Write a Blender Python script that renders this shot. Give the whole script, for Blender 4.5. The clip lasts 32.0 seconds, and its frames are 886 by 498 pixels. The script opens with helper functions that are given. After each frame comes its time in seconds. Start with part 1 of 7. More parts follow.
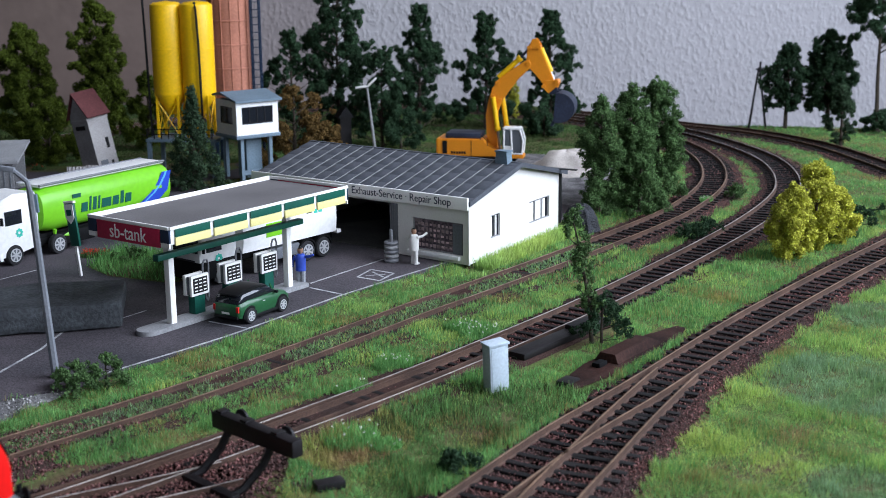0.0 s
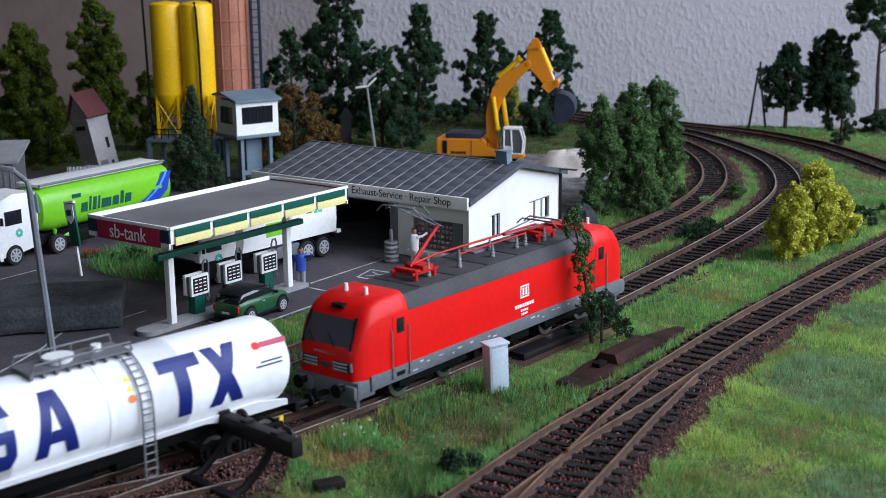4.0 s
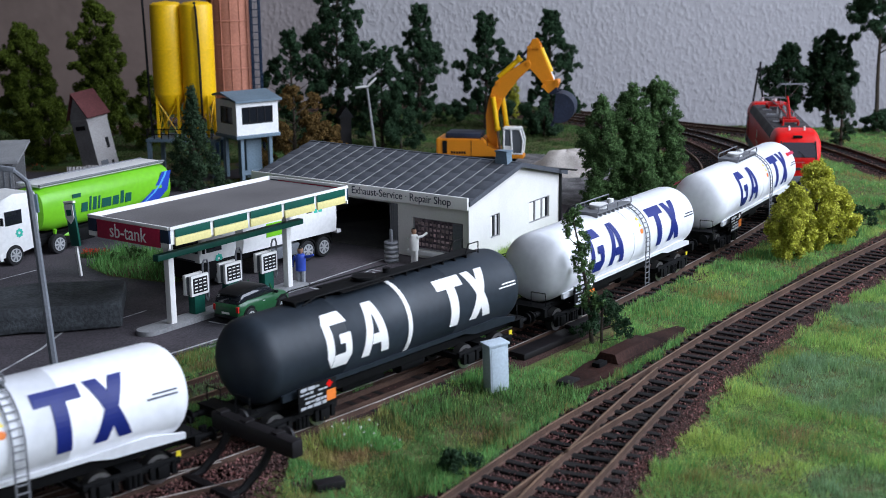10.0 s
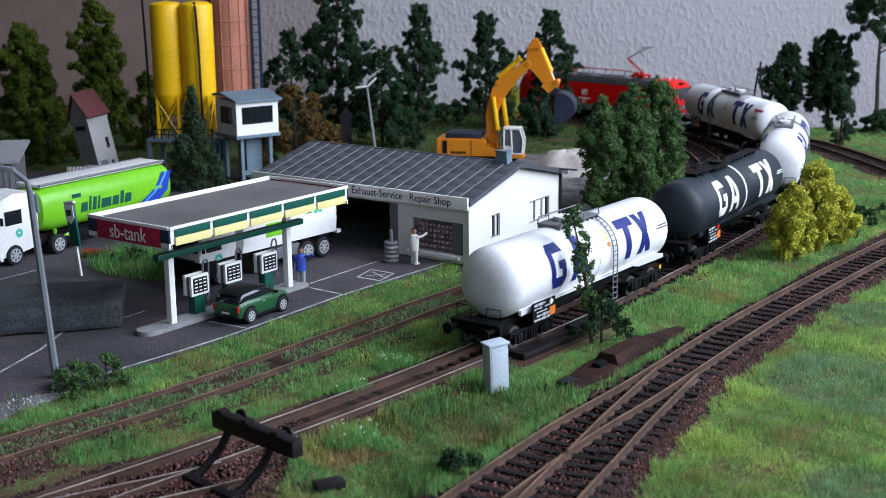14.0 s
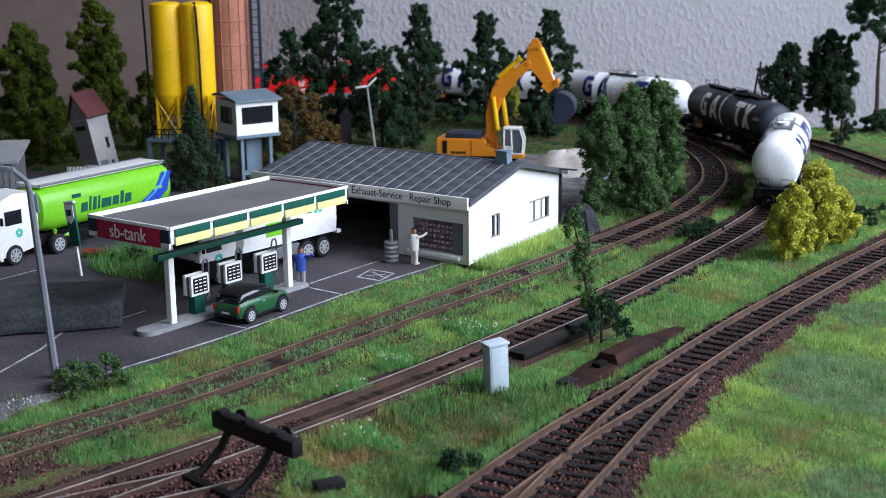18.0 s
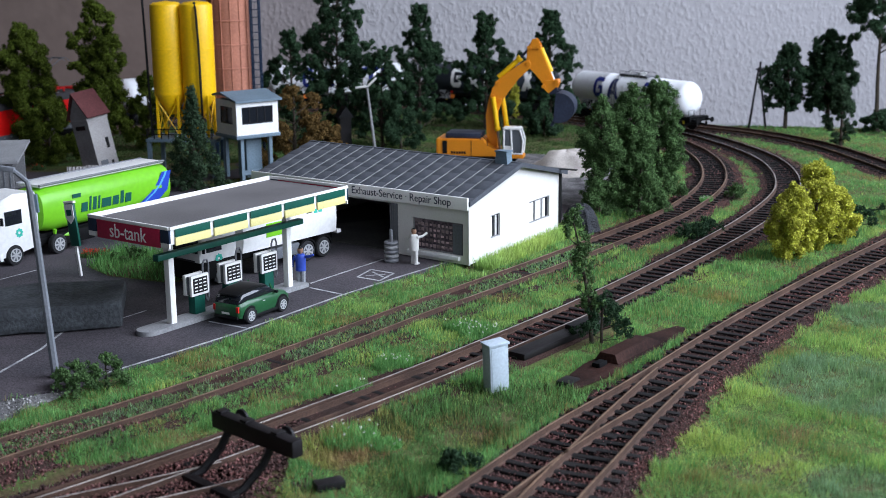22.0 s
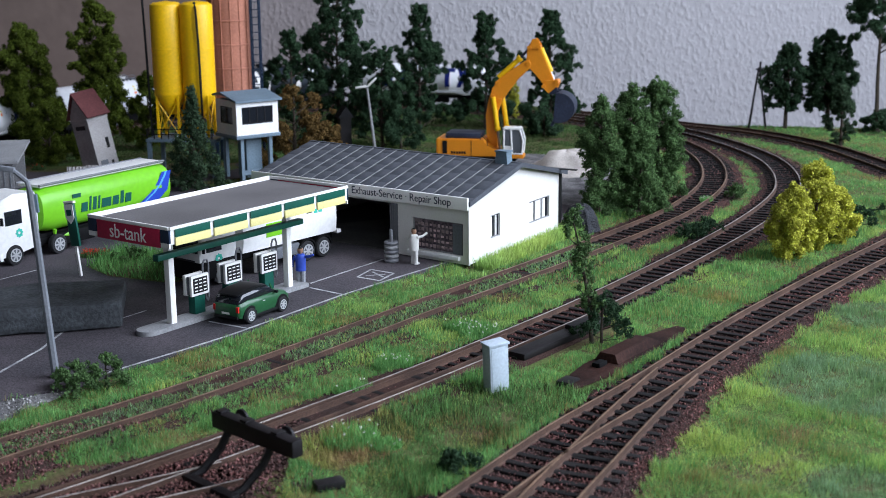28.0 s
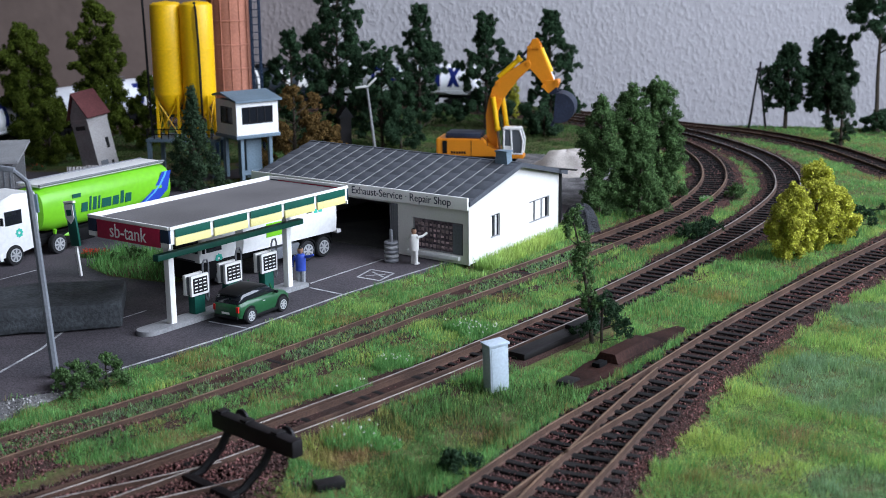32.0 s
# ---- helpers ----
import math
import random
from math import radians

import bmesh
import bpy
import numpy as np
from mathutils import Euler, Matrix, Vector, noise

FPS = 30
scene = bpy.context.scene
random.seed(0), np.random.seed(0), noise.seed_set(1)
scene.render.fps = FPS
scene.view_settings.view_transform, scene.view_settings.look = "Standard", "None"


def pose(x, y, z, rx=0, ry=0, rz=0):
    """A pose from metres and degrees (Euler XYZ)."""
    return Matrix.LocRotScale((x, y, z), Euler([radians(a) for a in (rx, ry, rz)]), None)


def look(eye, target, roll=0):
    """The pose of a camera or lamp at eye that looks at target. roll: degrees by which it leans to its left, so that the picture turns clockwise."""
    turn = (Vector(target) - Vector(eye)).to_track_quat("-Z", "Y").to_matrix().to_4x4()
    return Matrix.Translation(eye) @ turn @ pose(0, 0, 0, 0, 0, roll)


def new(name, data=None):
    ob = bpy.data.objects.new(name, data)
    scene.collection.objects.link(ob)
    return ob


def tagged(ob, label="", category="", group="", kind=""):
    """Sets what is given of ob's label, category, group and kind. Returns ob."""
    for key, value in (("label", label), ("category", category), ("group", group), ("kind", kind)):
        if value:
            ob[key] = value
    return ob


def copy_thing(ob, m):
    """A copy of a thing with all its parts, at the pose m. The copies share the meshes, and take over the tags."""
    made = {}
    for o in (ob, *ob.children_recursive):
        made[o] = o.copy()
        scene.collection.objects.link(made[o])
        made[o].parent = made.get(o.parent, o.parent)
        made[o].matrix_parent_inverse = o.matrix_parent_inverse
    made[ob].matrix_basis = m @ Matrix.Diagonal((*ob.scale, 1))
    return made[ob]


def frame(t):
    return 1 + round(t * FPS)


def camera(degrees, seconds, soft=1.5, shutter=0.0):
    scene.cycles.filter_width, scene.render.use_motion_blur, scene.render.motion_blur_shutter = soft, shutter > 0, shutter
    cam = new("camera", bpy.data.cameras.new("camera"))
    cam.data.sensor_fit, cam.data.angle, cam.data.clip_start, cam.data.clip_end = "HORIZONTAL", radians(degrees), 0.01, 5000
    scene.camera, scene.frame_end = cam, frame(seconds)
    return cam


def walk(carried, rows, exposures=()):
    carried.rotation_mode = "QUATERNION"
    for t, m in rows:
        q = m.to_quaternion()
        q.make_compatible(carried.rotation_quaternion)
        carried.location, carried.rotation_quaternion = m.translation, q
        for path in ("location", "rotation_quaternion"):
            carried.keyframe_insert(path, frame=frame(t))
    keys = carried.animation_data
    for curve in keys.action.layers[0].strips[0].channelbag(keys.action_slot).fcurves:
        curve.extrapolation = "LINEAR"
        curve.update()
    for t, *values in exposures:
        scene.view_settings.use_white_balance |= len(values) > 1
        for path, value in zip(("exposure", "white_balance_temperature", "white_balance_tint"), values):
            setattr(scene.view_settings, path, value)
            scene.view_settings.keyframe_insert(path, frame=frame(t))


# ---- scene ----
import itertools

# Plan in centimetres of a 1:87 model railway; U turns them into metres.
U = 0.011
EYE_Z, PITCH, ROLL = 15.9566, 13.1264, -0.5992
cam = camera(37.645, 32.0, soft=0.7, shutter=0.25)
cam.data.dof.use_dof, cam.data.dof.focus_distance, cam.data.dof.aperture_fstop = True, 0.66, 26.0
VIEW = pose(0, 0, EYE_Z * U, 90 - PITCH, 0, 0) @ pose(0, 0, 0, 0, 0, ROLL)
EXPOSED = [(0.0, 0.14), (1.0, 0.12), (2.0, 0.08), (3.0, -0.04), (5.0, -0.24), (6.0, -0.28), (8.0, -0.33), (9.0, -0.26), (10.0, -0.18), (12.0, -0.24), (13.0, -0.18), (14.0, -0.04), (17.0, 0.08), (32.0, 0.1)]
walk(cam, [(0.0, VIEW), (32.0, VIEW)], EXPOSED)

# ---- world, window light, rear fill, exposure ----
scene.view_settings.exposure = 0.0
world = bpy.data.worlds.new("daylight")
scene.world = world
world.use_nodes = True
sky = world.node_tree.nodes.new("ShaderNodeTexSky")
sky.sky_type, sky.sun_disc = "NISHITA", False
sky.sun_elevation, sky.sun_rotation = radians(40), radians(120)
world.node_tree.links.new(sky.outputs[0], world.node_tree.nodes["Background"].inputs[0])
world.node_tree.nodes["Background"].inputs[1].default_value = 0.1


def opening_lamp(name, x, y, z, target, w, h, power, colour):
    """Daylight area lamp at a room opening; also serves as the added rear fill."""
    data = bpy.data.lights.new(name, "AREA")
    data.shape, data.size, data.size_y, data.energy, data.color = "RECTANGLE", w * U, h * U, power, colour
    ob = new(name, data)
    ob.matrix_world = look((x * U, y * U, z * U), [c * U for c in target])
    return tagged(ob, "daylight area lamp at an unseen room opening", "light", kind="structure")


opening_lamp("window_light", 97, 34, 76, (0, 45, 10), 146, 112, 56.5, (0.735, 0.825, 1.0))
# Fill lamp added behind the camera; no window is known there.
opening_lamp("fill_light_rear", 47, -148, 75, (0, 66, 0), 98, 62, 9, (0.735, 0.825, 1.0))


# ---- materials ----
def mat(name, col, rough=0.55, metal=0.0, var=0.18, coarse=45.0, fine=900.0, bump=0.15, col2=None, spec=0.35, island=0.0, rnd=0.0, coat=0.0, bscale=None, bdist=0.0004, leafy=0.0, drawn=0.0):
    m = bpy.data.materials.new(name)
    m.use_nodes = True
    nt = m.node_tree
    N, L = nt.nodes, nt.links
    b = N["Principled BSDF"]
    b.inputs["Roughness"].default_value = rough
    b.inputs["Metallic"].default_value = metal
    b.inputs["Specular IOR Level"].default_value = spec
    b.inputs["Coat Weight"].default_value = coat
    tc = N.new("ShaderNodeTexCoord")
    out = []
    for sc, det in ((coarse, 3.0), (fine, 4.0)):
        n = N.new("ShaderNodeTexNoise")
        n.inputs["Scale"].default_value, n.inputs["Detail"].default_value = sc, det
        L.new(tc.outputs["Object"], n.inputs["Vector"])
        out.append(n.outputs["Fac"])
    mix = N.new("ShaderNodeMix")
    mix.data_type = "RGBA"
    c2 = col2 or [c * (1 - 1.6 * var) for c in col]
    mix.inputs["A"].default_value = (*col, 1)
    mix.inputs["B"].default_value = (*c2, 1)
    ramp = N.new("ShaderNodeMapRange")
    ramp.inputs["From Min"].default_value, ramp.inputs["From Max"].default_value = 0.35, 0.65
    L.new(out[0], ramp.inputs["Value"])
    L.new(ramp.outputs["Result"], mix.inputs["Factor"])
    last = mix.outputs["Result"]
    hsv = N.new("ShaderNodeHueSaturation")
    L.new(last, hsv.inputs["Color"])
    val = N.new("ShaderNodeMapRange")
    val.inputs["From Min"].default_value, val.inputs["From Max"].default_value = 0.34, 0.66
    val.inputs["To Min"].default_value, val.inputs["To Max"].default_value = 1 - var, 1 + var
    L.new(out[1], val.inputs["Value"])
    fac = val.outputs["Result"]
    if island or rnd:
        src = N.new("ShaderNodeNewGeometry").outputs["Random Per Island"] if island else N.new("ShaderNodeObjectInfo").outputs["Random"]
        amount = island or rnd
        rr = N.new("ShaderNodeMapRange")
        rr.inputs["To Min"].default_value, rr.inputs["To Max"].default_value = 1 - amount, 1 + amount
        L.new(src, rr.inputs["Value"])
        mul = N.new("ShaderNodeMath")
        mul.operation = "MULTIPLY"
        L.new(fac, mul.inputs[0]), L.new(rr.outputs["Result"], mul.inputs[1])
        fac = mul.outputs[0]
    L.new(fac, hsv.inputs["Value"])
    L.new(hsv.outputs["Color"], b.inputs["Base Color"])
    if bump:
        bp = N.new("ShaderNodeBump")
        bp.inputs["Strength"].default_value, bp.inputs["Distance"].default_value = bump, bdist
        src = out[1]
        if bscale:
            n = N.new("ShaderNodeTexNoise")
            n.inputs["Scale"].default_value, n.inputs["Detail"].default_value = bscale, 2.0
            L.new(tc.outputs["Object"], n.inputs["Vector"])
            src = n.outputs["Fac"]
            if drawn:
                mp, cut = N.new("ShaderNodeMapping"), N.new("ShaderNodeMapRange")
                mp.inputs["Scale"].default_value = (1.0, 1.0, 1.0 / drawn)
                L.new(tc.outputs["Object"], mp.inputs["Vector"]), L.new(mp.outputs["Vector"], n.inputs["Vector"])
                cut.interpolation_type = "SMOOTHSTEP"
                cut.inputs["From Min"].default_value, cut.inputs["From Max"].default_value = 0.38, 0.8
                L.new(src, cut.inputs["Value"])
                src = cut.outputs["Result"]
        L.new(src, bp.inputs["Height"])
        L.new(bp.outputs["Normal"], b.inputs["Normal"])
    rv = N.new("ShaderNodeMapRange")
    rv.inputs["To Min"].default_value, rv.inputs["To Max"].default_value = max(0.02, rough - 0.1), min(1, rough + 0.1)
    L.new(out[0], rv.inputs["Value"])
    L.new(rv.outputs["Result"], b.inputs["Roughness"])
    if leafy:
        tr, mx = N.new("ShaderNodeBsdfTranslucent"), N.new("ShaderNodeMixShader")
        mx.inputs[0].default_value = leafy
        L.new(hsv.outputs["Color"], tr.inputs["Color"])
        L.new(b.outputs[0], mx.inputs[1]), L.new(tr.outputs[0], mx.inputs[2])
        L.new(mx.outputs[0], N["Material Output"].inputs["Surface"])
    return m


def glass_mat(name, col, rough=0.05):
    m = mat(name, col, rough, var=0.05, bump=0.0, spec=0.6)
    return m


M_WALL = mat("woodchip_wallpaper", (0.44, 0.42, 0.43), 0.9, var=0.05, coarse=3, fine=220, bump=0.6, bscale=210, bdist=0.002, spec=0.2, drawn=1.5)
# Unseen room surfaces, kept very dark so that little light bounces back.
M_PLASTER = mat("room_plaster", (0.09, 0.088, 0.09), 0.9, var=0.05, coarse=2, fine=60)
M_FLOORWOOD = mat("parquet", (0.14, 0.095, 0.07), 0.5, var=0.2, coarse=6, fine=60)
M_TABLE = mat("layout_plywood", (0.3, 0.2, 0.12), 0.7)
M_EARTH = mat("scatter_earth", (0.085, 0.13, 0.035), 1.0, var=0.35, coarse=30, fine=700, bump=0.6, col2=(0.1, 0.062, 0.04), spec=0.1)
M_GRASS = mat("static_grass", (0.2, 0.42, 0.13), 0.8, var=0.15, coarse=28, fine=120, bump=0, col2=(0.13, 0.31, 0.095), island=0.35, spec=0.15, leafy=0.35)
M_GRASS_LIT = mat("static_grass_light", (0.46, 0.56, 0.15), 0.8, var=0.15, coarse=14, fine=120, bump=0, col2=(0.27, 0.47, 0.14), island=0.35, spec=0.15, leafy=0.35)
M_GRASS_DRY = mat("static_grass_dry", (0.36, 0.38, 0.11), 0.8, var=0.2, coarse=60, fine=200, bump=0, col2=(0.33, 0.23, 0.11), island=0.35, spec=0.15, leafy=0.35)
M_GRASS_PALE = mat("static_grass_grey", (0.24, 0.37, 0.2), 0.8, var=0.15, coarse=60, fine=200, bump=0, col2=(0.2, 0.34, 0.14), island=0.4, spec=0.15, leafy=0.35)
# Two wall tones darken leftwards: the window light's falloff is put into the colour.
M_WALLDIM = mat("wallpaper_falloff", (0.29, 0.25, 0.245), 0.9, var=0.06, coarse=3, fine=220, bump=0.6, bscale=210, bdist=0.0016, spec=0.2, drawn=1.5)
M_TAUPE = mat("taupe_wall_falloff", (0.185, 0.135, 0.115), 0.9, var=0.06, coarse=3, fine=60, bump=0.4, bscale=60, bdist=0.002, spec=0.2)
M_PEBBLE = mat("grey_pebbles", (0.36, 0.35, 0.34), 0.95, var=0.2, coarse=40, fine=1500, bump=0.2, island=0.6, spec=0.15)
M_GRASS_DARK = mat("static_grass_dark", (0.075, 0.15, 0.045), 0.8, var=0.2, coarse=20, fine=120, bump=0, col2=(0.07, 0.09, 0.035), island=0.35, spec=0.15, leafy=0.3)
M_BALLAST = mat("ballast_bed", (0.05, 0.025, 0.02), 1.0, var=0.4, coarse=60, fine=1400, bump=0.9, bdist=0.001, col2=(0.042, 0.026, 0.022), spec=0.15)
M_STONES = mat("ballast_stones", (0.2, 0.085, 0.075), 0.9, var=0.25, coarse=30, fine=1500, bump=0.2, island=0.8, col2=(0.06, 0.036, 0.034), spec=0.3)
M_SLEEPER = mat("sleeper_plastic", (0.009, 0.007, 0.0065), 0.8, var=0.3, coarse=90, fine=1500, bump=0.3, rnd=0.35, spec=0.25)
M_RAIL = mat("rusted_rail", (0.085, 0.045, 0.03), 0.75, metal=0.0, var=0.25, coarse=60, fine=1200, bump=0.2)
M_RAILTOP = mat("polished_rail_head", (0.23, 0.14, 0.085), 0.45, metal=0.25, var=0.25, coarse=60, fine=900, bump=0.05)
M_RAILBRIGHT = mat("bright_worn_rail_head", (0.42, 0.37, 0.34), 0.4, metal=0.4, var=0.3, coarse=40, fine=900, bump=0.05)
M_ASPHALT = mat("asphalt", (0.085, 0.072, 0.08), 0.9, var=0.42, coarse=16, fine=1500, bump=0.5, col2=(0.045, 0.042, 0.048), spec=0.2)
M_LINE = mat("worn_road_paint", (0.5, 0.5, 0.5), 0.8, var=0.35, coarse=160, fine=1500, col2=(0.25, 0.25, 0.26))
M_GRAVEL = mat("grey_gravel", (0.21, 0.2, 0.2), 0.95, var=0.4, coarse=80, fine=1500, bump=0.9, bdist=0.001)
M_SAND = mat("pale_sand", (0.52, 0.465, 0.42), 0.95, var=0.2, coarse=60, fine=1200, bump=0.6)
M_WHITE = mat("white_paint", (0.78, 0.77, 0.75), 0.45, var=0.05, coarse=30, fine=500, bump=0.04)
M_RENDER = mat("white_render", (0.72, 0.70, 0.66), 0.85, var=0.06, coarse=40, fine=1300, bump=0.25)
M_TANKWHITE = mat("white_tank_lacquer", (0.80, 0.80, 0.82), 0.32, var=0.04, coarse=30, fine=300, bump=0.02)
M_TANKDARK = mat("anthracite_tank_lacquer", (0.02, 0.027, 0.036), 0.5, var=0.12, coarse=30, fine=300, bump=0.02, spec=0.3)
M_BLUE = mat("blue_lettering", (0.006, 0.016, 0.15), 0.5, var=0.06, bump=0)
M_RED = mat("traffic_red_lacquer", (0.66, 0.007, 0.006), 0.42, var=0.05, coarse=20, fine=400, bump=0.02, spec=0.22)
M_REDROOF = mat("red_roof_gear", (0.5, 0.016, 0.014), 0.5, var=0.1, spec=0.2)
M_GREYROOF = mat("dark_grey_roof", (0.05, 0.047, 0.05), 0.65, var=0.15, coarse=50, fine=900, spec=0.25)
M_GREYSILL = mat("grey_solebar", (0.13, 0.14, 0.155), 0.5, var=0.12)
M_BLACK = mat("black_underframe", (0.004, 0.004, 0.0045), 0.7, var=0.25, coarse=90, fine=900, spec=0.15)
M_WHEEL = mat("dark_wheel_steel", (0.02, 0.019, 0.018), 0.5, metal=0.4, var=0.2)
M_STEEL = mat("wheel_steel", (0.45, 0.43, 0.42), 0.3, metal=0.9, var=0.1)
M_LADDER = mat("grey_ladder", (0.16, 0.163, 0.175), 0.5, var=0.1)
M_GLASS = glass_mat("dark_window_glass", (0.012, 0.014, 0.018))
M_SCREEN = glass_mat("grey_cab_windscreen", (0.055, 0.05, 0.06), 0.08)
M_CABGLASS = glass_mat("smoky_cab_glass", (0.1, 0.11, 0.12), 0.12)
M_PALEGLASS = glass_mat("pale_window_glass", (0.36, 0.38, 0.42), 0.15)
M_YELLOW = mat("yellow_paint", (0.86, 0.5, 0.006), 0.4, var=0.08, coarse=25, fine=500, bump=0.03)
M_EXCAV = mat("excavator_orange", (0.72, 0.245, 0.012), 0.4, var=0.04, coarse=60, fine=700, bump=0.03)
M_BUCKET = mat("bucket_steel", (0.03, 0.038, 0.065), 0.5, metal=0.2, var=0.2)
M_BRICKSILO = mat("terracotta_silo", (0.42, 0.17, 0.11), 0.8, var=0.12, coarse=30, fine=600)
M_BLUEGREY = mat("blue_grey_steel", (0.135, 0.19, 0.235), 0.55, var=0.12)
M_SLATE = mat("slate_roof", (0.07, 0.076, 0.09), 0.75, var=0.15, coarse=50, fine=900, rnd=0.07)
M_SEAM = mat("pale_roof_seam", (0.26, 0.26, 0.265), 0.8, var=0.2)
M_GREEN = mat("dark_green_paint", (0.008, 0.085, 0.06), 0.4, var=0.08)
M_PALEYEL = mat("pale_yellow_strip", (0.75, 0.66, 0.28), 0.5, var=0.06)
M_MAGENTA = mat("crimson_sign", (0.42, 0.018, 0.06), 0.45, var=0.08)
M_NAVY = mat("navy_panel", (0.015, 0.03, 0.06), 0.4, var=0.08)
M_CANROOF = mat("canopy_roof_felt", (0.145, 0.135, 0.135), 0.85, var=0.15, coarse=25, fine=1300, bump=0.2)
M_CONCRETE = mat("concrete", (0.28, 0.28, 0.285), 0.85, var=0.15, coarse=50, fine=900)
M_CARGREEN = mat("british_green_paint", (0.014, 0.085, 0.03), 0.4, var=0.1, coat=0.3, bump=0)
M_CARBLACK = mat("black_gloss", (0.007, 0.007, 0.008), 0.45, var=0.1, bump=0, spec=0.25)
M_TYRE = mat("tyre_rubber", (0.018, 0.018, 0.02), 0.8, var=0.2)
M_RIM = mat("silver_rim", (0.55, 0.55, 0.56), 0.35, metal=0.4, var=0.05)
M_LIME = mat("lime_tank_paint", (0.17, 0.5, 0.02), 0.35, var=0.06, coarse=20, fine=300, bump=0.02)
M_ROYAL = mat("royal_blue_stripe", (0.02, 0.06, 0.42), 0.4, var=0.06, bump=0)
M_SKYBLUE = mat("sky_blue_stripe", (0.1, 0.4, 0.75), 0.4, var=0.06, bump=0)
M_SLABFOAM = mat("dark_stone_slab", (0.06, 0.066, 0.072), 0.9, var=0.3, coarse=60, fine=600, bump=0.5, bdist=0.0008)
M_LAMPGREY = mat("grey_lamp_post", (0.17, 0.18, 0.2), 0.5, var=0.12)
M_CABINET = mat("pale_grey_cabinet", (0.47, 0.54, 0.6), 0.6, var=0.08, coarse=60, fine=900)
M_RUSTBROWN = mat("brown_machine_cover", (0.036, 0.014, 0.01), 0.8, var=0.35, coarse=60, fine=1000, bump=0.4, spec=0.15)
M_BUFFER = mat("dark_brown_buffer_stop", (0.008, 0.006, 0.007), 0.55, var=0.3, coarse=80, fine=900, spec=0.3)
M_BARK = mat("bark", (0.06, 0.045, 0.032), 0.9, var=0.3, coarse=120, fine=900, bump=0.5)
M_LEAF = mat("dark_foliage", (0.036, 0.075, 0.036), 0.85, var=0.25, coarse=80, fine=600, bump=0, island=0.5, spec=0.15, leafy=0.25)
M_LEAFMID = mat("green_foliage", (0.1, 0.18, 0.064), 0.85, var=0.25, coarse=80, fine=600, bump=0, island=0.5, spec=0.15, leafy=0.25)
M_LEAFOLIVE = mat("olive_foliage", (0.095, 0.13, 0.016), 0.85, var=0.25, coarse=80, fine=600, bump=0, island=0.5, spec=0.15, leafy=0.25)
M_LEAFYEL = mat("yellow_green_foliage", (0.55, 0.55, 0.08), 0.85, var=0.2, coarse=90, fine=600, bump=0, island=0.4, spec=0.15, leafy=0.25)
M_LEAFBROWN = mat("brown_foliage", (0.17, 0.105, 0.035), 0.9, var=0.25, coarse=80, fine=600, bump=0, island=0.5, spec=0.15, leafy=0.25)
M_NEEDLE = mat("fir_needles", (0.05, 0.088, 0.045), 0.85, var=0.25, coarse=80, fine=600, bump=0, island=0.5, spec=0.15, leafy=0.25)
M_FLOWER = mat("white_flowers", (0.7, 0.7, 0.62), 0.8, var=0.1, bump=0)
M_REDFLOWER = mat("red_flowers", (0.6, 0.05, 0.02), 0.8, var=0.2, bump=0)
M_TOWERWALL = mat("grey_tower_render", (0.36, 0.34, 0.33), 0.85, var=0.15, coarse=40, fine=900)
M_TOWERROOF = mat("red_brown_roof", (0.11, 0.03, 0.03), 0.8, var=0.2)
M_INK = mat("dark_blue_grey_ink", (0.02, 0.025, 0.05), 0.6, var=0.05, bump=0)
M_SIGNWHITE = mat("sign_white", (0.8, 0.78, 0.75), 0.5, var=0.04, bump=0)
M_TEAL = mat("teal_print", (0.05, 0.5, 0.38), 0.5, var=0.05, bump=0)
M_INTERIOR = mat("garage_interior_dimmed", (0.10, 0.095, 0.09), 0.9, var=0.2)
M_WINDOWPRINT = mat("shop_display_print", (0.16, 0.12, 0.13), 0.5, var=0.6, coarse=220, fine=700, bump=0, col2=(0.05, 0.03, 0.045))
M_ORANGE = mat("orange_placard", (0.8, 0.2, 0.03), 0.5, var=0.05, bump=0)
M_YELLOWMARK = mat("yellow_mark", (0.8, 0.62, 0.03), 0.5, var=0.05, bump=0)
M_DOLLWHITE = mat("painted_white_plastic", (0.7, 0.68, 0.65), 0.6, var=0.06)
M_DOLLBLUE = mat("painted_blue_plastic", (0.03, 0.07, 0.4), 0.6, var=0.1)
M_SHED = mat("grey_shed", (0.2, 0.2, 0.205), 0.8, var=0.2)


# The board climbs gently towards the wall; up() sets a place of the flat plan onto the slope.
def lift(y):
    return 0.012 * np.maximum(0.0, np.asarray(y, float) - 78.0)


def up(x, y):
    k = 1.0
    for _ in range(60):
        k = 1 - 0.012 * max(0.0, k * y - 78.0) / EYE_Z
    return k * x, k * y, 0.012 * max(0.0, k * y - 78.0)


# ---- mesh helpers, all in centimetres ----
def box(bm, c, s, rz=0.0, bev=0.0, rx=0.0, ry=0.0):
    g = bmesh.ops.create_cube(bm, size=1.0)
    vs = g["verts"]
    bmesh.ops.scale(bm, vec=s, verts=vs)
    if bev:
        es = list({e for v in vs for e in v.link_edges})
        r = bmesh.ops.bevel(bm, geom=es, offset=bev, segments=2, affect="EDGES", profile=0.6)
        vs = list({v for f in r["faces"] for v in f.verts} | {v for v in vs if v.is_valid})
    m = Matrix.Translation(c) @ Euler((radians(rx), radians(ry), radians(rz))).to_matrix().to_4x4()
    bmesh.ops.transform(bm, matrix=m, verts=vs)
    return bm


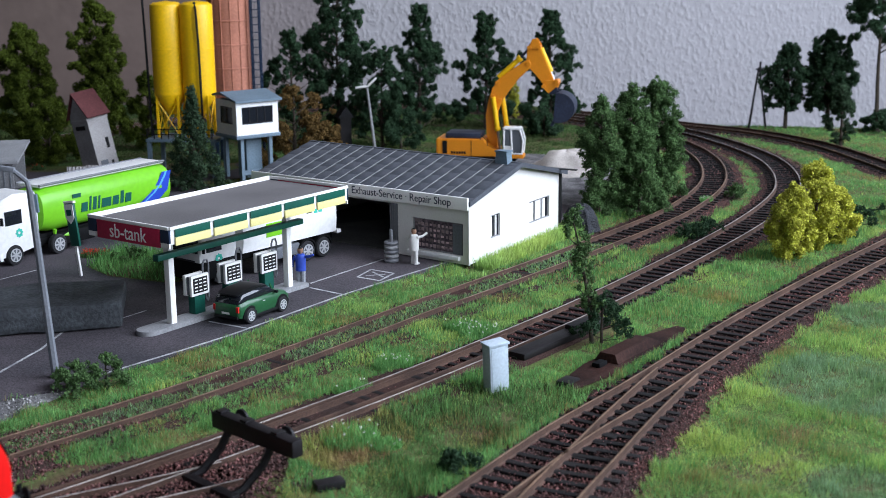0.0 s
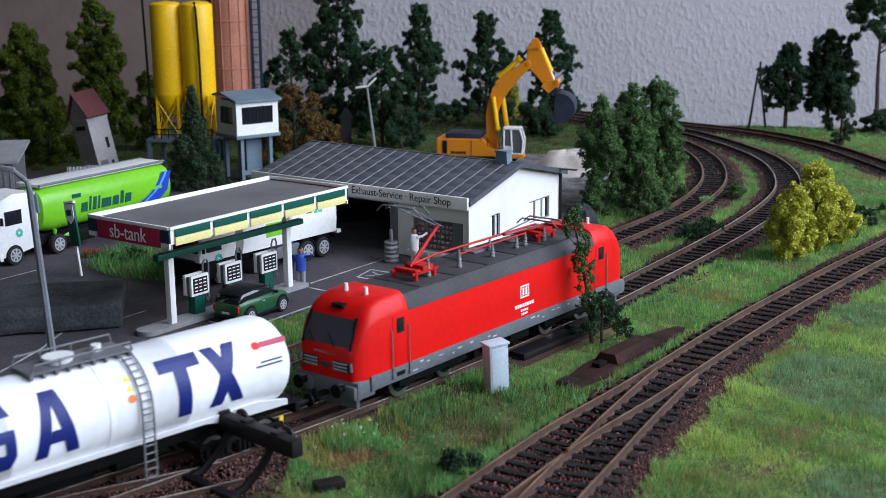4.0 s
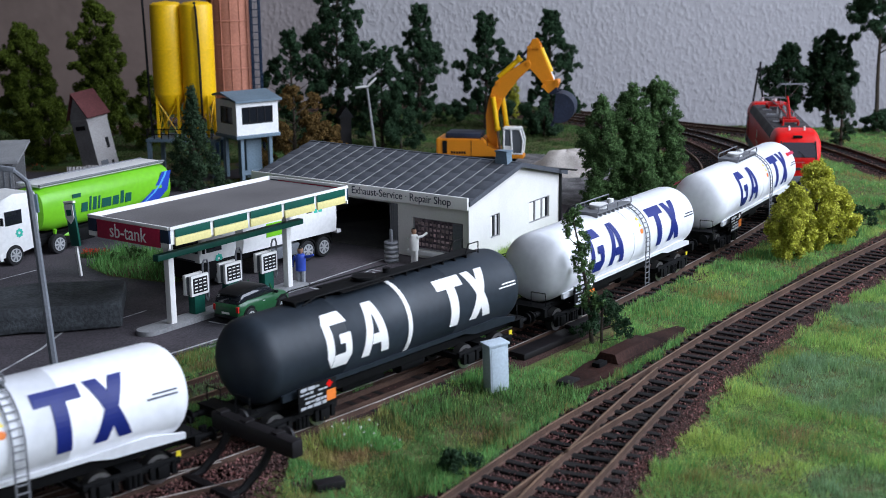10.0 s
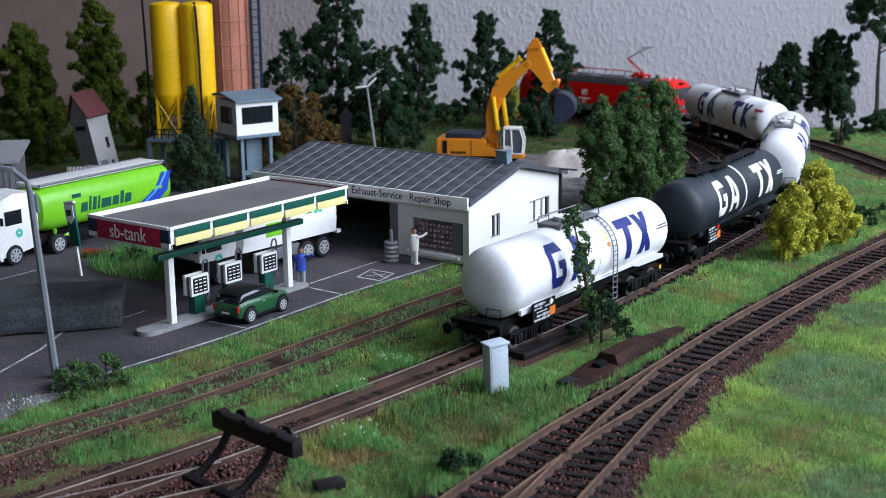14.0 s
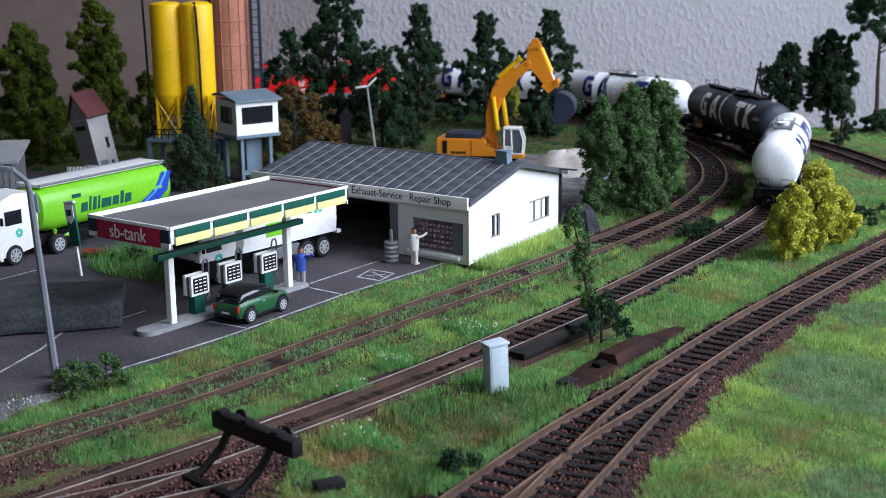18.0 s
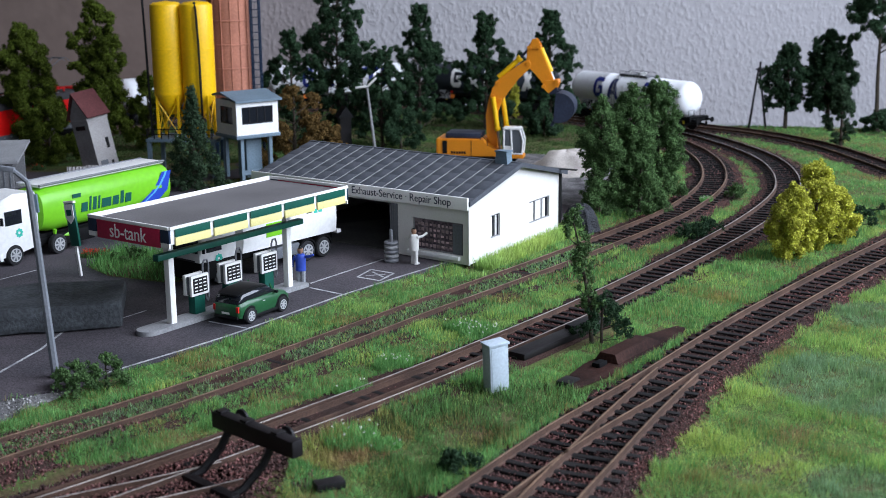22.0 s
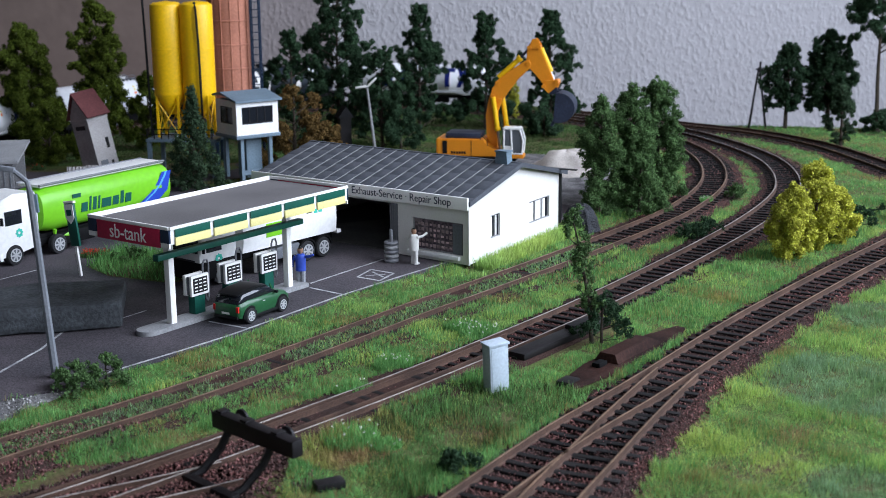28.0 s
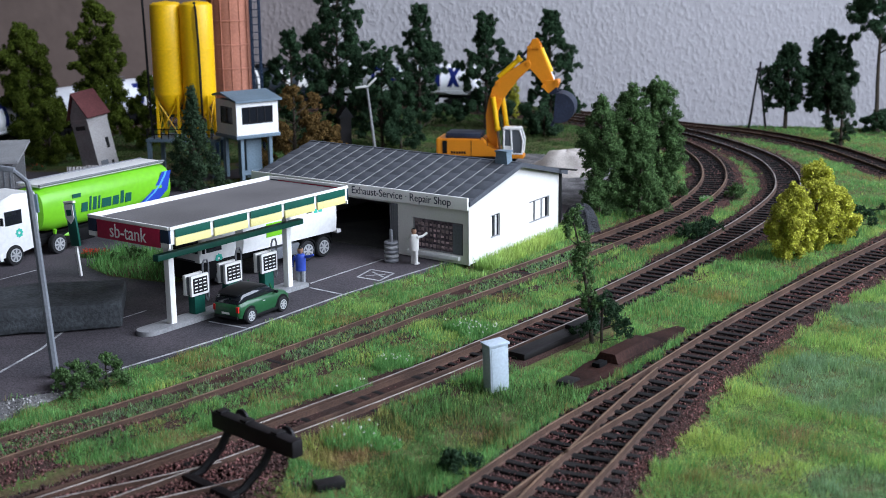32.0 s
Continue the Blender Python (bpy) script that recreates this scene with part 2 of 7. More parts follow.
def ring_frame(d):
    d = Vector(d).normalized()
    a = Vector((0, 0, 1)) if abs(d.z) < 0.9 else Vector((1, 0, 0))
    u = d.cross(a).normalized()
    return u, d.cross(u).normalized()


def loft(bm, rings, cap=True, closed=False):
    vs = [[bm.verts.new(p) for p in r] for r in rings]
    n = len(vs[0])
    pairs = list(zip(vs, vs[1:])) + ([(vs[-1], vs[0])] if closed else [])
    for a, b in pairs:
        for i in range(n):
            bm.faces.new((a[i], a[(i + 1) % n], b[(i + 1) % n], b[i]))
    if cap and not closed:
        bm.faces.new(list(reversed(vs[0]))), bm.faces.new(vs[-1])
    return bm


def cyl(bm, a, b, r, r2=None, n=14, cap=True):
    a, b = Vector(a), Vector(b)
    u, w = ring_frame(b - a)
    r2 = r if r2 is None else r2
    rings = []
    for c, rr in ((a, r), (b, r2)):
        rings.append([c + (u * math.cos(2 * math.pi * i / n) + w * math.sin(2 * math.pi * i / n)) * rr for i in range(n)])
    return loft(bm, rings, cap)


def tube(bm, pts, r, n=6, r2=None):
    pts = [Vector(p) for p in pts]
    rings = []
    for i, p in enumerate(pts):
        d = pts[min(i + 1, len(pts) - 1)] - pts[max(i - 1, 0)]
        u, w = ring_frame(d)
        if rings and u.dot(last) < 0:
            u, w = -u, -w
        last = u
        k = r if r2 is None else r + (r2 - r) * i / max(1, len(pts) - 1)
        rings.append([p + (u * math.cos(2 * math.pi * j / n) + w * math.sin(2 * math.pi * j / n)) * k for j in range(n)])
    return loft(bm, rings)


def lathe(bm, prof, n=20, axis="z", c=(0, 0, 0)):
    c = Vector(c)
    rings = []
    for r, h in prof:
        ring = []
        for i in range(n):
            a = 2 * math.pi * i / n
            x, y = r * math.cos(a), r * math.sin(a)
            ring.append(c + Vector({"z": (x, y, h), "x": (h, x, y), "y": (y, h, x)}[axis]))
        rings.append(ring)
    return loft(bm, rings)


def prism(bm, pts, v):
    """A flat polygon carried along the vector v."""
    v = Vector(v)
    return loft(bm, [[Vector(p) for p in pts], [Vector(p) + v for p in pts]])


def grid_sheet(bm, x0, x1, y0, y1, nx, ny, f):
    vs = [[bm.verts.new((x0 + (x1 - x0) * i / nx, y0 + (y1 - y0) * j / ny, f(x0 + (x1 - x0) * i / nx, y0 + (y1 - y0) * j / ny))) for j in range(ny + 1)] for i in range(nx + 1)]
    for i in range(nx):
        for j in range(ny):
            bm.faces.new((vs[i][j], vs[i + 1][j], vs[i + 1][j + 1], vs[i][j + 1]))
    return bm


def mesh_of(name, bm, material, smooth=35):
    bmesh.ops.recalc_face_normals(bm, faces=bm.faces)
    bmesh.ops.scale(bm, vec=(U, U, U), verts=bm.verts)
    me = bpy.data.meshes.new(name)
    bm.to_mesh(me)
    bm.free()
    me.materials.append(material)
    if smooth:
        me.shade_smooth()
        me.set_sharp_from_angle(angle=radians(smooth))
    return me


def part(name, bm, material, parent=None, label="", smooth=35):
    ob = new(name, mesh_of(name, bm, material, smooth))
    ob.parent = parent
    return tagged(ob, label)


def thing(name, label, category, x=0.0, y=0.0, z=0.0, rz=0.0, group="", kind="", rx=0.0, ry=0.0):
    ob = new(name)
    ob.empty_display_size = 0.01
    x, y, dz = up(x, y)
    ob.matrix_world = pose(x * U, y * U, (z + dz) * U, rx, ry, rz)
    return tagged(ob, label, category, group, kind)


def BM():
    return bmesh.new()


def raw_mesh(name, verts, faces_n, material):
    """A mesh of loose faces with faces_n corners each, from an array of corners in centimetres."""
    verts = np.asarray(verts, dtype=np.float32) * U
    n = len(verts)
    me = bpy.data.meshes.new(name)
    me.vertices.add(n)
    me.vertices.foreach_set("co", verts.ravel())
    me.loops.add(n)
    me.loops.foreach_set("vertex_index", np.arange(n, dtype=np.int32))
    k = n // faces_n
    me.polygons.add(k)
    me.polygons.foreach_set("loop_start", np.arange(k, dtype=np.int32) * faces_n)
    me.update(calc_edges=True)
    me.materials.append(material)
    return me


def words(name, body, size, material, parent, m, depth=0.01, align="CENTER", bend=None, label="", squeeze=1.0):
    """Lettering in the built-in font as thin raised mesh; bend maps its points."""
    cu = bpy.data.curves.new(name, "FONT")
    cu.body, cu.size, cu.extrude, cu.align_x, cu.align_y, cu.resolution_u = body, size, depth, align, "CENTER", 3
    tmp = bpy.data.objects.new(name, cu)
    scene.collection.objects.link(tmp)
    bpy.context.view_layer.update()
    me = bpy.data.meshes.new_from_object(tmp.evaluated_get(bpy.context.evaluated_depsgraph_get()))
    bpy.data.objects.remove(tmp)
    bm = BM()
    bm.from_mesh(me)
    bpy.data.meshes.remove(me)
    bmesh.ops.scale(bm, vec=(squeeze, 1, 1), verts=bm.verts)
    bmesh.ops.transform(bm, matrix=m, verts=bm.verts)
    return part(name, bm, material, parent, label, smooth=0)


# ---- lines of the tracks in plan ----
def spline(P, step=0.5):
    P = np.array(P, float)
    P = np.vstack([2 * P[0] - P[1], P, 2 * P[-1] - P[-2]])
    out = []
    for i in range(1, len(P) - 2):
        p0, p1, p2, p3 = P[i - 1:i + 3]
        t1 = np.linalg.norm(p1 - p0) ** 0.5
        t2 = t1 + np.linalg.norm(p2 - p1) ** 0.5
        t3 = t2 + np.linalg.norm(p3 - p2) ** 0.5
        for t in np.linspace(t1, t2, max(2, int(np.linalg.norm(p2 - p1) / step)), endpoint=False):
            a1 = (t1 - t) / t1 * p0 + t / t1 * p1
            a2 = (t2 - t) / (t2 - t1) * p1 + (t - t1) / (t2 - t1) * p2
            a3 = (t3 - t) / (t3 - t2) * p2 + (t - t2) / (t3 - t2) * p3
            b1 = (t2 - t) / t2 * a1 + t / t2 * a2
            b2 = (t3 - t) / (t3 - t1) * a2 + (t - t1) / (t3 - t1) * a3
            out.append((t2 - t) / (t2 - t1) * b1 + (t - t1) / (t2 - t1) * b2)
    out.append(P[-2])
    out = np.array(out)
    return out, np.r_[0, np.cumsum(np.linalg.norm(np.diff(out, axis=0), axis=1))]


MAIN = spline([(-64.64, 1.43), (-50.93, 7.5), (-37.87, 14.87), (-25.58, 23.46), (-14.18, 33.2), (-3.78, 44.0), (3.77, 53.32), (8.46, 59.8), (18.75, 76.05), (23.21, 85.88), (24.51, 96.05), (22.86, 104.96), (20.69, 110.66), (16.75, 116.84), (11.81, 121.01), (4.8, 125.55), (-1.22, 128.53), (-9.56, 129.35), (-16.76, 127.27), (-22.16, 123.51), (-26.0, 119.59), (-30.5, 113.84), (-34.75, 106.4), (-37.99, 94.51), (-39.66, 80.84)])
LOOP = spline([(-18.63, 35.62), (-17.19, 37.36), (-14.66, 40.25), (-9.89, 45.36), (-4.41, 52.41), (-0.9, 57.22), (0.94, 59.54), (6.45, 66.81), (14.82, 79.2), (18.72, 88.34), (19.94, 98.0), (18.45, 107.53), (14.4, 116.27), (8.12, 122.38)])
FRONT = spline([(-0.46, 33.85), (1.68, 37.38), (4.25, 41.4), (7.13, 45.33), (11.65, 51.91), (14.14, 55.42), (20.4, 63.6), (23.24, 67.09), (27.71, 72.71), (35.43, 81.91)])
BRANCH = spline([(1.37, 32.06), (3.34, 36.44), (4.6, 38.99), (6.6, 43.08), (8.98, 47.55), (11.65, 51.91)])
REAR = spline([(11.78, 123.67), (16.6, 119.45), (21.03, 115.15), (23.57, 112.77), (26.95, 109.39), (29.81, 103.91), (30.76, 100.8), (32.17, 93.05), (33.27, 85.86)])
SIDING = spline([(-14.72, 33.29), (-10.69, 35.82), (-8.44, 37.09), (-6.22, 38.49)])
TRACKS = {"main": MAIN, "loop": LOOP, "front": FRONT, "branch": BRANCH, "rear": REAR, "siding": SIDING}


def on_line(line, s):
    P, S = line
    return np.array([np.interp(s, S, P[:, 0]), np.interp(s, S, P[:, 1])])


# Distance of every spot of the plan to the nearest track, on a raster of 0.25 cm.
RX, RY, RC = -70.0, 15.0, 0.25
_gx, _gy = np.meshgrid(np.arange(RX, 70, RC), np.arange(RY, 142, RC), indexing="ij")
TRACK_FAR = np.full(_gx.shape, 99.0)
for _line in TRACKS.values():
    for _p in _line[0]:
        i0, i1 = int((_p[0] - 5 - RX) / RC), int((_p[0] + 5 - RX) / RC)
        j0, j1 = int((_p[1] - 5 - RY) / RC), int((_p[1] + 5 - RY) / RC)
        i0, j0 = max(i0, 0), max(j0, 0)
        if i1 <= 0 or j1 <= 0:
            continue
        sub = TRACK_FAR[i0:i1, j0:j1]
        np.minimum(sub, np.hypot(_gx[i0:i1, j0:j1] - _p[0], _gy[i0:i1, j0:j1] - _p[1]), out=sub)


def far_from_track(x, y):
    i = np.clip(((np.asarray(x) - RX) / RC).astype(int), 0, TRACK_FAR.shape[0] - 1)
    j = np.clip(((np.asarray(y) - RY) / RC).astype(int), 0, TRACK_FAR.shape[1] - 1)
    return TRACK_FAR[i, j]


def inside(poly, x, y):
    x, y = np.asarray(x), np.asarray(y)
    r = np.zeros(x.shape, bool)
    n = len(poly)
    for i in range(n):
        (x1, y1), (x2, y2) = poly[i], poly[(i + 1) % n]
        if y1 != y2:
            r ^= ((y1 > y) != (y2 > y)) & (x < (x2 - x1) * (y - y1) / (y2 - y1) + x1)
    return r


# ---- room ----
def wall_slab(name, c, s, material, label):
    return tagged(part(name, box(BM(), c, s), material, None, label), "", "wall", kind="structure")


# The two left sections carry the falloff of light in their colour.
wall_slab("wall_north_west", (-111.5, 147, 15), (181, 8, 250), M_TAUPE, "taupe wall behind the silos, light falloff put into its colour")
wall_slab("wall_north_middle", (-16.5, 147, 15), (9, 8, 250), M_WALLDIM, "papered wall beside the silo, dimmed in its colour for light falloff")
wall_slab("wall_north", (47, 147, 15), (118, 8, 250), M_WALL, "white woodchip papered wall behind the layout")
# Unseen shell added round the layout to enclose and limit the light.
wall_slab("wall_west", (-204, 0, 15), (8, 302, 250), M_PLASTER, "plain plastered room wall")
# Unseen south wall, left open where the added rear fill lamp stands.
wall_slab("wall_south_low", (-48, -154, -27.5), (308, 8, 165), M_PLASTER, "plain plastered room wall under the lamp opening")
wall_slab("wall_south_high", (-48, -154, 135), (308, 8, 30), M_PLASTER, "plain plastered room wall over the lamp opening")
wall_slab("wall_south_west", (-103, -154, 87.5), (198, 8, 65), M_PLASTER, "plain plastered room wall beside the lamp opening")
wall_slab("wall_east_low", (102, -5, -46), (8, 312, 128), M_PLASTER, "plain plastered room wall under the lamp opening")
wall_slab("wall_east_high", (102, -5, 137), (8, 312, 6), M_PLASTER, "plain plastered room wall over the lamp opening")
wall_slab("wall_east_rear", (102, -102, 76), (8, 118, 116), M_PLASTER, "plain plastered room wall beside the lamp opening")
wall_slab("wall_east_far", (102, 127, 76), (8, 48, 116), M_PLASTER, "plain plastered room wall beside the lamp opening")
tagged(part("ceiling", box(BM(), (-51, 0, 144), (318, 318, 8)), M_PLASTER), "unseen dark ceiling that holds back bounced light", "ceiling", kind="structure")
tagged(part("floor", box(BM(), (-51, 0, -114), (318, 318, 8)), M_FLOORWOOD), "brown wooden room floor", "floor", kind="structure")

# ---- layout board and its scattered ground ----
BOARD = [(-70.0, 17.0), (70.0, 17.0), (68.73, 102.12), (39.0, 111.16), (28.2, 114.38), (21.36, 116.97), (16.43, 122.73), (8.65, 128.87), (-4.8, 132.79), (-67.11, 132.79)]
tagged(part("layout_board", prism(BM(), [(x, y, -3.2) for x, y in BOARD], (0, 0, 2.2)), M_TABLE), "plywood board that carries the model landscape", "board", kind="structure")


def ground_z(x, y):
    n = noise.noise(Vector((x * 0.13, y * 0.13, 0.0))) * 0.14 + noise.noise(Vector((x * 0.6, y * 0.6, 3.0))) * 0.05
    d = float(far_from_track(x, y))
    return float(lift(y)) - 0.42 + n * min(1.0, max(0.0, (d - 1.8) / 3)) + 0.14 * min(1.0, max(0.0, (d - 2.2) / 2))


def build_ground():
    bm = BM()
    step = 0.8
    xs, ys = np.arange(-70, 70.01, step), np.arange(17, 138.6, step)
    vs = {}

    def v(i, j):
        if (i, j) not in vs:
            vs[i, j] = bm.verts.new((xs[i], ys[j], ground_z(xs[i], ys[j])))
        return vs[i, j]

    cx, cy = np.meshgrid(xs[:-1] + step / 2, ys[:-1] + step / 2, indexing="ij")
    ok = inside(BOARD, cx, cy)
    for i, j in zip(*np.nonzero(ok)):
        bm.faces.new((v(i, j), v(i + 1, j), v(i + 1, j + 1), v(i, j + 1)))
    ob = part("ground", bm, M_EARTH, None, "earth and green scatter ground of the model layout", smooth=60)
    tagged(ob, "", "ground", kind="structure")


build_ground()

YARD = [(-17.2, 45.0), (-13.9, 46.9), (-12.83, 48.3), (-10.58, 51.0), (-4.57, 59.7), (0.4, 65.9), (1.6, 66.2), (7.0, 74.4), (9.49, 78.94), (3.98, 85.52), (-7.96, 84.58), (-17.85, 89.24), (-49.58, 89.24), (-50.0, 52.0)]
tagged(part("forecourt", prism(BM(), [(x, y, float(lift(y)) - 0.6) for x, y in YARD], (0, 0, 0.45)), M_ASPHALT), "dark grey asphalt forecourt of the filling station", "pavement", kind="structure")
GRAVELYARD = [(-5.97, 85.98), (8.59, 79.89), (10.96, 82.71), (13.37, 91.1), (11.8, 99.38), (3.93, 101.2), (-5.92, 95.71)]
tagged(part("gravel_yard", prism(BM(), [(x, y, float(lift(y)) - 0.6) for x, y in GRAVELYARD], (0, 0, 0.4)), M_GRAVEL), "pale grey gravel yard behind the repair shop", "yard", kind="structure")
GRAVELCORNER = [(-21, 40.5), (-16.2, 42.8), (-13.9, 46.8), (-17.2, 44.9), (-30, 50), (-30, 42)]
tagged(part("gravel_corner", prism(BM(), [(x, y, -0.6) for x, y in GRAVELCORNER], (0, 0, 0.38)), M_GRAVEL), "loose grey gravel beside the asphalt edge", "gravel", kind="structure")
BACKROAD = [(-59.47, 89.7), (-18.83, 89.7), (-13.85, 92.02), (-8.88, 95.71), (-8.86, 98.46), (-24.64, 97.09), (-59.11, 97.54)]
tagged(part("back_road", prism(BM(), [(x, y, float(lift(y)) - 0.6) for x, y in BACKROAD], (0, 0, 0.38)), M_ASPHALT), "dark service road behind the silos", "road", kind="structure")


def stroke(name, pts, w, z, material, label):
    """A painted line of width w on the forecourt."""
    bm = BM()
    pts = [np.array(p, float) for p in pts]
    left, right = [], []
    for i, p in enumerate(pts):
        d = pts[min(i + 1, len(pts) - 1)] - pts[max(i - 1, 0)]
        d /= np.linalg.norm(d)
        n = np.array([-d[1], d[0]]) * w / 2
        left.append(p + n), right.append(p - n)
    vs = [[bm.verts.new((*q, z)) for q in side] for side in (left, right)]
    for i in range(len(pts) - 1):
        bm.faces.new((vs[0][i], vs[1][i], vs[1][i + 1], vs[0][i + 1]))
    return tagged(part(name, bm, material, None, label, smooth=0), "", "marking", kind="structure")


# ---- tracks ----
RAIL_PROFILE = [(-0.11, -0.25), (0.11, -0.25), (0.11, -0.225), (0.032, -0.195), (0.032, -0.08), (0.05, -0.06), (0.05, 0.0), (-0.05, 0.0), (-0.05, -0.06), (-0.032, -0.08), (-0.032, -0.195), (-0.11, -0.225)]


def sweep(line, offset, profile, s0, s1, step=0.6):
    bm = BM()
    rings = []
    for s in np.arange(s0, s1 + step / 2, step):
        p, d = on_line(line, s), on_line(line, s + 0.3) - on_line(line, s - 0.3)
        d /= np.linalg.norm(d)
        n = np.array([-d[1], d[0]])
        rings.append([(*(p + n * (offset + a)), z + float(lift(p[1]))) for a, z in profile])
    return loft(bm, rings)


SLEEPER_MESH = mesh_of("sleeper", box(BM(), (0, 0, -0.29), (0.27, 2.75, 0.16), bev=0.02), M_SLEEPER)


def build_track(key, label, s0=0.0, s1=None, skip=(), checks=(), filled=0.0):
    line = TRACKS[key]
    s1 = line[1][-1] - 0.4 if s1 is None else s1
    s0 = max(s0, 0.4)
    root = thing("track", label, "railway track", kind="structure")
    full = min(max(filled, s0 + 0.1), s1)
    for a, b, top in ((s0, full, -0.205), (full, s1, -0.3)):
        if b - a > 1:
            part("ballast_bed", sweep(line, 0, [(-2.3, -0.6), (-1.75, top), (1.75, top), (2.3, -0.6)], a, b, 1.0), M_BALLAST, root, "reddish brown ballast bed")
    for side in (0.81, -0.81):
        r = part("rail", sweep(line, side, RAIL_PROFILE, s0, s1), M_RAIL, root, "rust brown rail")
        part("rail_head", sweep(line, side, [(-0.042, -0.01), (0.042, -0.01), (0.034, 0.006), (-0.034, 0.006)], s0, s1), M_RAILBRIGHT if key in ("main", "siding") else M_RAILTOP, r, "worn shiny rail head")
    for side, a, b in checks:
        part("check_rail", sweep(line, side, RAIL_PROFILE, a, b), M_RAIL, root, "inner check rail")
    rng = random.Random(key)
    s = s0 + 0.3
    while s < s1:
        if not any(a < s < b for a, b in skip):
            p, d = on_line(line, s), on_line(line, s + 0.3) - on_line(line, s - 0.3)
            sl = new("sleeper", SLEEPER_MESH)
            sl.parent = root
            sl.matrix_basis = pose(p[0] * U, p[1] * U, (float(lift(p[1])) + rng.uniform(-0.015, 0.015)) * U, 0, 0, math.degrees(math.atan2(d[1], d[0])) + rng.uniform(-1, 1))
        s += 0.74
    return root


build_track("main", "main track with dark sleepers and rusty rails", 20.0, None, checks=((0.5, 66.0, 86.0), (-0.45, 72.0, 84.0), (1.1, 54.0, 74.0)), filled=80.0)
build_track("loop", "overgrown loop track beside the filling station", filled=36.0)
build_track("front", "front track with brown rails on dark sleepers")
build_track("branch", "diverging branch of the front turnout", 0.0, 17.0)
build_track("rear", "rear track along the wall")
build_track("siding", "short siding that ends at the buffer stop", filled=12.0)


# ---- train ----
def wheelset(parent, x, r=0.53):
    w = part("wheelset", cyl(BM(), (x, -0.72, r), (x, 0.72, r), 0.09, n=10), M_STEEL, parent, "steel axle")
    for y in (-0.82, 0.82):
        bm = BM()
        lathe(bm, [(0.12, -0.14), (r * 0.72, -0.14), (r * 0.74, -0.08), (r * 0.85, -0.13), (r, -0.13), (r + 0.06, 0.13), (0.12, 0.13)], 22, "y", (x, y, r))
        part("wheel", bm, M_WHEEL, w, "dark steel wheel")
        part("wheel_rim", lathe(BM(), [(r * 0.9, -0.135), (r * 1.002, -0.135), (r * 1.002, 0.0), (r * 0.9, 0.0)], 22, "y", (x, y, r)), M_STEEL, w, "bright running rim")


def bogie(parent, x, wb=2.1, r=0.53):
    bm = BM()
    for y in (-1.12, 1.12):
        box(bm, (x, y, r + 0.22), (wb + 1.3, 0.16, 0.22), bev=0.03)
        for k in (-1, 1):
            box(bm, (x + k * wb / 2, y * 1.04, r), (0.42, 0.26, 0.42), bev=0.05)
            box(bm, (x + k * (wb / 2 + 0.38), y * 1.05, r + 0.05), (0.16, 0.2, 0.4))
            box(bm, (x + k * (wb / 2 - 0.38), y * 1.05, r + 0.05), (0.16, 0.2, 0.4))
        box(bm, (x, y, r + 0.02), (0.6, 0.2, 0.5), bev=0.04)
        for k in (-0.18, 0.0, 0.18):
            cyl(bm, (x + k, y * 1.1, r - 0.2), (x + k, y * 1.1, r + 0.2), 0.075, n=8)
    for k in (-1, 1):
        box(bm, (x + k * (wb / 2 + 0.6), 0, r + 0.15), (0.12, 2.1, 0.2))
    box(bm, (x, 0, r + 0.25), (0.7, 2.2, 0.3))
    b = part("bogie", bm, M_BLACK, parent, "black bogie frame")
    for k in (-1, 1):
        wheelset(b, x + k * wb / 2, r)
    return b


def buffers(parent, x, dirn, z=1.2):
    for y in (-1.0, 1.0):
        bm = BM()
        cyl(bm, (x, y, z), (x + dirn * 0.35, y, z), 0.13, n=12)
        cyl(bm, (x + dirn * 0.3, y, z), (x + dirn * 0.62, y, z), 0.09, n=12)
        lathe(bm, [(0.02, 0.0), (0.27, 0.0), (0.27, 0.05), (0.02, 0.09)], 14, "x", (x + dirn * 0.6 - (0.09 if dirn < 0 else 0), y, z))
        part("buffer", bm, M_BLACK, parent, "round black buffer")
    bm = BM()
    box(bm, (x + dirn * 0.4, 0, z - 0.35), (0.9, 0.25, 0.16), bev=0.03)
    cyl(bm, (x + dirn * 0.8, 0, z - 0.45), (x + dirn * 0.8, 0, z - 0.05), 0.1, n=8)
    part("coupling", bm, M_BLACK, parent, "black coupler hook")


TANK_R, TANK_Z, TANK_A, TANK_B = 1.7, 3.0, -6.8, 7.3


def on_tank(u, v, side, lift):
    """A point of the tank's shell: u along it, v up its girth from the middle, on one side."""
    a = v / TANK_R
    return Vector((u, side * math.cos(a) * (TANK_R + lift), TANK_Z + math.sin(a) * (TANK_R + lift)))


def shell_patch(bm, polys, u0, v0, side, lift=0.02):
    """Flat shapes laid on the round shell; side -1 is seen with +u to the right."""
    for step, pts in enumerate(polys):
        q = BM()
        q.faces.new([q.verts.new((x, y, 0)) for x, y in pts])
        for k in np.arange(-2.0, 2.0, 0.18):
            bmesh.ops.bisect_plane(q, geom=q.verts[:] + q.edges[:] + q.faces[:], plane_co=(0, k, 0), plane_no=(0, 1, 0))
        vm = {}
        for f in q.faces:
            vs = []
            for v in f.verts:
                key = (round(v.co.x, 4), round(v.co.y, 4))
                if key not in vm:
                    vm[key] = bm.verts.new(on_tank(u0 - side * v.co.x, v0 + v.co.y, side, lift + 0.006 * step))
                vs.append(vm[key])
            try:
                bm.faces.new(vs)
            except ValueError:
                pass
        q.free()
    return bm


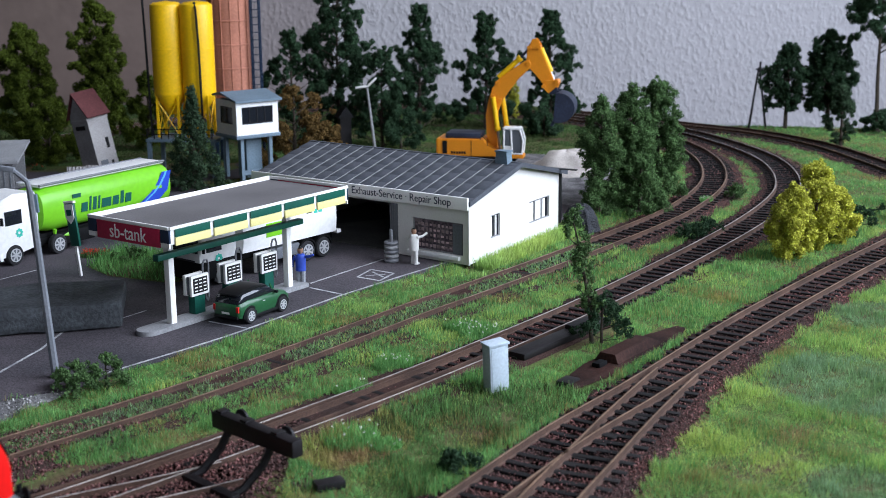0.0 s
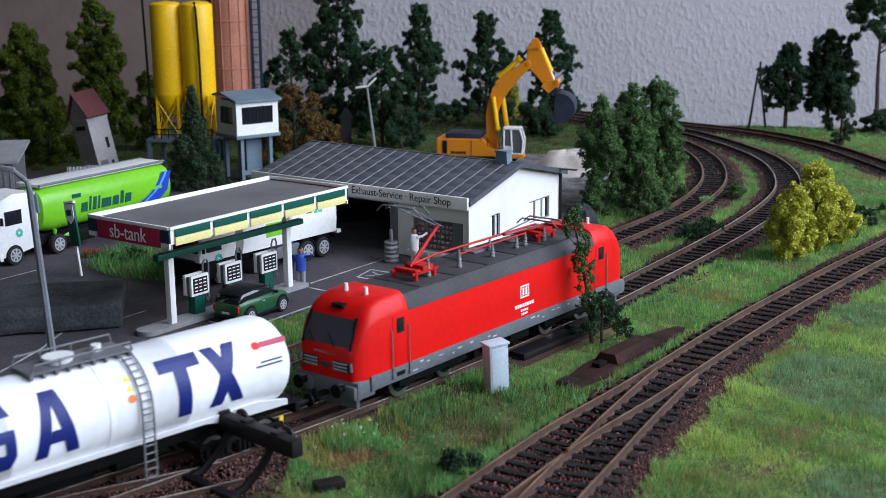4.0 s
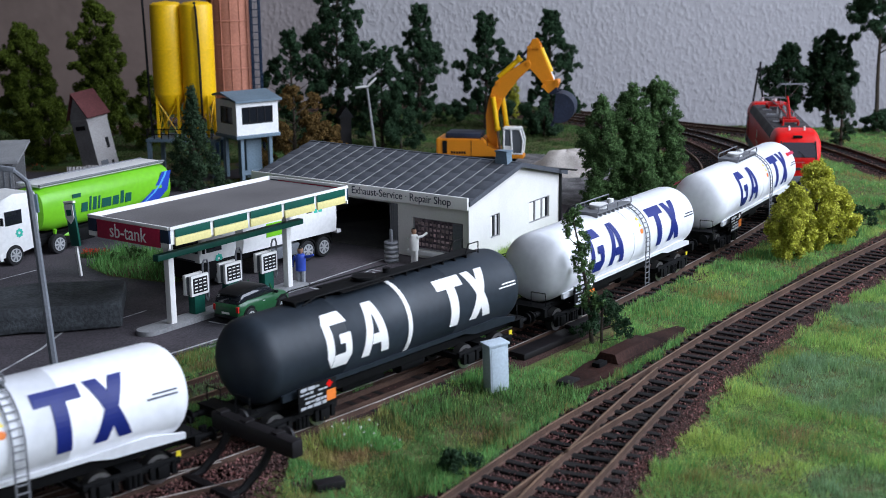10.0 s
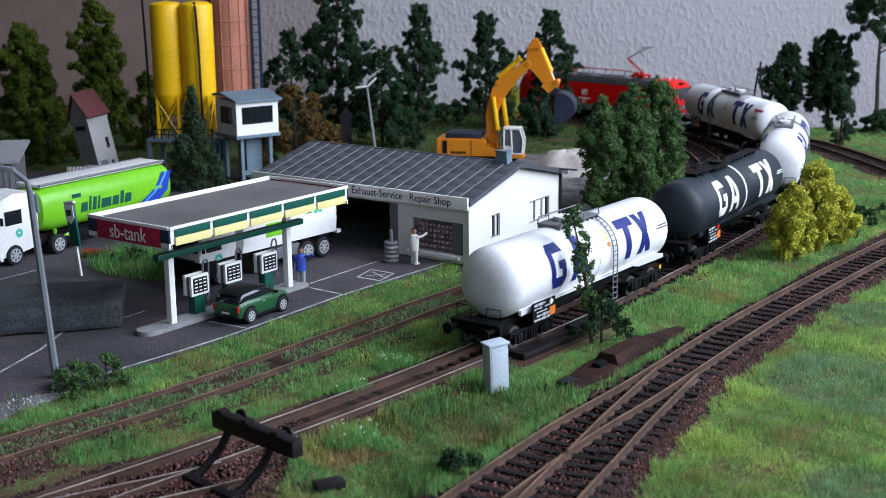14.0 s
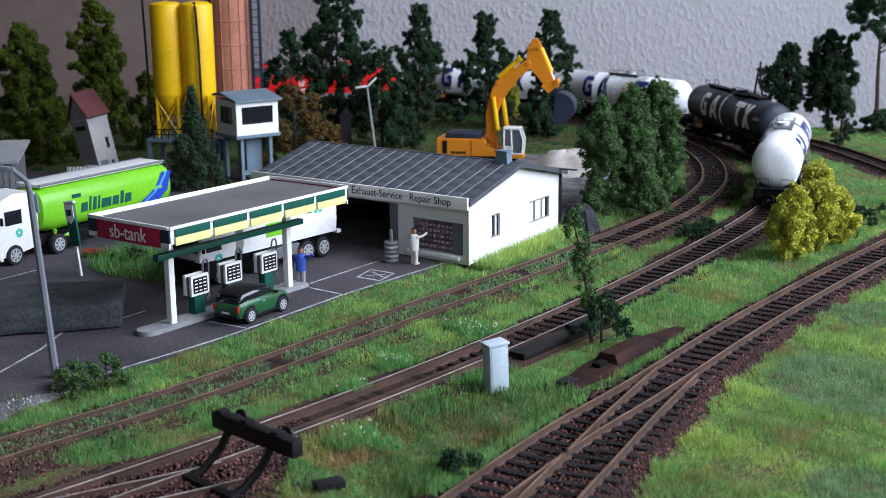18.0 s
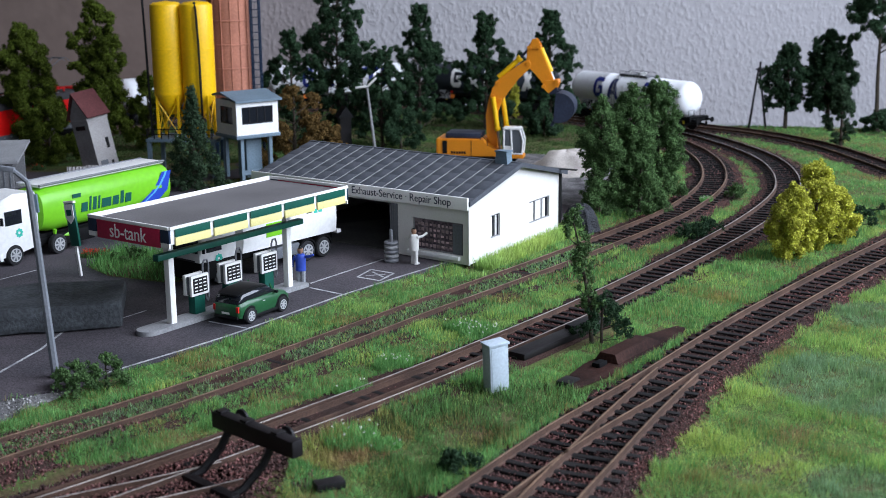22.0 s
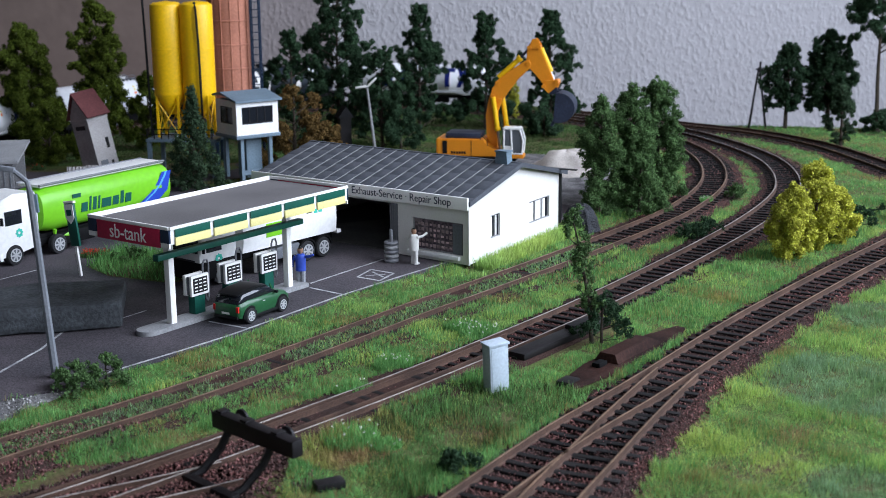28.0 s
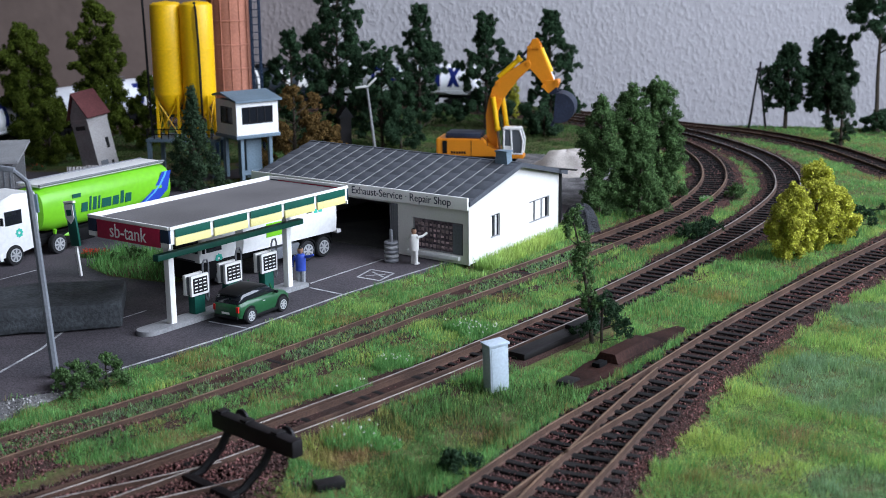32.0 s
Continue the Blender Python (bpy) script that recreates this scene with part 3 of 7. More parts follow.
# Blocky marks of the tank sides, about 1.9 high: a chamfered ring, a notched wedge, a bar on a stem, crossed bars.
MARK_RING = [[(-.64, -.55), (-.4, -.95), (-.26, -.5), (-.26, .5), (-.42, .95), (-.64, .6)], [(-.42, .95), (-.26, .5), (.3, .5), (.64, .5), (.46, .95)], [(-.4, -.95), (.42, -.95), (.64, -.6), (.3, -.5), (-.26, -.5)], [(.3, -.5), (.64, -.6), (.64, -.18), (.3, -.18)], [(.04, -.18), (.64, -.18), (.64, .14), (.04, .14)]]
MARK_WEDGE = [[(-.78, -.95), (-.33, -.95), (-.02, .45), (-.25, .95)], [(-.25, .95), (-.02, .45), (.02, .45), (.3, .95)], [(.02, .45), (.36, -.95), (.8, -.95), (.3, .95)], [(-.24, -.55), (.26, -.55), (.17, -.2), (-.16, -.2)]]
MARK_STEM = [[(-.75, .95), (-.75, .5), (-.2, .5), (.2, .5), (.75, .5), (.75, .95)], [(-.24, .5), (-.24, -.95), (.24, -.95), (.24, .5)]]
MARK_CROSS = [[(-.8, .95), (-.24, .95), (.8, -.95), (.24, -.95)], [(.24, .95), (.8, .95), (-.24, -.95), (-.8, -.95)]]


def squash(root, sx, sy, sz, skip=()):
    """Bring the body of a vehicle to its measures, its running gear apart."""
    for o in root.children_recursive:
        if o.data and o.name.split(".")[0] not in skip:
            o.data.transform(Matrix.Diagonal((sx, sy, sz, 1)))


M_DATAGREY = mat("data_grey", (0.45, 0.46, 0.48), 0.6, var=0.1, bump=0)


def tank_wagon(dark=False, red_badge=False):
    label = "anthracite four-axle tank wagon with white block marks" if dark else "white four-axle tank wagon with blue block marks"
    root = thing("tank_wagon", label, "tank wagon", group="tank wagons of the train")
    shell_m = M_TANKDARK if dark else M_TANKWHITE
    mark_m = M_SIGNWHITE if dark else M_BLUE
    # shell with dished ends
    prof = [(0.02, TANK_A)]
    for k in range(1, 9):
        a = k / 8 * math.pi / 2
        prof.append((TANK_R * math.sin(a) ** 0.75, TANK_A + 0.85 * (1 - math.cos(a))))
    prof += [(TANK_R, -2.95), (TANK_R + 0.015, -2.93), (TANK_R + 0.015, -2.86), (TANK_R, -2.84), (TANK_R, 2.9), (TANK_R + 0.015, 2.92), (TANK_R + 0.015, 2.99), (TANK_R, 3.01)]
    for k in range(8, 0, -1):
        a = k / 8 * math.pi / 2
        prof.append((TANK_R * math.sin(a) ** 0.75, TANK_B - 0.85 * (1 - math.cos(a))))
    prof.append((0.02, TANK_B))
    bm = lathe(BM(), prof, 48, "x", (0, 0, TANK_Z))
    tank = part("tank", bm, shell_m, root, "dark lacquered tank shell" if dark else "glossy white tank shell", smooth=50)
    bm = lathe(BM(), [(TANK_R - 0.05, 0.15), (TANK_R + 0.022, 0.15), (TANK_R + 0.022, 0.36), (TANK_R - 0.05, 0.36)], 48, "x", (0, 0, TANK_Z))
    part("tank_band", bm, M_SIGNWHITE if dark else M_TANKWHITE, tank, "white band round the tank")
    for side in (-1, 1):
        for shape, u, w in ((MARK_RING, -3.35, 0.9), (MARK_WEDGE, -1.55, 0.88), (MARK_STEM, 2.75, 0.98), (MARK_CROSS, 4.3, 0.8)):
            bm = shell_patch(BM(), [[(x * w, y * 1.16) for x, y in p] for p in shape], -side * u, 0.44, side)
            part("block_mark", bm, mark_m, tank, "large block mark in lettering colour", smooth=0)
        bm = BM()
        for k in range(2):
            shell_patch(bm, [[(-0.55 + 0.2 * k, -0.03), (0.5, -0.03), (0.5, 0.03), (-0.55 + 0.2 * k, 0.03)]], -side * 6.0, 0.35 + 0.14 * k, side)
        part("stencil_bar", bm, M_SIGNWHITE if dark else M_INK, tank, "small stencil line", smooth=0)
        if not dark:
            for v, mm in ((1.2, M_YELLOWMARK), (0.85, M_YELLOWMARK)):
                part("warning_mark", shell_patch(BM(), [[(-.13, -.1), (.13, -.1), (0, .14)]], -side * 0.95, v, side), mm, tank, "yellow warning triangle", smooth=0)
            part("warning_mark", shell_patch(BM(), [[(.14 * math.cos(a), .14 * math.sin(a)) for a in np.arange(0, 6.2, 0.7)]], -side * 0.95, 0.5, side), M_ORANGE, tank, "round orange mark", smooth=0)
        if red_badge:
            part("badge", shell_patch(BM(), [[(.16 * math.cos(a), .16 * math.sin(a)) for a in np.arange(0, 6.2, 0.6)]], -side * 5.65, 1.12, side), M_RED, tank, "small red badge", smooth=0)
            part("badge_bar", shell_patch(BM(), [[(-.55, -.11), (.5, -.11), (.5, .11), (-.55, .11)]], -side * 6.35, 1.12, side), M_MAGENTA, tank, "small crimson word bar", smooth=0)
    # underframe
    bm = BM()
    for y in (-0.72, 0.72):
        box(bm, (0.05, y, 1.22), (14.6, 0.18, 0.34), bev=0.02)
    for x in (-7.2, 7.3):
        box(bm, (x, 0, 1.22), (0.22, 2.7, 0.42), bev=0.03)
    for x in (-5.2, -2, 1, 5.3):
        box(bm, (x, 0, 1.2), (0.3, 1.5, 0.3))
    for x in (-7.05, 7.15):
        box(bm, (x, 0, 1.46), (0.7, 2.6, 0.06))
        for y in (-1.2, 1.2):
            tube(bm, [(x, y, 1.46), (x, y, 2.1), (x, y * 0.35, 2.1), (x, y * 0.35, 1.46)], 0.03)
    box(bm, (-0.9, 0.2, 0.85), (2.2, 0.9, 0.6), bev=0.05)
    cyl(bm, (0.8, -0.3, 0.85), (2.1, -0.3, 0.85), 0.3, n=14)
    cyl(bm, (-2.6, 0.4, 0.85), (-1.9, 0.4, 0.85), 0.35, n=14)
    frame_part = part("underframe", bm, M_BLACK, root, "black steel underframe")
    bm = BM()
    for side in (-1, 1):
        pts = [(-5.7, side * 1.3, 1.5), (-4.2, side * 1.3, 1.5), (-3.4, side * 1.42, 1.72), (3.6, side * 1.42, 1.72), (4.4, side * 1.3, 1.5), (6.9, side * 1.3, 1.45), (6.9, side * 1.3, 1.66), (5.6, side * 1.45, 1.95), (4.6, side * 1.5, 1.95), (3.6, side * 1.45, 1.9), (-3.6, side * 1.45, 1.9), (-4.9, side * 1.45, 1.9), (-5.7, side * 1.3, 1.75)]
        prism(bm, pts, (0, -side * 0.14, 0))
    part("tank_saddle", bm, shell_m, root, "tank saddle plate along the shell")
    for side in (-1, 1):
        x, f = side * 4.4, -side
        board = part("data_board", box(BM(), (x, side * 1.6, 1.5), (1.75, 0.07, 1.0), bev=0.015), M_BLACK, root, "black data board")
        rng = random.Random(5)
        for r in range(5):
            a = -0.8
            while a < 0.3:
                w = rng.uniform(0.16, 0.42)
                if rng.random() < 0.85:
                    part("data_patch", box(BM(), (x + f * (a + w / 2), side * 1.64, 1.88 - r * 0.18), (w * 0.82, 0.012, rng.choice((0.06, 0.1, 0.13)))), M_DATAGREY, board)
                a += w
        part("placard", box(BM(), (x + f * 0.62, side * 1.65, 1.36), (0.42, 0.03, 0.42)), M_ORANGE, board, "orange hazard placard")
        part("hazard_diamond", box(BM(), (x + f * 0.55, side * 1.645, 1.82), (0.22, 0.02, 0.22), ry=45), M_RED if dark else M_SIGNWHITE, board, "hazard diamond")
        part("brake_mark", box(BM(), (x + 0.2, side * 1.3, 0.85), (0.16, 0.05, 0.26)), M_YELLOWMARK, frame_part, "yellow brake mark")
        part("brake_mark", box(BM(), (-x * 1.5, side * 1.3, 0.95), (0.16, 0.05, 0.26)), M_YELLOWMARK, frame_part, "yellow brake mark")
    # catwalk
    top = TANK_Z + TANK_R
    bm = BM()
    metal = M_BLACK if dark else M_LADDER
    if dark:
        box(bm, (0.6, 0, top + 0.16), (9.8, 0.75, 0.06), bev=0.01)
        box(bm, (-1.0, 0, top + 0.16), (2.6, 1.5, 0.05), bev=0.01)
        for x in np.arange(-4.2, 5.5, 0.7):
            box(bm, (x, 0, top + 0.05), (0.06, 0.7, 0.2))
        for y in (-0.45, 0.45):
            tube(bm, [(5.5, y, top + 0.1), (5.5, y, top + 0.6), (4.9, y, top + 0.6), (4.7, y, top + 0.15)], 0.03)
            tube(bm, [(-4.2, y * 1.6, top + 0.1), (-3.6, y * 1.6, top + 0.3), (2.0, y * 1.6, top + 0.3)], 0.03)
    else:
        box(bm, (-0.1, 0, top + 0.12), (3.3, 1.35, 0.06), bev=0.015)
        for x in np.arange(-1.7, 1.6, 0.4):
            box(bm, (x, 0, top + 0.02), (0.07, 1.3, 0.2))
        for y in (-0.66, 0.66):
            tube(bm, [(-1.7, y, top + 0.15), (-1.6, y, top + 0.42), (1.2, y, top + 0.42), (1.5, y, top + 0.42), (1.56, y, top + 0.12)], 0.035)
            for x in (-0.8, 0.2):
                cyl(bm, (x, y, top + 0.1), (x, y, top + 0.42), 0.028, n=6)
    deck = part("catwalk", bm, metal, root, "dark grating catwalk" if dark else "grey grating catwalk with rails")
    bm = BM()
    cyl(bm, (-0.55, 0, top), (-0.55, 0, top + 0.3), 0.42, n=18)
    cyl(bm, (-0.55, 0, top + 0.28), (-0.55, 0, top + 0.36), 0.47, n=18)
    cyl(bm, (0.75, 0.1, top), (0.75, 0.1, top + 0.38), 0.16, n=12)
    part("dome_lid", bm, M_BLACK if dark else M_WHITE, deck, "round filling dome lid")
    if not dark:
        for side in (-1, 1):
            bm = BM()
            for dx in (-0.19, 0.19):
                pts = [(1.35 + dx, side * 0.5, top + 0.12)]
                for a in np.linspace(1.15, 0.0, 8):
                    pts.append((1.35 + dx, side * math.cos(a) * (TANK_R + 0.1), TANK_Z + math.sin(a) * (TANK_R + 0.1)))
                pts += [(1.35 + dx, side * (TANK_R + 0.1), 2.2), (1.35 + dx, side * (TANK_R + 0.1), 0.55)]
                tube(bm, pts, 0.035, 5)
            for a in np.linspace(1.1, 0.05, 8):
                p = (side * math.cos(a) * (TANK_R + 0.1), TANK_Z + math.sin(a) * (TANK_R + 0.1))
                cyl(bm, (1.16, *p), (1.54, *p), 0.028, n=5)
            for z in np.arange(0.65, 2.9, 0.28):
                cyl(bm, (1.16, side * (TANK_R + 0.1), z), (1.54, side * (TANK_R + 0.1), z), 0.028, n=5)
            part("ladder", bm, M_LADDER, root, "grey steel ladder up the shell")
    buffers(root, -7.3, -1), buffers(root, 7.4, 1)
    squash(root, 1.0, 0.885, 0.885)
    bogie(root, -4.9, 2.0, 0.47), bogie(root, 5.0, 2.0, 0.47)
    return root


def locomotive():
    root = thing("electric_locomotive", "traffic red electric locomotive with dark grey roof", "locomotive")
    # body: cross section rings along x; the cabs rise over the roof between them
    def ring(x, w, zb, zs, zt):
        d = zt - zs
        half = [(w, zb), (w, (zs + zb) / 2), (w * 0.995, zs - 0.12), (w * 0.975, zs), (w * 0.93, zs + 0.33 * d), (w * 0.86, zs + 0.72 * d), (w * 0.78, zt - 0.06), (w * 0.68, zt)]
        return [(x, y, z) for y, z in half] + [(x, -y, z) for y, z in reversed(half)]
    nose = [(10.0, 1.24, 1.35, 2.3, 2.62), (9.97, 1.36, 1.25, 2.4, 2.74), (9.86, 1.47, 1.2, 2.6, 2.95), (9.62, 1.57, 1.15, 3.1, 3.42), (9.4, 1.62, 1.15, 3.45, 3.8), (9.15, 1.65, 1.15, 3.66, 4.12), (8.8, 1.68, 1.15, 3.78, 4.32), (8.3, 1.7, 1.15, 3.84, 4.43), (7.3, 1.7, 1.15, 3.86, 4.48), (7.02, 1.7, 1.15, 3.86, 4.46), (6.95, 1.7, 1.15, 3.78, 4.2)]
    rings = [ring(-x, w, zb, zs, zt) for x, w, zb, zs, zt in nose] + [ring(x, w, zb, zs, zt) for x, w, zb, zs, zt in reversed(nose)]
    body = part("body", loft(BM(), rings), M_RED, root, "glossy traffic red body", smooth=38)
    # roof with sloped grey shoulders
    bm = BM()
    prism(bm, [(-6.98, 1.712, 3.72), (-6.98, 1.69, 3.8), (-6.98, 1.44, 4.24), (-6.98, 1.36, 4.3), (-6.98, -1.36, 4.3), (-6.98, -1.44, 4.24), (-6.98, -1.69, 3.8), (-6.98, -1.712, 3.72)], (13.96, 0, 0))
    roof = part("roof", bm, M_GREYROOF, root, "dark grey equipment roof")
    for x in (-4.6, -2.3, 0.0, 2.3, 4.6):
        part("roof_panel", box(BM(), (x, 0, 4.31), (2.2, 2.5, 0.04), bev=0.01), M_GREYROOF, roof)
    # solebar
    bm = BM()
    for y in (-1.66, 1.66):
        box(bm, (0, y, 1.28), (18.6, 0.14, 0.58), bev=0.02)
    for x in (-9.5, 9.5):
        box(bm, (x, 0, 1.12), (1.05, 3.3, 0.72), bev=0.12)
        box(bm, (x * 1.02, 0, 0.6), (0.2, 2.7, 0.6), bev=0.05)
    part("solebar", bm, M_GREYSILL, root, "grey solebar and buffer beams")
    for y in (-1.74, 1.74):
        rng = random.Random(3)
        for x in np.arange(-7.5, 7.6, 0.42):
            if rng.random() < 0.6:
                part("stencil_bar", box(BM(), (x, y, 1.3 + rng.uniform(-0.14, 0.14)), (rng.uniform(0.1, 0.34), 0.012, rng.uniform(0.03, 0.08))), M_DATAGREY, root, "small white stencil bar")
    # cab doors, grips and side windows
    for sx in (-1, 1):
        for y in (-1, 1):
            x = sx * 7.55
            bm = box(BM(), (x, y * 1.705, 2.62), (0.86, 0.03, 2.05), bev=0.02)
            door = part("cab_door", bm, M_RED, root, "red cab door")
            part("door_window", box(BM(), (x + 0.02, y * 1.722, 3.24), (0.44, 0.02, 0.6), bev=0.03), M_GLASS, door, "dark door window")
            bm = BM()
            for k in (-0.52, 0.52):
                tube(bm, [(x + k, y * 1.70, 3.15), (x + k, y * 1.77, 3.1), (x + k, y * 1.77, 1.15), (x + k, y * 1.70, 1.1)], 0.028, 5)
            part("grab_rail", bm, M_LADDER, door, "pale grab rails")
            part("door_step", box(BM(), (x, y * 1.73, 1.28), (0.5, 0.05, 0.16)), M_BLACK, door, "black step recess")
            part("seam", box(BM(), (sx * 8.75, y * 1.664, 2.5), (0.03, 0.04, 1.8)), M_REDROOF, body, "body panel seam")
    # logo block and number bars
    for y in (-1, 1):
        bm = BM()
        for dx, dz, w, h in ((-0.3, 0, 0.06, 0.5), (0.3, 0, 0.06, 0.5), (0, 0.25, 0.66, 0.06), (0, -0.25, 0.66, 0.06), (-0.1, 0, 0.13, 0.34), (0.13, 0, 0.13, 0.34)):
            box(bm, (1.1 + dx, y * 1.712, 2.75 + dz), (w, 0.015, h))
        for dz, w in ((-0.62, 1.5), (-0.85, 0.6), (-1.02, 0.5)):
            n = 8 if w > 1 else 4
            for k in range(n):
                box(bm, (1.1 - w / 2 + (k + 0.5) * w / n, y * 1.712, 2.75 + dz), (w / n * 0.7, 0.015, 0.15 if w > 1 else 0.09))
        part("emblem", bm, M_SIGNWHITE, body, "white emblem square and bars")
    # fronts
    for sx in (-1, 1):
        bm = BM()
        q = [(sx * 9.97, 1.12, 2.76), (sx * 9.9, 1.2, 2.9), (sx * 9.5, 1.16, 3.66), (sx * 9.44, 1.06, 3.74), (sx * 9.44, -1.06, 3.74), (sx * 9.5, -1.16, 3.66), (sx * 9.9, -1.2, 2.9), (sx * 9.97, -1.12, 2.76)]
        prism(bm, q, (sx * 0.035, 0, 0.02))
        screen = part("windscreen", bm, M_SCREEN, root, "dark raked windscreen")
        bm = BM()
        for y in (-0.5, 0.55):
            tube(bm, [(sx * 10.05, y, 2.75), (sx * 9.85, y + 0.5, 3.2)], 0.02, 4)
        part("wiper", bm, M_BLACK, screen, "black wipers")
        for y in (-1.05, 1.05):
            bm = box(BM(), (sx * 10.0, y * 0.78, 2.0), (0.12, 0.85, 0.4), bev=0.04)
            lamp = part("headlight", bm, M_GLASS, root, "dark headlight unit")
            bm = BM()
            for k in range(3):
                box(bm, (sx * 10.06, y * 0.74, 1.87 + k * 0.13), (0.02, 0.72, 0.07))
            part("lens_bar", bm, M_PALEGLASS, lamp, "pale lens strips")
        part("front_grille", box(BM(), (sx * 10.02, 0, 1.95), (0.06, 0.5, 0.2), bev=0.02), M_GREYROOF, root, "grey front grille")
        part("top_lamp", box(BM(), (sx * 9.12, 0, 4.12), (0.4, 0.62, 0.16), bev=0.04), M_BLACK, root, "black top headlight")
        bm = BM()
        for y in (-0.55, 0.5):
            cyl(bm, (sx * 8.2, y, 4.4), (sx * 8.2, y, 4.74), 0.09, 0.07, n=10)
        part("roof_horn", bm, M_SIGNWHITE, root, "pale roof horn")
        for y in (-1.2, 1.2):
            part("marker_lamp", box(BM(), (sx * 9.93, y, 2.02), (0.14, 0.3, 0.36), bev=0.05), M_RIM, root, "round silver marker lamp")
            part("front_step", box(BM(), (sx * 10.02, y * 0.95, 1.05), (0.3, 0.9, 0.55), bev=0.1), M_GREYSILL, root, "grey front step block")
        part("windscreen_frame", prism(BM(), [(sx * 9.985, 1.3, 2.66), (sx * 9.46, 1.24, 3.84), (sx * 9.46, 1.12, 3.84), (sx * 9.985, 1.18, 2.66)], (sx * 0.03, 0, 0.015)), M_CARBLACK, screen, "black windscreen seal")
        part("windscreen_frame", prism(BM(), [(sx * 9.985, -1.3, 2.66), (sx * 9.46, -1.24, 3.84), (sx * 9.46, -1.12, 3.84), (sx * 9.985, -1.18, 2.66)], (sx * 0.03, 0, 0.015)), M_CARBLACK, screen, "black windscreen seal")
        part("number_bar", box(BM(), (sx * 9.99, 0.1, 2.42), (0.02, 1.1, 0.1)), M_SIGNWHITE, root, "white number bar")
    # insulators and bus bars
    for x, y in ((-4.2, -0.5), (-3.0, 0.5), (-2.2, -0.6), (-1.2, 0.2), (0.2, -0.6), (1.1, 0.2), (2.2, -0.5), (2.9, -0.5), (4.3, -0.6)):
        bm = lathe(BM(), [(0.1, 4.3), (0.12, 4.4), (0.08, 4.46), (0.11, 4.52), (0.07, 4.58), (0.09, 4.64), (0.05, 4.76), (0.04, 4.93)], 12, "z", (x, y, 0))
        part("insulator", bm, M_CONCRETE, roof, "pale grey ribbed insulator")
    bm = BM()
    tube(bm, [(-4.8, 0.1, 4.8), (-3, 0.1, 4.95), (4.6, 0.1, 4.95), (5.2, 0.1, 4.8)], 0.05)
    tube(bm, [(-2.2, -0.6, 4.9), (2.9, -0.5, 4.9)], 0.04)
    part("bus_bar", bm, M_REDROOF, roof, "red roof bus bar")
    for x in (-3.4, 0.6, 3.4):
        part("roof_hatch", box(BM(), (x, 0.7, 4.36), (0.9, 0.7, 0.08), bev=0.02), M_LADDER, roof, "pale roof hatch")
    # pantographs: rear one raised, front one folded
    for sx, up in ((-1, True), (1, False)):
        x0 = sx * 4.5
        bm = BM()
        for y in (-0.55, 0.55):
            box(bm, (x0, y, 4.62), (1.7, 0.1, 0.1))
            cyl(bm, (x0 - 0.6, y, 4.28), (x0 - 0.6, y, 4.65), 0.1, n=8)
            cyl(bm, (x0 + 0.6, y, 4.28), (x0 + 0.6, y, 4.65), 0.1, n=8)
        box(bm, (x0 + 0.3, 0, 4.68), (0.7, 1.0, 0.3), bev=0.05)
        box(bm, (x0 - 0.5, 0, 4.66), (0.3, 1.2, 0.2), bev=0.03)
        pan = part("pantograph", bm, M_REDROOF, root, "red pantograph base")
        bm = BM()
        if up:
            k = (x0 + 1.6, 0, 6.2)
            tube(bm, [(x0 - 0.3, 0, 4.8), k], 0.085, 6)
            tube(bm, [(x0 + 0.2, 0.1, 4.75), (k[0] - 0.25, 0.1, k[2] - 0.3)], 0.035, 5)
            tip = (x0 - 0.7, 0, 7.35)
        else:
            k = (x0 - 2.6, 0, 4.95)
            tube(bm, [(x0 + 0.3, 0, 4.8), k], 0.085, 6)
            tip = (x0 + 0.4, 0, 5.1)
        part("lower_arm", bm, M_REDROOF, pan, "red lower arm")
        bm = BM()
        for y in (-0.5, 0.5):
            tube(bm, [(k[0], k[1] + y * 0.3, k[2]), (tip[0], y, tip[2])], 0.035, 5)
        part("upper_arm", bm, M_GREYSILL, pan, "grey upper arm")
        bm = BM()
        for dx in (-0.3, 0.3):
            tube(bm, [(tip[0] + dx, -1.15, tip[2] - 0.22), (tip[0] + dx, -0.85, tip[2] + 0.05), (tip[0] + dx, 0.85, tip[2] + 0.05), (tip[0] + dx, 1.15, tip[2] - 0.22)], 0.04, 5)
        box(bm, (tip[0], 0.5, tip[2]), (0.7, 0.05, 0.05)), box(bm, (tip[0], -0.5, tip[2]), (0.7, 0.05, 0.05))
        part("contact_strip", bm, M_LADDER, pan, "grey contact strips")
    bm = BM()
    box(bm, (0, 0, 0.75), (4.2, 2.6, 0.7), bev=0.06)
    for y in (-1.35, 1.35):
        box(bm, (-1.0, y, 0.85), (1.4, 0.2, 0.5), bev=0.04)
        box(bm, (1.0, y, 0.85), (1.2, 0.2, 0.5), bev=0.04)
    part("transformer_box", bm, M_BLACK, root, "black transformer box")
    for x in (-5.2, 5.2):
        for y in (-1.45, 1.45):
            part("bogie_skirt", box(BM(), (x, y, 0.86), (4.4, 0.18, 0.5), bev=0.06), M_BLACK, root, "dark bogie side frame")
    buffers(root, -9.9, -1), buffers(root, 9.9, 1)
    squash(root, 0.895, 0.9, 0.905)
    bogie(root, -4.8, 2.7, 0.6), bogie(root, 4.8, 2.7, 0.6)
    return root


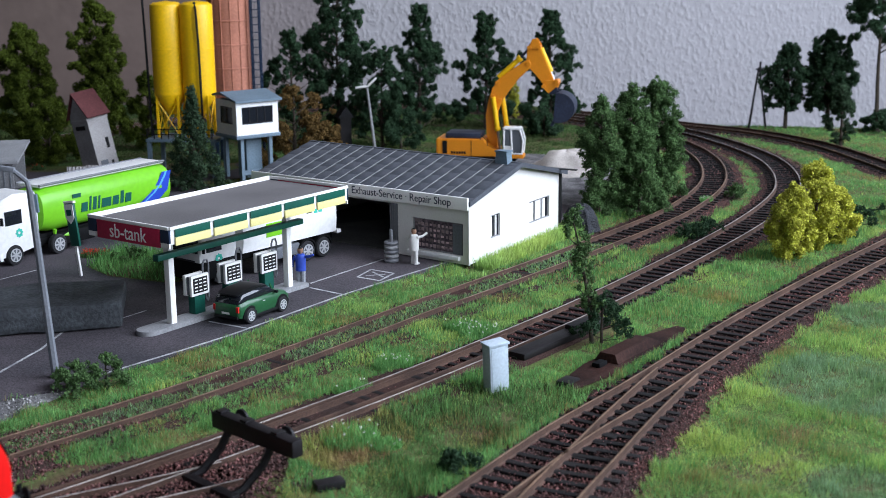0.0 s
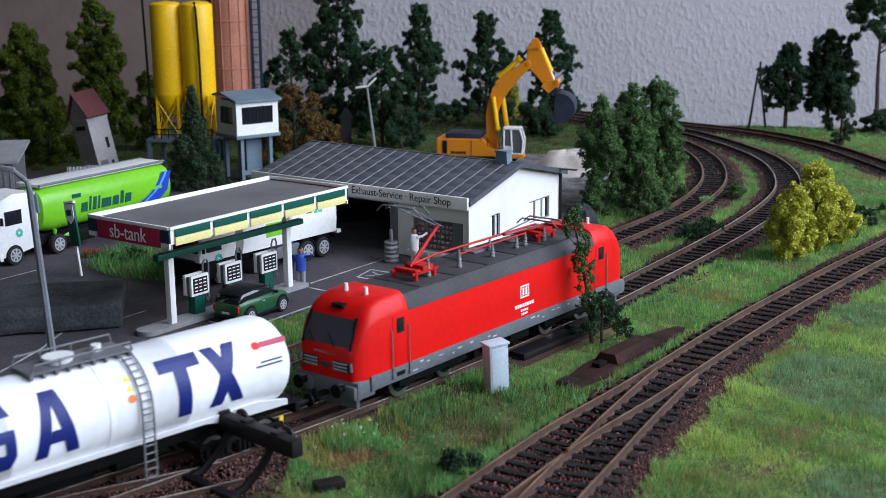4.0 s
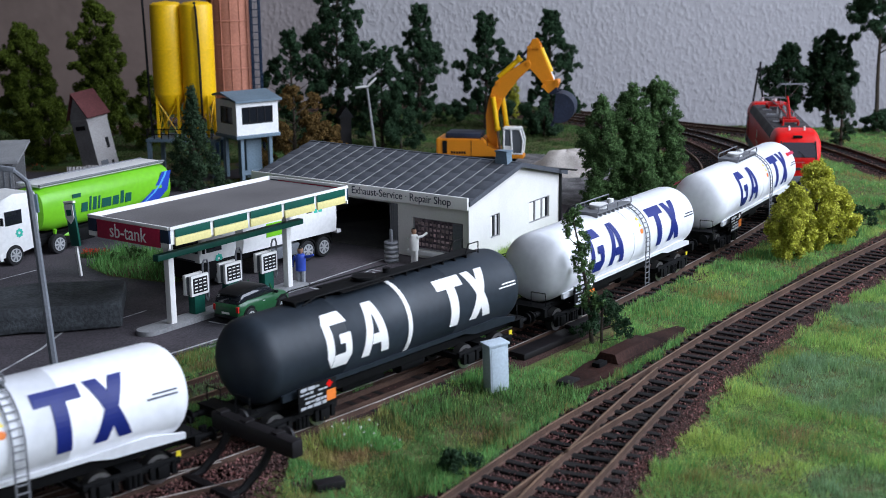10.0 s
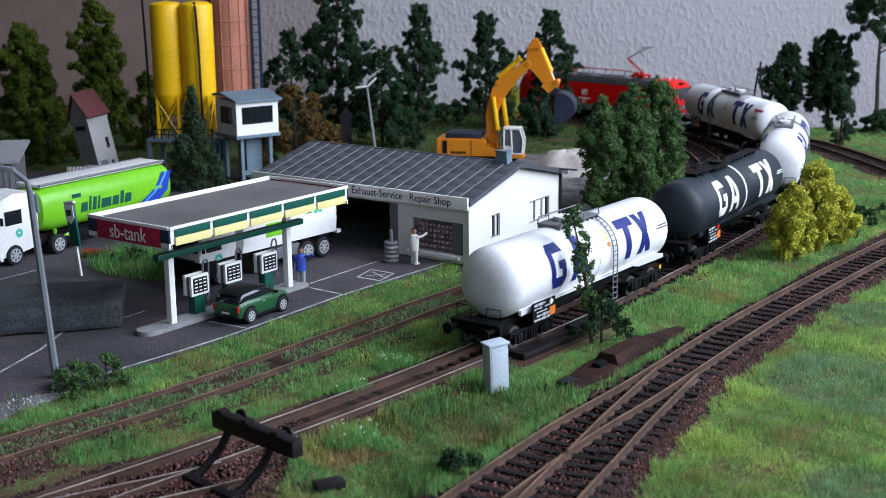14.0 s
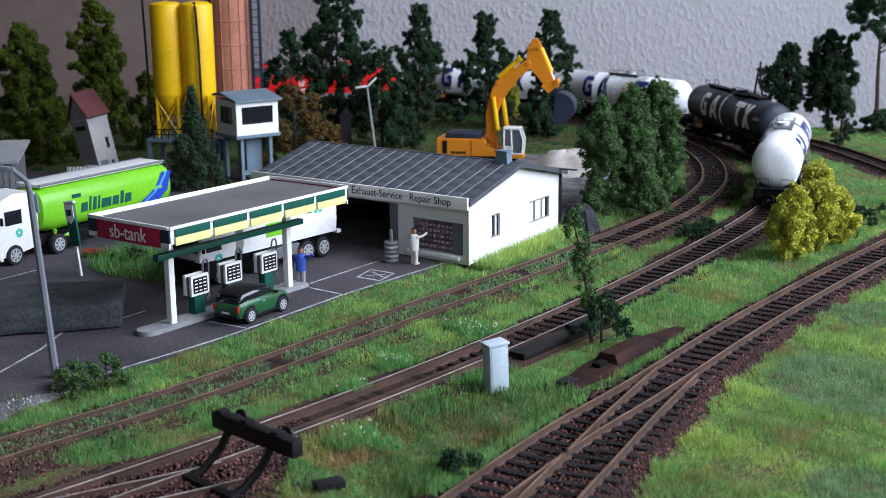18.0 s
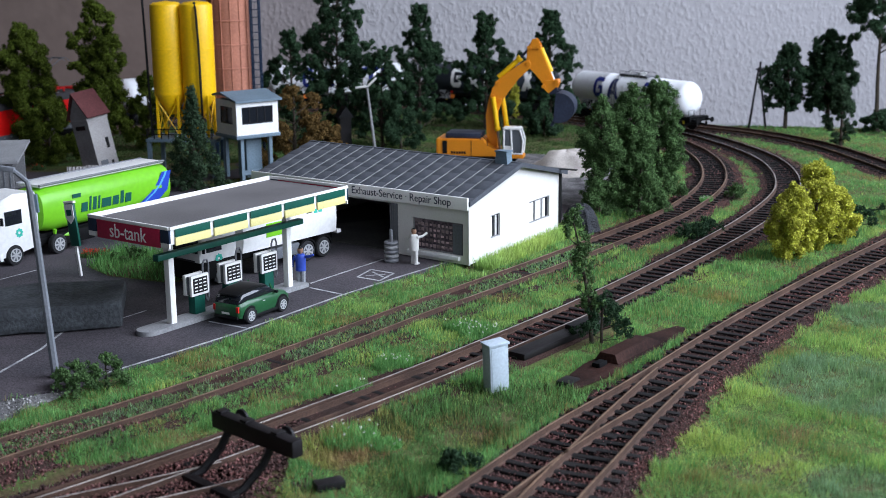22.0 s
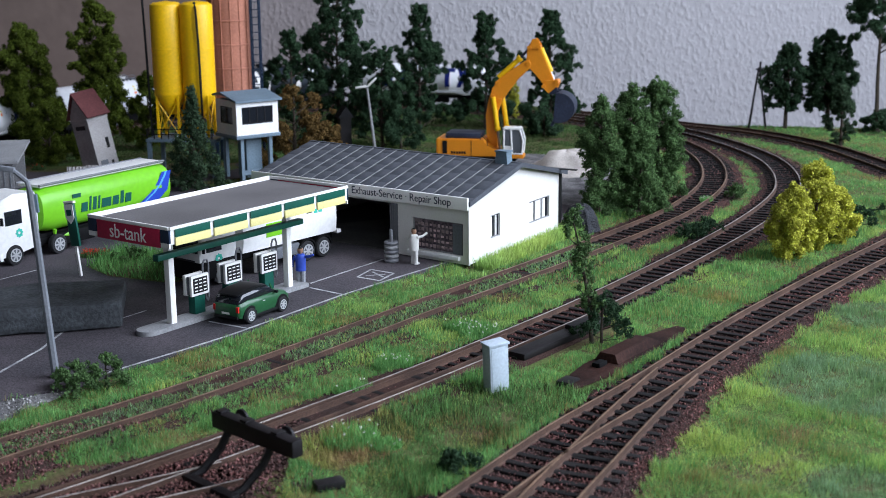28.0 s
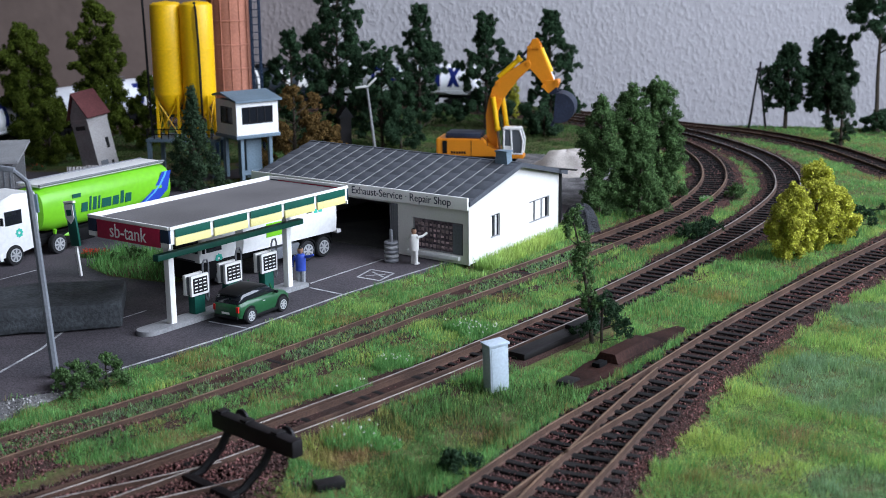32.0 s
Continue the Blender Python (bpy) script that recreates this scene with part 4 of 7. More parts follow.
LOCO = locomotive()
WAGON_1 = tank_wagon(red_badge=True)
WAGON_2 = tank_wagon()
WAGON_3 = tank_wagon(dark=True)
WAGON_4 = copy_thing(WAGON_2, pose(0, 0, 0))
# things of the train, how far behind the engine, half the distance of their bogies
TRAIN = [(LOCO, -0.62, 5.0), (WAGON_1, 17.9, 4.95), (WAGON_2, 34.1, 4.95), (WAGON_3, 50.3, 4.95), (WAGON_4, 66.7, 4.95)]


# ---- repair shop; local x runs along its front, y into it; the kit stands a little out of square ----
SHOP_AT, SHOP_RZ, SHOP_L, SHOP_D, EAVE, RIDGE = (1.31, 65.28), -36.6, 14.7, 10.3, 3.3, 4.45


def shear(bm):
    for v in bm.verts:
        v.co.x -= 0.08 * v.co.y
    return bm


def wall_with_openings(x0, x1, z0, z1, holes, y0, y1):
    """A wall slab in the xz plane, cut by rectangular openings (x0, x1, z0, z1)."""
    bm = BM()
    xs = sorted({x0, x1, *[h[0] for h in holes], *[h[1] for h in holes]})
    for a, b in zip(xs, xs[1:]):
        cuts = sorted([(h[2], h[3]) for h in holes if h[0] <= a + 1e-6 and h[1] >= b - 1e-6])
        z = z0
        for c0, c1 in cuts + [(z1, z1)]:
            if c0 > z + 1e-6:
                box(bm, ((a + b) / 2, (y0 + y1) / 2, (z + c0) / 2), (b - a, y1 - y0, c0 - z))
            z = c1
    bmesh.ops.remove_doubles(bm, verts=bm.verts, dist=0.001)
    return bm


def turn_wall(bm, x):
    """Turn a wall made along x to run along y at the given x."""
    for v in bm.verts:
        v.co = Vector((x + v.co.y, v.co.x, v.co.z))
    return bm


def window_unit(parent, name, c, w, h, along, glass, mullions=1, depth=0.1, frame_m=None, lab="white window frame"):
    """A framed window: centre c, along 'x' or 'y'."""
    fm = frame_m or M_WHITE
    bm = BM()
    t = 0.07

    def put(b, du, dz, su, sz, d):
        box(b, (c[0] + (du if along == "x" else 0), c[1] + (du if along == "y" else 0), c[2] + dz), (su, d, sz) if along == "x" else (d, su, sz))

    put(bm, 0, h / 2 - t / 2, w, t, depth), put(bm, 0, -h / 2 + t / 2, w, t, depth)
    put(bm, -w / 2 + t / 2, 0, t, h - 2 * t, depth), put(bm, w / 2 - t / 2, 0, t, h - 2 * t, depth)
    for k in range(mullions):
        put(bm, -w / 2 + (k + 1) * w / (mullions + 1), 0, t, h - 2 * t, depth)
    win = part(name, shear(bm) if parent is SHOP else bm, fm, parent, lab)
    n = mullions + 1
    for k in range(n):
        bm = BM()
        put(bm, -w / 2 + (k + 0.5) * w / n, 0, w / n - t, h - 2 * t, depth * 0.3)
        part("pane", shear(bm) if parent is SHOP else bm, glass, win)
    return win


SHOP = thing("repair_shop", "white rendered repair shop with grey tiled roof", "garage", *SHOP_AT, -0.15, SHOP_RZ)
DOOR = (-10.4, -4.6, 0.0, 2.75)
SHOPWIN = (-3.65, -0.35, 0.42, 2.15)
part("front_wall", shear(wall_with_openings(-SHOP_L, 0, 0, EAVE, [DOOR, SHOPWIN], 0, 0.3)), M_RENDER, SHOP, "pale grey front wall")
part("side_wall", shear(turn_wall(wall_with_openings(0.3, SHOP_D, 0, EAVE, [(2.3, 3.3, 0.95, 2.2), (6.6, 9.0, 0.95, 2.2)], -0.3, 0.0), 0)), M_RENDER, SHOP, "bright white rendered side wall")
gable = BM()
prism(gable, [(-0.3, 0, EAVE), (-0.3, SHOP_D, EAVE), (-0.3, SHOP_D / 2, RIDGE)], (0.3, 0, 0))
part("gable", shear(gable), M_RENDER, SHOP, "white gable wall")
gable = BM()
prism(gable, [(-SHOP_L, 0, EAVE), (-SHOP_L, SHOP_D, EAVE), (-SHOP_L, SHOP_D / 2, RIDGE)], (0.3, 0, 0))
part("gable", shear(gable), M_RENDER, SHOP)
part("rear_wall", shear(box(BM(), (-SHOP_L / 2, SHOP_D - 0.15, EAVE / 2), (SHOP_L - 0.02, 0.3, EAVE))), M_RENDER, SHOP)
part("end_wall", shear(box(BM(), (-SHOP_L + 0.15, SHOP_D / 2, EAVE / 2), (0.3, SHOP_D - 0.62, EAVE))), M_RENDER, SHOP)
# Inner surfaces take a dark colour that makes the workshop look dim.
part("partition", shear(box(BM(), (-4.3, SHOP_D / 2, EAVE / 2), (0.2, SHOP_D - 0.7, EAVE - 0.05))), M_INTERIOR, SHOP, "inner wall of the workshop, dimness put into its colour")
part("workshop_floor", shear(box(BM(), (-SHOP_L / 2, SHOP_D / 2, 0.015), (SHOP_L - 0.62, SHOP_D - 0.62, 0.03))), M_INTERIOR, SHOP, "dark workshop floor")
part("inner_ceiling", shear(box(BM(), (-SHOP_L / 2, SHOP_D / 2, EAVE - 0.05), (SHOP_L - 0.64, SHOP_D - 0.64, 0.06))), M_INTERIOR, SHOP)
# rolled door at the side of the opening
bm = BM()
for k in range(4):
    box(bm, (-4.75 - k * 0.16, 0.15 + 0.02 * k, 1.37), (0.12, 0.1, 2.74), bev=0.02)
part("folding_door", shear(bm), M_LADDER, SHOP, "folded grey metal door leaves")
win = window_unit(SHOP, "shop_window", (-2.0, 0.18, 1.29), 3.3, 1.73, "x", M_WINDOWPRINT, 0, 0.1, M_CONCRETE, "grey shop window frame")
bm = BM()
rng = random.Random(11)
for r in range(5):
    for k in range(9):
        box(bm, (-3.3 + k * 0.26 + rng.uniform(-0.03, 0.03), 0.16, 0.7 + r * 0.28), (rng.uniform(0.12, 0.22), 0.02, rng.uniform(0.1, 0.2)))
part("display_print", shear(bm), mat("shelf_goods", (0.42, 0.3, 0.3), 0.6, var=0.3, island=0.6, bump=0), win, "pale goods printed on the display")
part("display_door", shear(box(BM(), (-0.75, 0.12, 1.25), (0.62, 0.05, 1.6), bev=0.02)), M_GREYSILL, win, "grey glazed shop door")
part("sill", shear(box(BM(), (-2.2, -0.08, 0.3), (3.4, 0.3, 0.22), bev=0.03)), M_WHITE, SHOP, "white window sill")
part("downpipe", shear(box(BM(), (0.08, SHOP_D - 0.06, EAVE / 2 + 0.1), (0.14, 0.16, EAVE + 0.2), bev=0.02)), M_CARBLACK, SHOP, "black corner downpipe")
part("corner_post", shear(box(BM(), (0.03, -0.02, EAVE / 2), (0.12, 0.12, EAVE), bev=0.02)), M_RENDER, SHOP)
window_unit(SHOP, "side_window", (-0.12, 2.8, 1.57), 1.0, 1.25, "y", M_GLASS, 1, 0.1, M_CONCRETE, "grey framed side window")
window_unit(SHOP, "side_window", (-0.12, 7.8, 1.57), 2.4, 1.25, "y", M_GLASS, 2, 0.1, M_CONCRETE, "grey framed side window")
for y, w in ((2.46, 0.2), (2.98, 0.12), (6.95, 0.5), (7.75, 0.62), (8.45, 0.3)):
    part("curtain", shear(box(BM(), (-0.085, y, 1.57), (0.03, w, 1.06))), M_SIGNWHITE, SHOP, "white curtain in the side window")
# roof: boards under staggered slates
slope = math.hypot(SHOP_D / 2 + 0.35, (RIDGE - EAVE) * (SHOP_D / 2 + 0.35) / (SHOP_D / 2))
ang = math.degrees(math.atan2(RIDGE - EAVE, SHOP_D / 2))
ROOF_Z = 0.3
for sgn, lab in ((1, "front roof slope"), (-1, "rear roof slope")):
    bm = BM()
    y0, y1 = (-0.35, SHOP_D / 2) if sgn > 0 else (SHOP_D + 0.35, SHOP_D / 2)
    zr = RIDGE + ROOF_Z * 0.5
    ze = zr - (RIDGE - EAVE) / (SHOP_D / 2) * (SHOP_D / 2 + 0.35)
    prism(bm, [(-SHOP_L - 0.35, y0, ze), (-SHOP_L - 0.35, y1, zr), (-SHOP_L - 0.35, y1, zr - 0.16), (-SHOP_L - 0.35, y0, ze - 0.16)], (SHOP_L + 0.6, 0, 0))
    slab = part("roof_slope", shear(bm), M_CONCRETE if sgn > 0 else M_SLATE, SHOP, lab + " boarding with pale seams")
    if sgn > 0:
        nx, ny = 18, 5
        tw, th = (SHOP_L + 0.6) / nx, slope / ny
        whole = mesh_of("slate", box(BM(), (0, 0, 0.02), (tw - 0.055, th - 0.016, 0.035), bev=0.006), M_SLATE)
        half = mesh_of("slate", box(BM(), (0, 0, 0.02), (tw - 0.055, th / 2 - 0.016, 0.035), bev=0.006), M_SLATE)
        for i in range(nx):
            u = -SHOP_L - 0.35 + tw * (i + 0.5)
            for j in range(ny + i % 2):
                short = i % 2 and j in (0, ny)
                v = th * (j + 0.5) if i % 2 == 0 else (th * 0.25 if j == 0 else slope - th * 0.25 if j == ny else th * j)
                yy, zz = y0 + v * math.cos(radians(ang)), ze + v * math.sin(radians(ang))
                t = new("slate", half if short else whole)
                t.parent = slab
                t.matrix_basis = pose((u - 0.08 * yy) * U, yy * U, (zz + 0.004) * U, ang, 0, 0)
for i in range(1, 18):
    u = -SHOP_L - 0.35 + (SHOP_L + 0.6) / 18 * i
    zr = RIDGE + ROOF_Z * 0.5 + 0.04
    ze = zr - (RIDGE - EAVE) / (SHOP_D / 2) * (SHOP_D / 2 + 0.35)
    bm = BM()
    prism(bm, [(u - 0.025, -0.34, ze), (u - 0.025, SHOP_D / 2 - 0.1, zr - 0.02), (u - 0.025, SHOP_D / 2 - 0.1, zr + 0.005), (u - 0.025, -0.34, ze + 0.025)], (0.05, 0, 0))
    part("roof_seam", shear(bm), M_SEAM, SHOP, "thin pale roof seam", smooth=0)
part("ridge_cap", shear(box(BM(), (-SHOP_L / 2 - 0.05, SHOP_D / 2, RIDGE + ROOF_Z * 0.5 + 0.03), (SHOP_L + 0.6, 0.24, 0.06), bev=0.02)), M_SLATE, SHOP)
for y0, y1 in ((-0.35, SHOP_D / 2), (SHOP_D + 0.35, SHOP_D / 2)):
    bm = BM()
    zr = RIDGE + ROOF_Z * 0.5 + 0.06
    ze = zr - (RIDGE - EAVE) / (SHOP_D / 2) * (SHOP_D / 2 + 0.35)
    prism(bm, [(0.26, y0, ze), (0.26, y1, zr), (0.26, y1, zr - 0.26), (0.26, y0, ze - 0.26)], (0.1, 0, 0))
    part("verge_board", shear(bm), M_SLATE, SHOP, "dark grey verge board")
fas = part("sign_fascia", shear(box(BM(), (-SHOP_L / 2 - 0.02, -0.42, EAVE + 0.0), (SHOP_L + 0.56, 0.14, 0.66), bev=0.03)), M_SIGNWHITE, SHOP, "white fascia board with lettering")
words("lettering", "Car Service · Oil Service · Exhaust-Service · Repair Shop", 0.57, M_INK, fas, Matrix.Translation((-7.05, -0.5, EAVE + 0.0)) @ Euler((radians(90), 0, 0)).to_matrix().to_4x4(), 0.008, squeeze=0.97, label="dark blue grey lettering")
part("roof_plank", shear(box(BM(), (0.6, SHOP_D - 0.6, EAVE + 0.35), (1.6, 0.22, 0.07), rz=8)), M_GREYROOF, SHOP, "dark plank under the verge")
vent = thing("roof_vent", "grey box vent on the roof ridge", "vent", 3.35, 69.95, 4.3, SHOP_RZ)
part("vent_box", prism(BM(), [(-0.42, -0.25, 0), (0.42, -0.25, 0), (0.34, -0.25, 0.75), (-0.34, -0.25, 0.75)], (0, 0.5, 0)), M_BLUEGREY, vent, "tapered grey box")
part("vent_cap", box(BM(), (0, 0, 0.78), (0.8, 0.6, 0.08), bev=0.02), M_BLUEGREY, vent)

# tyre stacks beside the door
ty = thing("tyre_stack", "stack of grey tyres beside the workshop door", "tyres", -2.7, 66.2, -0.15)
for k in range(5):
    bm = BM()
    rings = []
    for i in range(16):
        a = 2 * math.pi * i / 16
        rings.append([(math.cos(a) * (0.28 + 0.12 * math.cos(b)), math.sin(a) * (0.28 + 0.12 * math.cos(b)), 0.12 + k * 0.23 + 0.11 * math.sin(b)) for b in np.arange(0, 6.2, 6.283 / 8)])
    loft(bm, rings, closed=True)
    part("tyre", bm, M_CONCRETE if k % 2 else M_LADDER, ty)
part("tyre_post", cyl(BM(), (0, 0, 0), (0, 0, 1.75), 0.12, 0.08), M_LADDER, ty)

# ---- filling station canopy; local x runs along its axis ----
CAN = thing("station_canopy", "flat white filling station canopy on two posts", "canopy", -9.86, 57.75, -0.15, 54.2)
CL, CW, CT = 11.3, 5.05, 5.05
part("roof_deck", box(BM(), (0, 0, CT - 0.22), (CL - 0.16, CW - 0.16, 0.12)), M_CANROOF, CAN, "grey felt roof deck")
part("soffit", box(BM(), (0, 0, CT - 0.66), (CL - 0.3, CW - 0.3, 0.06)), M_SIGNWHITE, CAN, "white soffit")
for y in (-CW / 2, CW / 2):
    part("roof_rim", box(BM(), (0, y, CT - 0.05), (CL, 0.1, 0.14), bev=0.02), M_SIGNWHITE, CAN, "white roof rim")
for x in (-CL / 2, CL / 2):
    part("roof_rim", box(BM(), (x, 0, CT - 0.05), (0.1, CW - 0.12, 0.14), bev=0.02), M_SIGNWHITE, CAN, "white roof rim")
for y in (-1, 1):
    yy = y * (CW / 2)
    fasc = part("long_fascia", box(BM(), (0, yy - y * 0.06, CT - 0.42), (CL - 0.1, 0.08, 0.62)), M_SIGNWHITE, CAN, "white long fascia")
    n = 5
    w = (CL - 0.3) / n
    for k in range(n):
        x = -CL / 2 + 0.15 + (k + 0.5) * w
        part("teal_panel", box(BM(), (x, yy + y * 0.02, CT - 0.26), (w - 0.22, 0.06, 0.34), bev=0.01), M_GREEN, fasc, "dark teal fascia panel")
        part("yellow_panel", box(BM(), (x, yy + y * 0.03, CT - 0.62), (w - 0.2, 0.08, 0.34), bev=0.01), M_PALEYEL, fasc, "pale yellow fascia panel")
for x in (-1, 1):
    xx = x * CL / 2
    board = part("end_sign", box(BM(), (xx, 0, CT - 0.52), (0.1, CW - 1.2, 0.78), bev=0.015), M_MAGENTA, CAN, "crimson end sign")
    for y in (-1, 1):
        part("corner_panel", box(BM(), (xx, y * (CW / 2 - 0.28), CT - 0.4), (0.09, 0.52, 0.55), bev=0.01), M_NAVY, CAN, "navy corner panel")
        part("corner_strip", box(BM(), (xx, y * (CW / 2 - 0.28), CT - 0.78), (0.08, 0.5, 0.2)), M_SIGNWHITE, CAN)
    if x < 0:
        words("lettering", "sb-tank", 0.86, M_SIGNWHITE, board, Matrix.Translation((xx - 0.06, 0, CT - 0.53)) @ Euler((radians(90), 0, radians(-90))).to_matrix().to_4x4(), 0.008, squeeze=0.9, label="white lettering")
for x in (-3.75, 3.75):
    part("post", box(BM(), (x, -0.25, 2.15), (0.32, 0.32, 4.3), bev=0.04), M_SIGNWHITE, CAN, "white square post")
part("cross_beam", box(BM(), (-0.2, -0.6, 3.35), (9.2, 0.34, 0.26), bev=0.03), M_GREEN, CAN, "dark green beam along the posts")
for x in (-3.75, 3.75):
    part("bracket", box(BM(), (x, -0.1, 4.1), (0.34, 3.4, 0.26), bev=0.02), M_GREYROOF, CAN, "grey cross bracket")
isl = thing("pump_island", "rounded concrete pump island", "kerb", -9.86, 57.75, -0.15, 54.2)
bm = BM()
pts = [(4.8, -0.62), (4.8, 0.42)] + [(-5.0 + 0.5 * math.cos(a), -0.1 + 0.52 * math.sin(a)) for a in np.linspace(1.57, 4.71, 8)]
prism(bm, [(x, y, 0) for x, y in pts], (0, 0, 0.2))
part("island_slab", bm, M_CONCRETE, isl, "grey concrete slab")


def fuel_pump(x, y):
    pump = thing("fuel_pump", "white and green fuel pump with black display", "fuel pump", x, y, 0.05, 54.2, group="fuel pumps on the island")
    part("pump_base", box(BM(), (0, 0, 0.45), (0.62, 0.42, 0.9), bev=0.03), M_GREEN, pump, "dark green pump base")
    head = part("pump_head", box(BM(), (0, -0.2, 1.32), (1.08, 0.16, 0.95), bev=0.05), M_SIGNWHITE, pump, "white pump head")
    part("pump_head", box(BM(), (0, 0.2, 1.32), (1.08, 0.16, 0.95), bev=0.05), M_SIGNWHITE, pump, "white pump head")
    part("pump_core", box(BM(), (0, 0, 1.3), (0.9, 0.3, 0.8)), M_GREYSILL, pump, "grey core")
    for y0 in (-1, 1):
        bm = box(BM(), (0, y0 * 0.28, 1.32), (0.86, 0.03, 0.7), bev=0.01)
        dis = part("display", bm, M_CARBLACK, head, "black display")
        bm = BM()
        for r in range(4):
            for k in range(3):
                box(bm, (-0.26 + k * 0.26, y0 * 0.3, 1.08 + r * 0.16), (0.17, 0.012, 0.05))
        part("digit_bar", bm, M_SIGNWHITE, dis, "white digit bars")
    part("hose", tube(BM(), [(0.45, 0, 1.5), (0.45, 0, 2.1), (0.55, 0, 2.3), (0.72, 0, 2.3), (0.8, 0, 2.1), (0.78, 0, 1.2), (0.75, 0, 0.6), (0.68, 0, 0.4), (0.58, 0, 0.55), (0.55, 0, 1.0)], 0.045, 6), M_LADDER, pump, "grey hose loop")
    part("nozzle", box(BM(), (0.58, 0, 1.05), (0.1, 0.12, 0.4), bev=0.02), M_CARBLACK, pump)


for x, y in ((-11.05, 56.2), (-9.9, 58.4), (-8.48, 60.3)):
    fuel_pump(x, y)

# painted marks on the forecourt
stroke("edge_line", [(-14.2, 47.0), (-12.9, 48.7), (-10.75, 51.25), (-9.2, 53.2), (-4.9, 59.55), (-2.0, 63.3), (0.2, 66.0)], 0.14, -0.144, M_LINE, "worn white edge line on the asphalt")
stroke("bay_line", [(-6.55, 61.9), (-3.1, 66.9)], 0.13, -0.144, M_LINE, "worn white bay line")
stroke("bay_line", [(-6.5, 61.1), (-4.6, 59.6)], 0.13, -0.144, M_LINE, "worn white bay line")
stroke("bay_line", [(-10.4, 55.4), (-8.6, 54.3)], 0.13, -0.144, M_LINE, "worn white bay line")
stroke("bay_line", [(-17.6, 47.9), (-16.7, 51.6), (-16.5, 54.0)], 0.13, -0.144, M_LINE, "worn white curved line")
stroke("bay_line", [(-14.6, 55.8), (-13.6, 57.3)], 0.1, -0.144, M_LINE, "faint white line")
stroke("bay_line", [(-22.5, 63.0), (-19.5, 67.5)], 0.1, -0.144, M_LINE, "faint white line")
for a, b in (((-4.3, 63.1), (-3.7, 64.6)), ((-3.7, 64.6), (-2.5, 63.75)), ((-2.5, 63.75), (-3.15, 62.3)), ((-3.15, 62.3), (-4.3, 63.1)), ((-3.9, 63.3), (-2.9, 63.6)), ((-3.6, 64.1), (-3.0, 63.0))):
    stroke("symbol_line", [a, b], 0.13, -0.1435, M_LINE, "white painted bay symbol")


# ---- vehicles ----
def road_wheel(parent, x, y, r, w=0.22, rim=M_RIM):
    t = part("wheel", lathe(BM(), [(r * 0.6, -w / 2), (r * 0.92, -w / 2), (r, -w / 3), (r, w / 3), (r * 0.92, w / 2), (r * 0.6, w / 2)], 24, "y", (x, y, r)), M_TYRE, parent, "black tyre")
    s = 1 if y > 0 else -1
    hub = part("hub", lathe(BM(), [(0.02, -w * 0.53), (r * 0.6, -w * 0.51), (r * 0.6, w * 0.51), (0.02, w * 0.53)], 20, "y", (x, y, r)), M_GREYSILL, t, "dark grey hub")
    bm = BM()
    lathe(bm, [(r * 0.56, w * 0.5 * s), (r * 0.66, w * 0.5 * s), (r * 0.66, w * 0.57 * s), (r * 0.56, w * 0.57 * s)], 20, "y", (x, y, r))
    bmesh.ops.delete(bm, geom=[f for f in bm.faces if len(f.verts) > 4], context="FACES")
    lathe(bm, [(0.02, w * 0.5 * s), (r * 0.16, w * 0.5 * s), (r * 0.14, w * 0.6 * s), (0.02, w * 0.6 * s)], 12, "y", (x, y, r))
    for k in range(7):
        a = k * 2 * math.pi / 7
        box(bm, (x + math.cos(a) * r * 0.34, y + s * w * 0.54, r + math.sin(a) * r * 0.34), (r * 0.5, w * 0.08, r * 0.15), ry=-math.degrees(a))
    part("rim", bm, rim, t, "silver rim")
    return t


def body_loft(parent, name, sections, material, label=""):
    """sections: (x, half width, z low, z high, inset of the top)."""
    rings = []
    for x, w, z0, z1, ins in sections:
        h = [(x, w * 0.93, z0), (x, w, z0 + (z1 - z0) * 0.3), (x, w, z0 + (z1 - z0) * 0.7), (x, w - ins * 0.5, z1 - (z1 - z0) * 0.08), (x, w - ins, z1)]
        rings.append(h + [(a, -b, c) for a, b, c in reversed(h)])
    return part(name, loft(BM(), rings), material, parent, label, smooth=50)


car = thing("compact_car", "dark green compact hatchback with black roof", "car", -8.6, 56.4, -0.15, 58.5)
body = body_loft(car, "body", [(-2.1, 0.6, 0.62, 0.9, 0.1), (-2.06, 0.78, 0.46, 1.04, 0.1), (-1.9, 0.89, 0.36, 1.16, 0.12), (-1.4, 0.94, 0.33, 1.22, 0.13), (-0.4, 0.95, 0.33, 1.2, 0.13), (0.5, 0.95, 0.33, 1.18, 0.13), (1.1, 0.94, 0.33, 1.14, 0.17), (1.65, 0.9, 0.35, 1.06, 0.22), (1.98, 0.8, 0.42, 0.92, 0.2), (2.1, 0.62, 0.5, 0.78, 0.12)], M_CARGREEN, "glossy dark green body")
cabin = body_loft(car, "cabin", [(-2.0, 0.74, 1.0, 1.12, 0.05), (-1.86, 0.8, 1.0, 1.4, 0.09), (-1.6, 0.82, 1.0, 1.58, 0.13), (-0.4, 0.83, 1.0, 1.66, 0.14), (0.3, 0.81, 1.0, 1.6, 0.13), (0.75, 0.79, 1.0, 1.36, 0.09), (1.15, 0.75, 1.0, 1.1, 0.05)], M_GLASS, "dark window band")
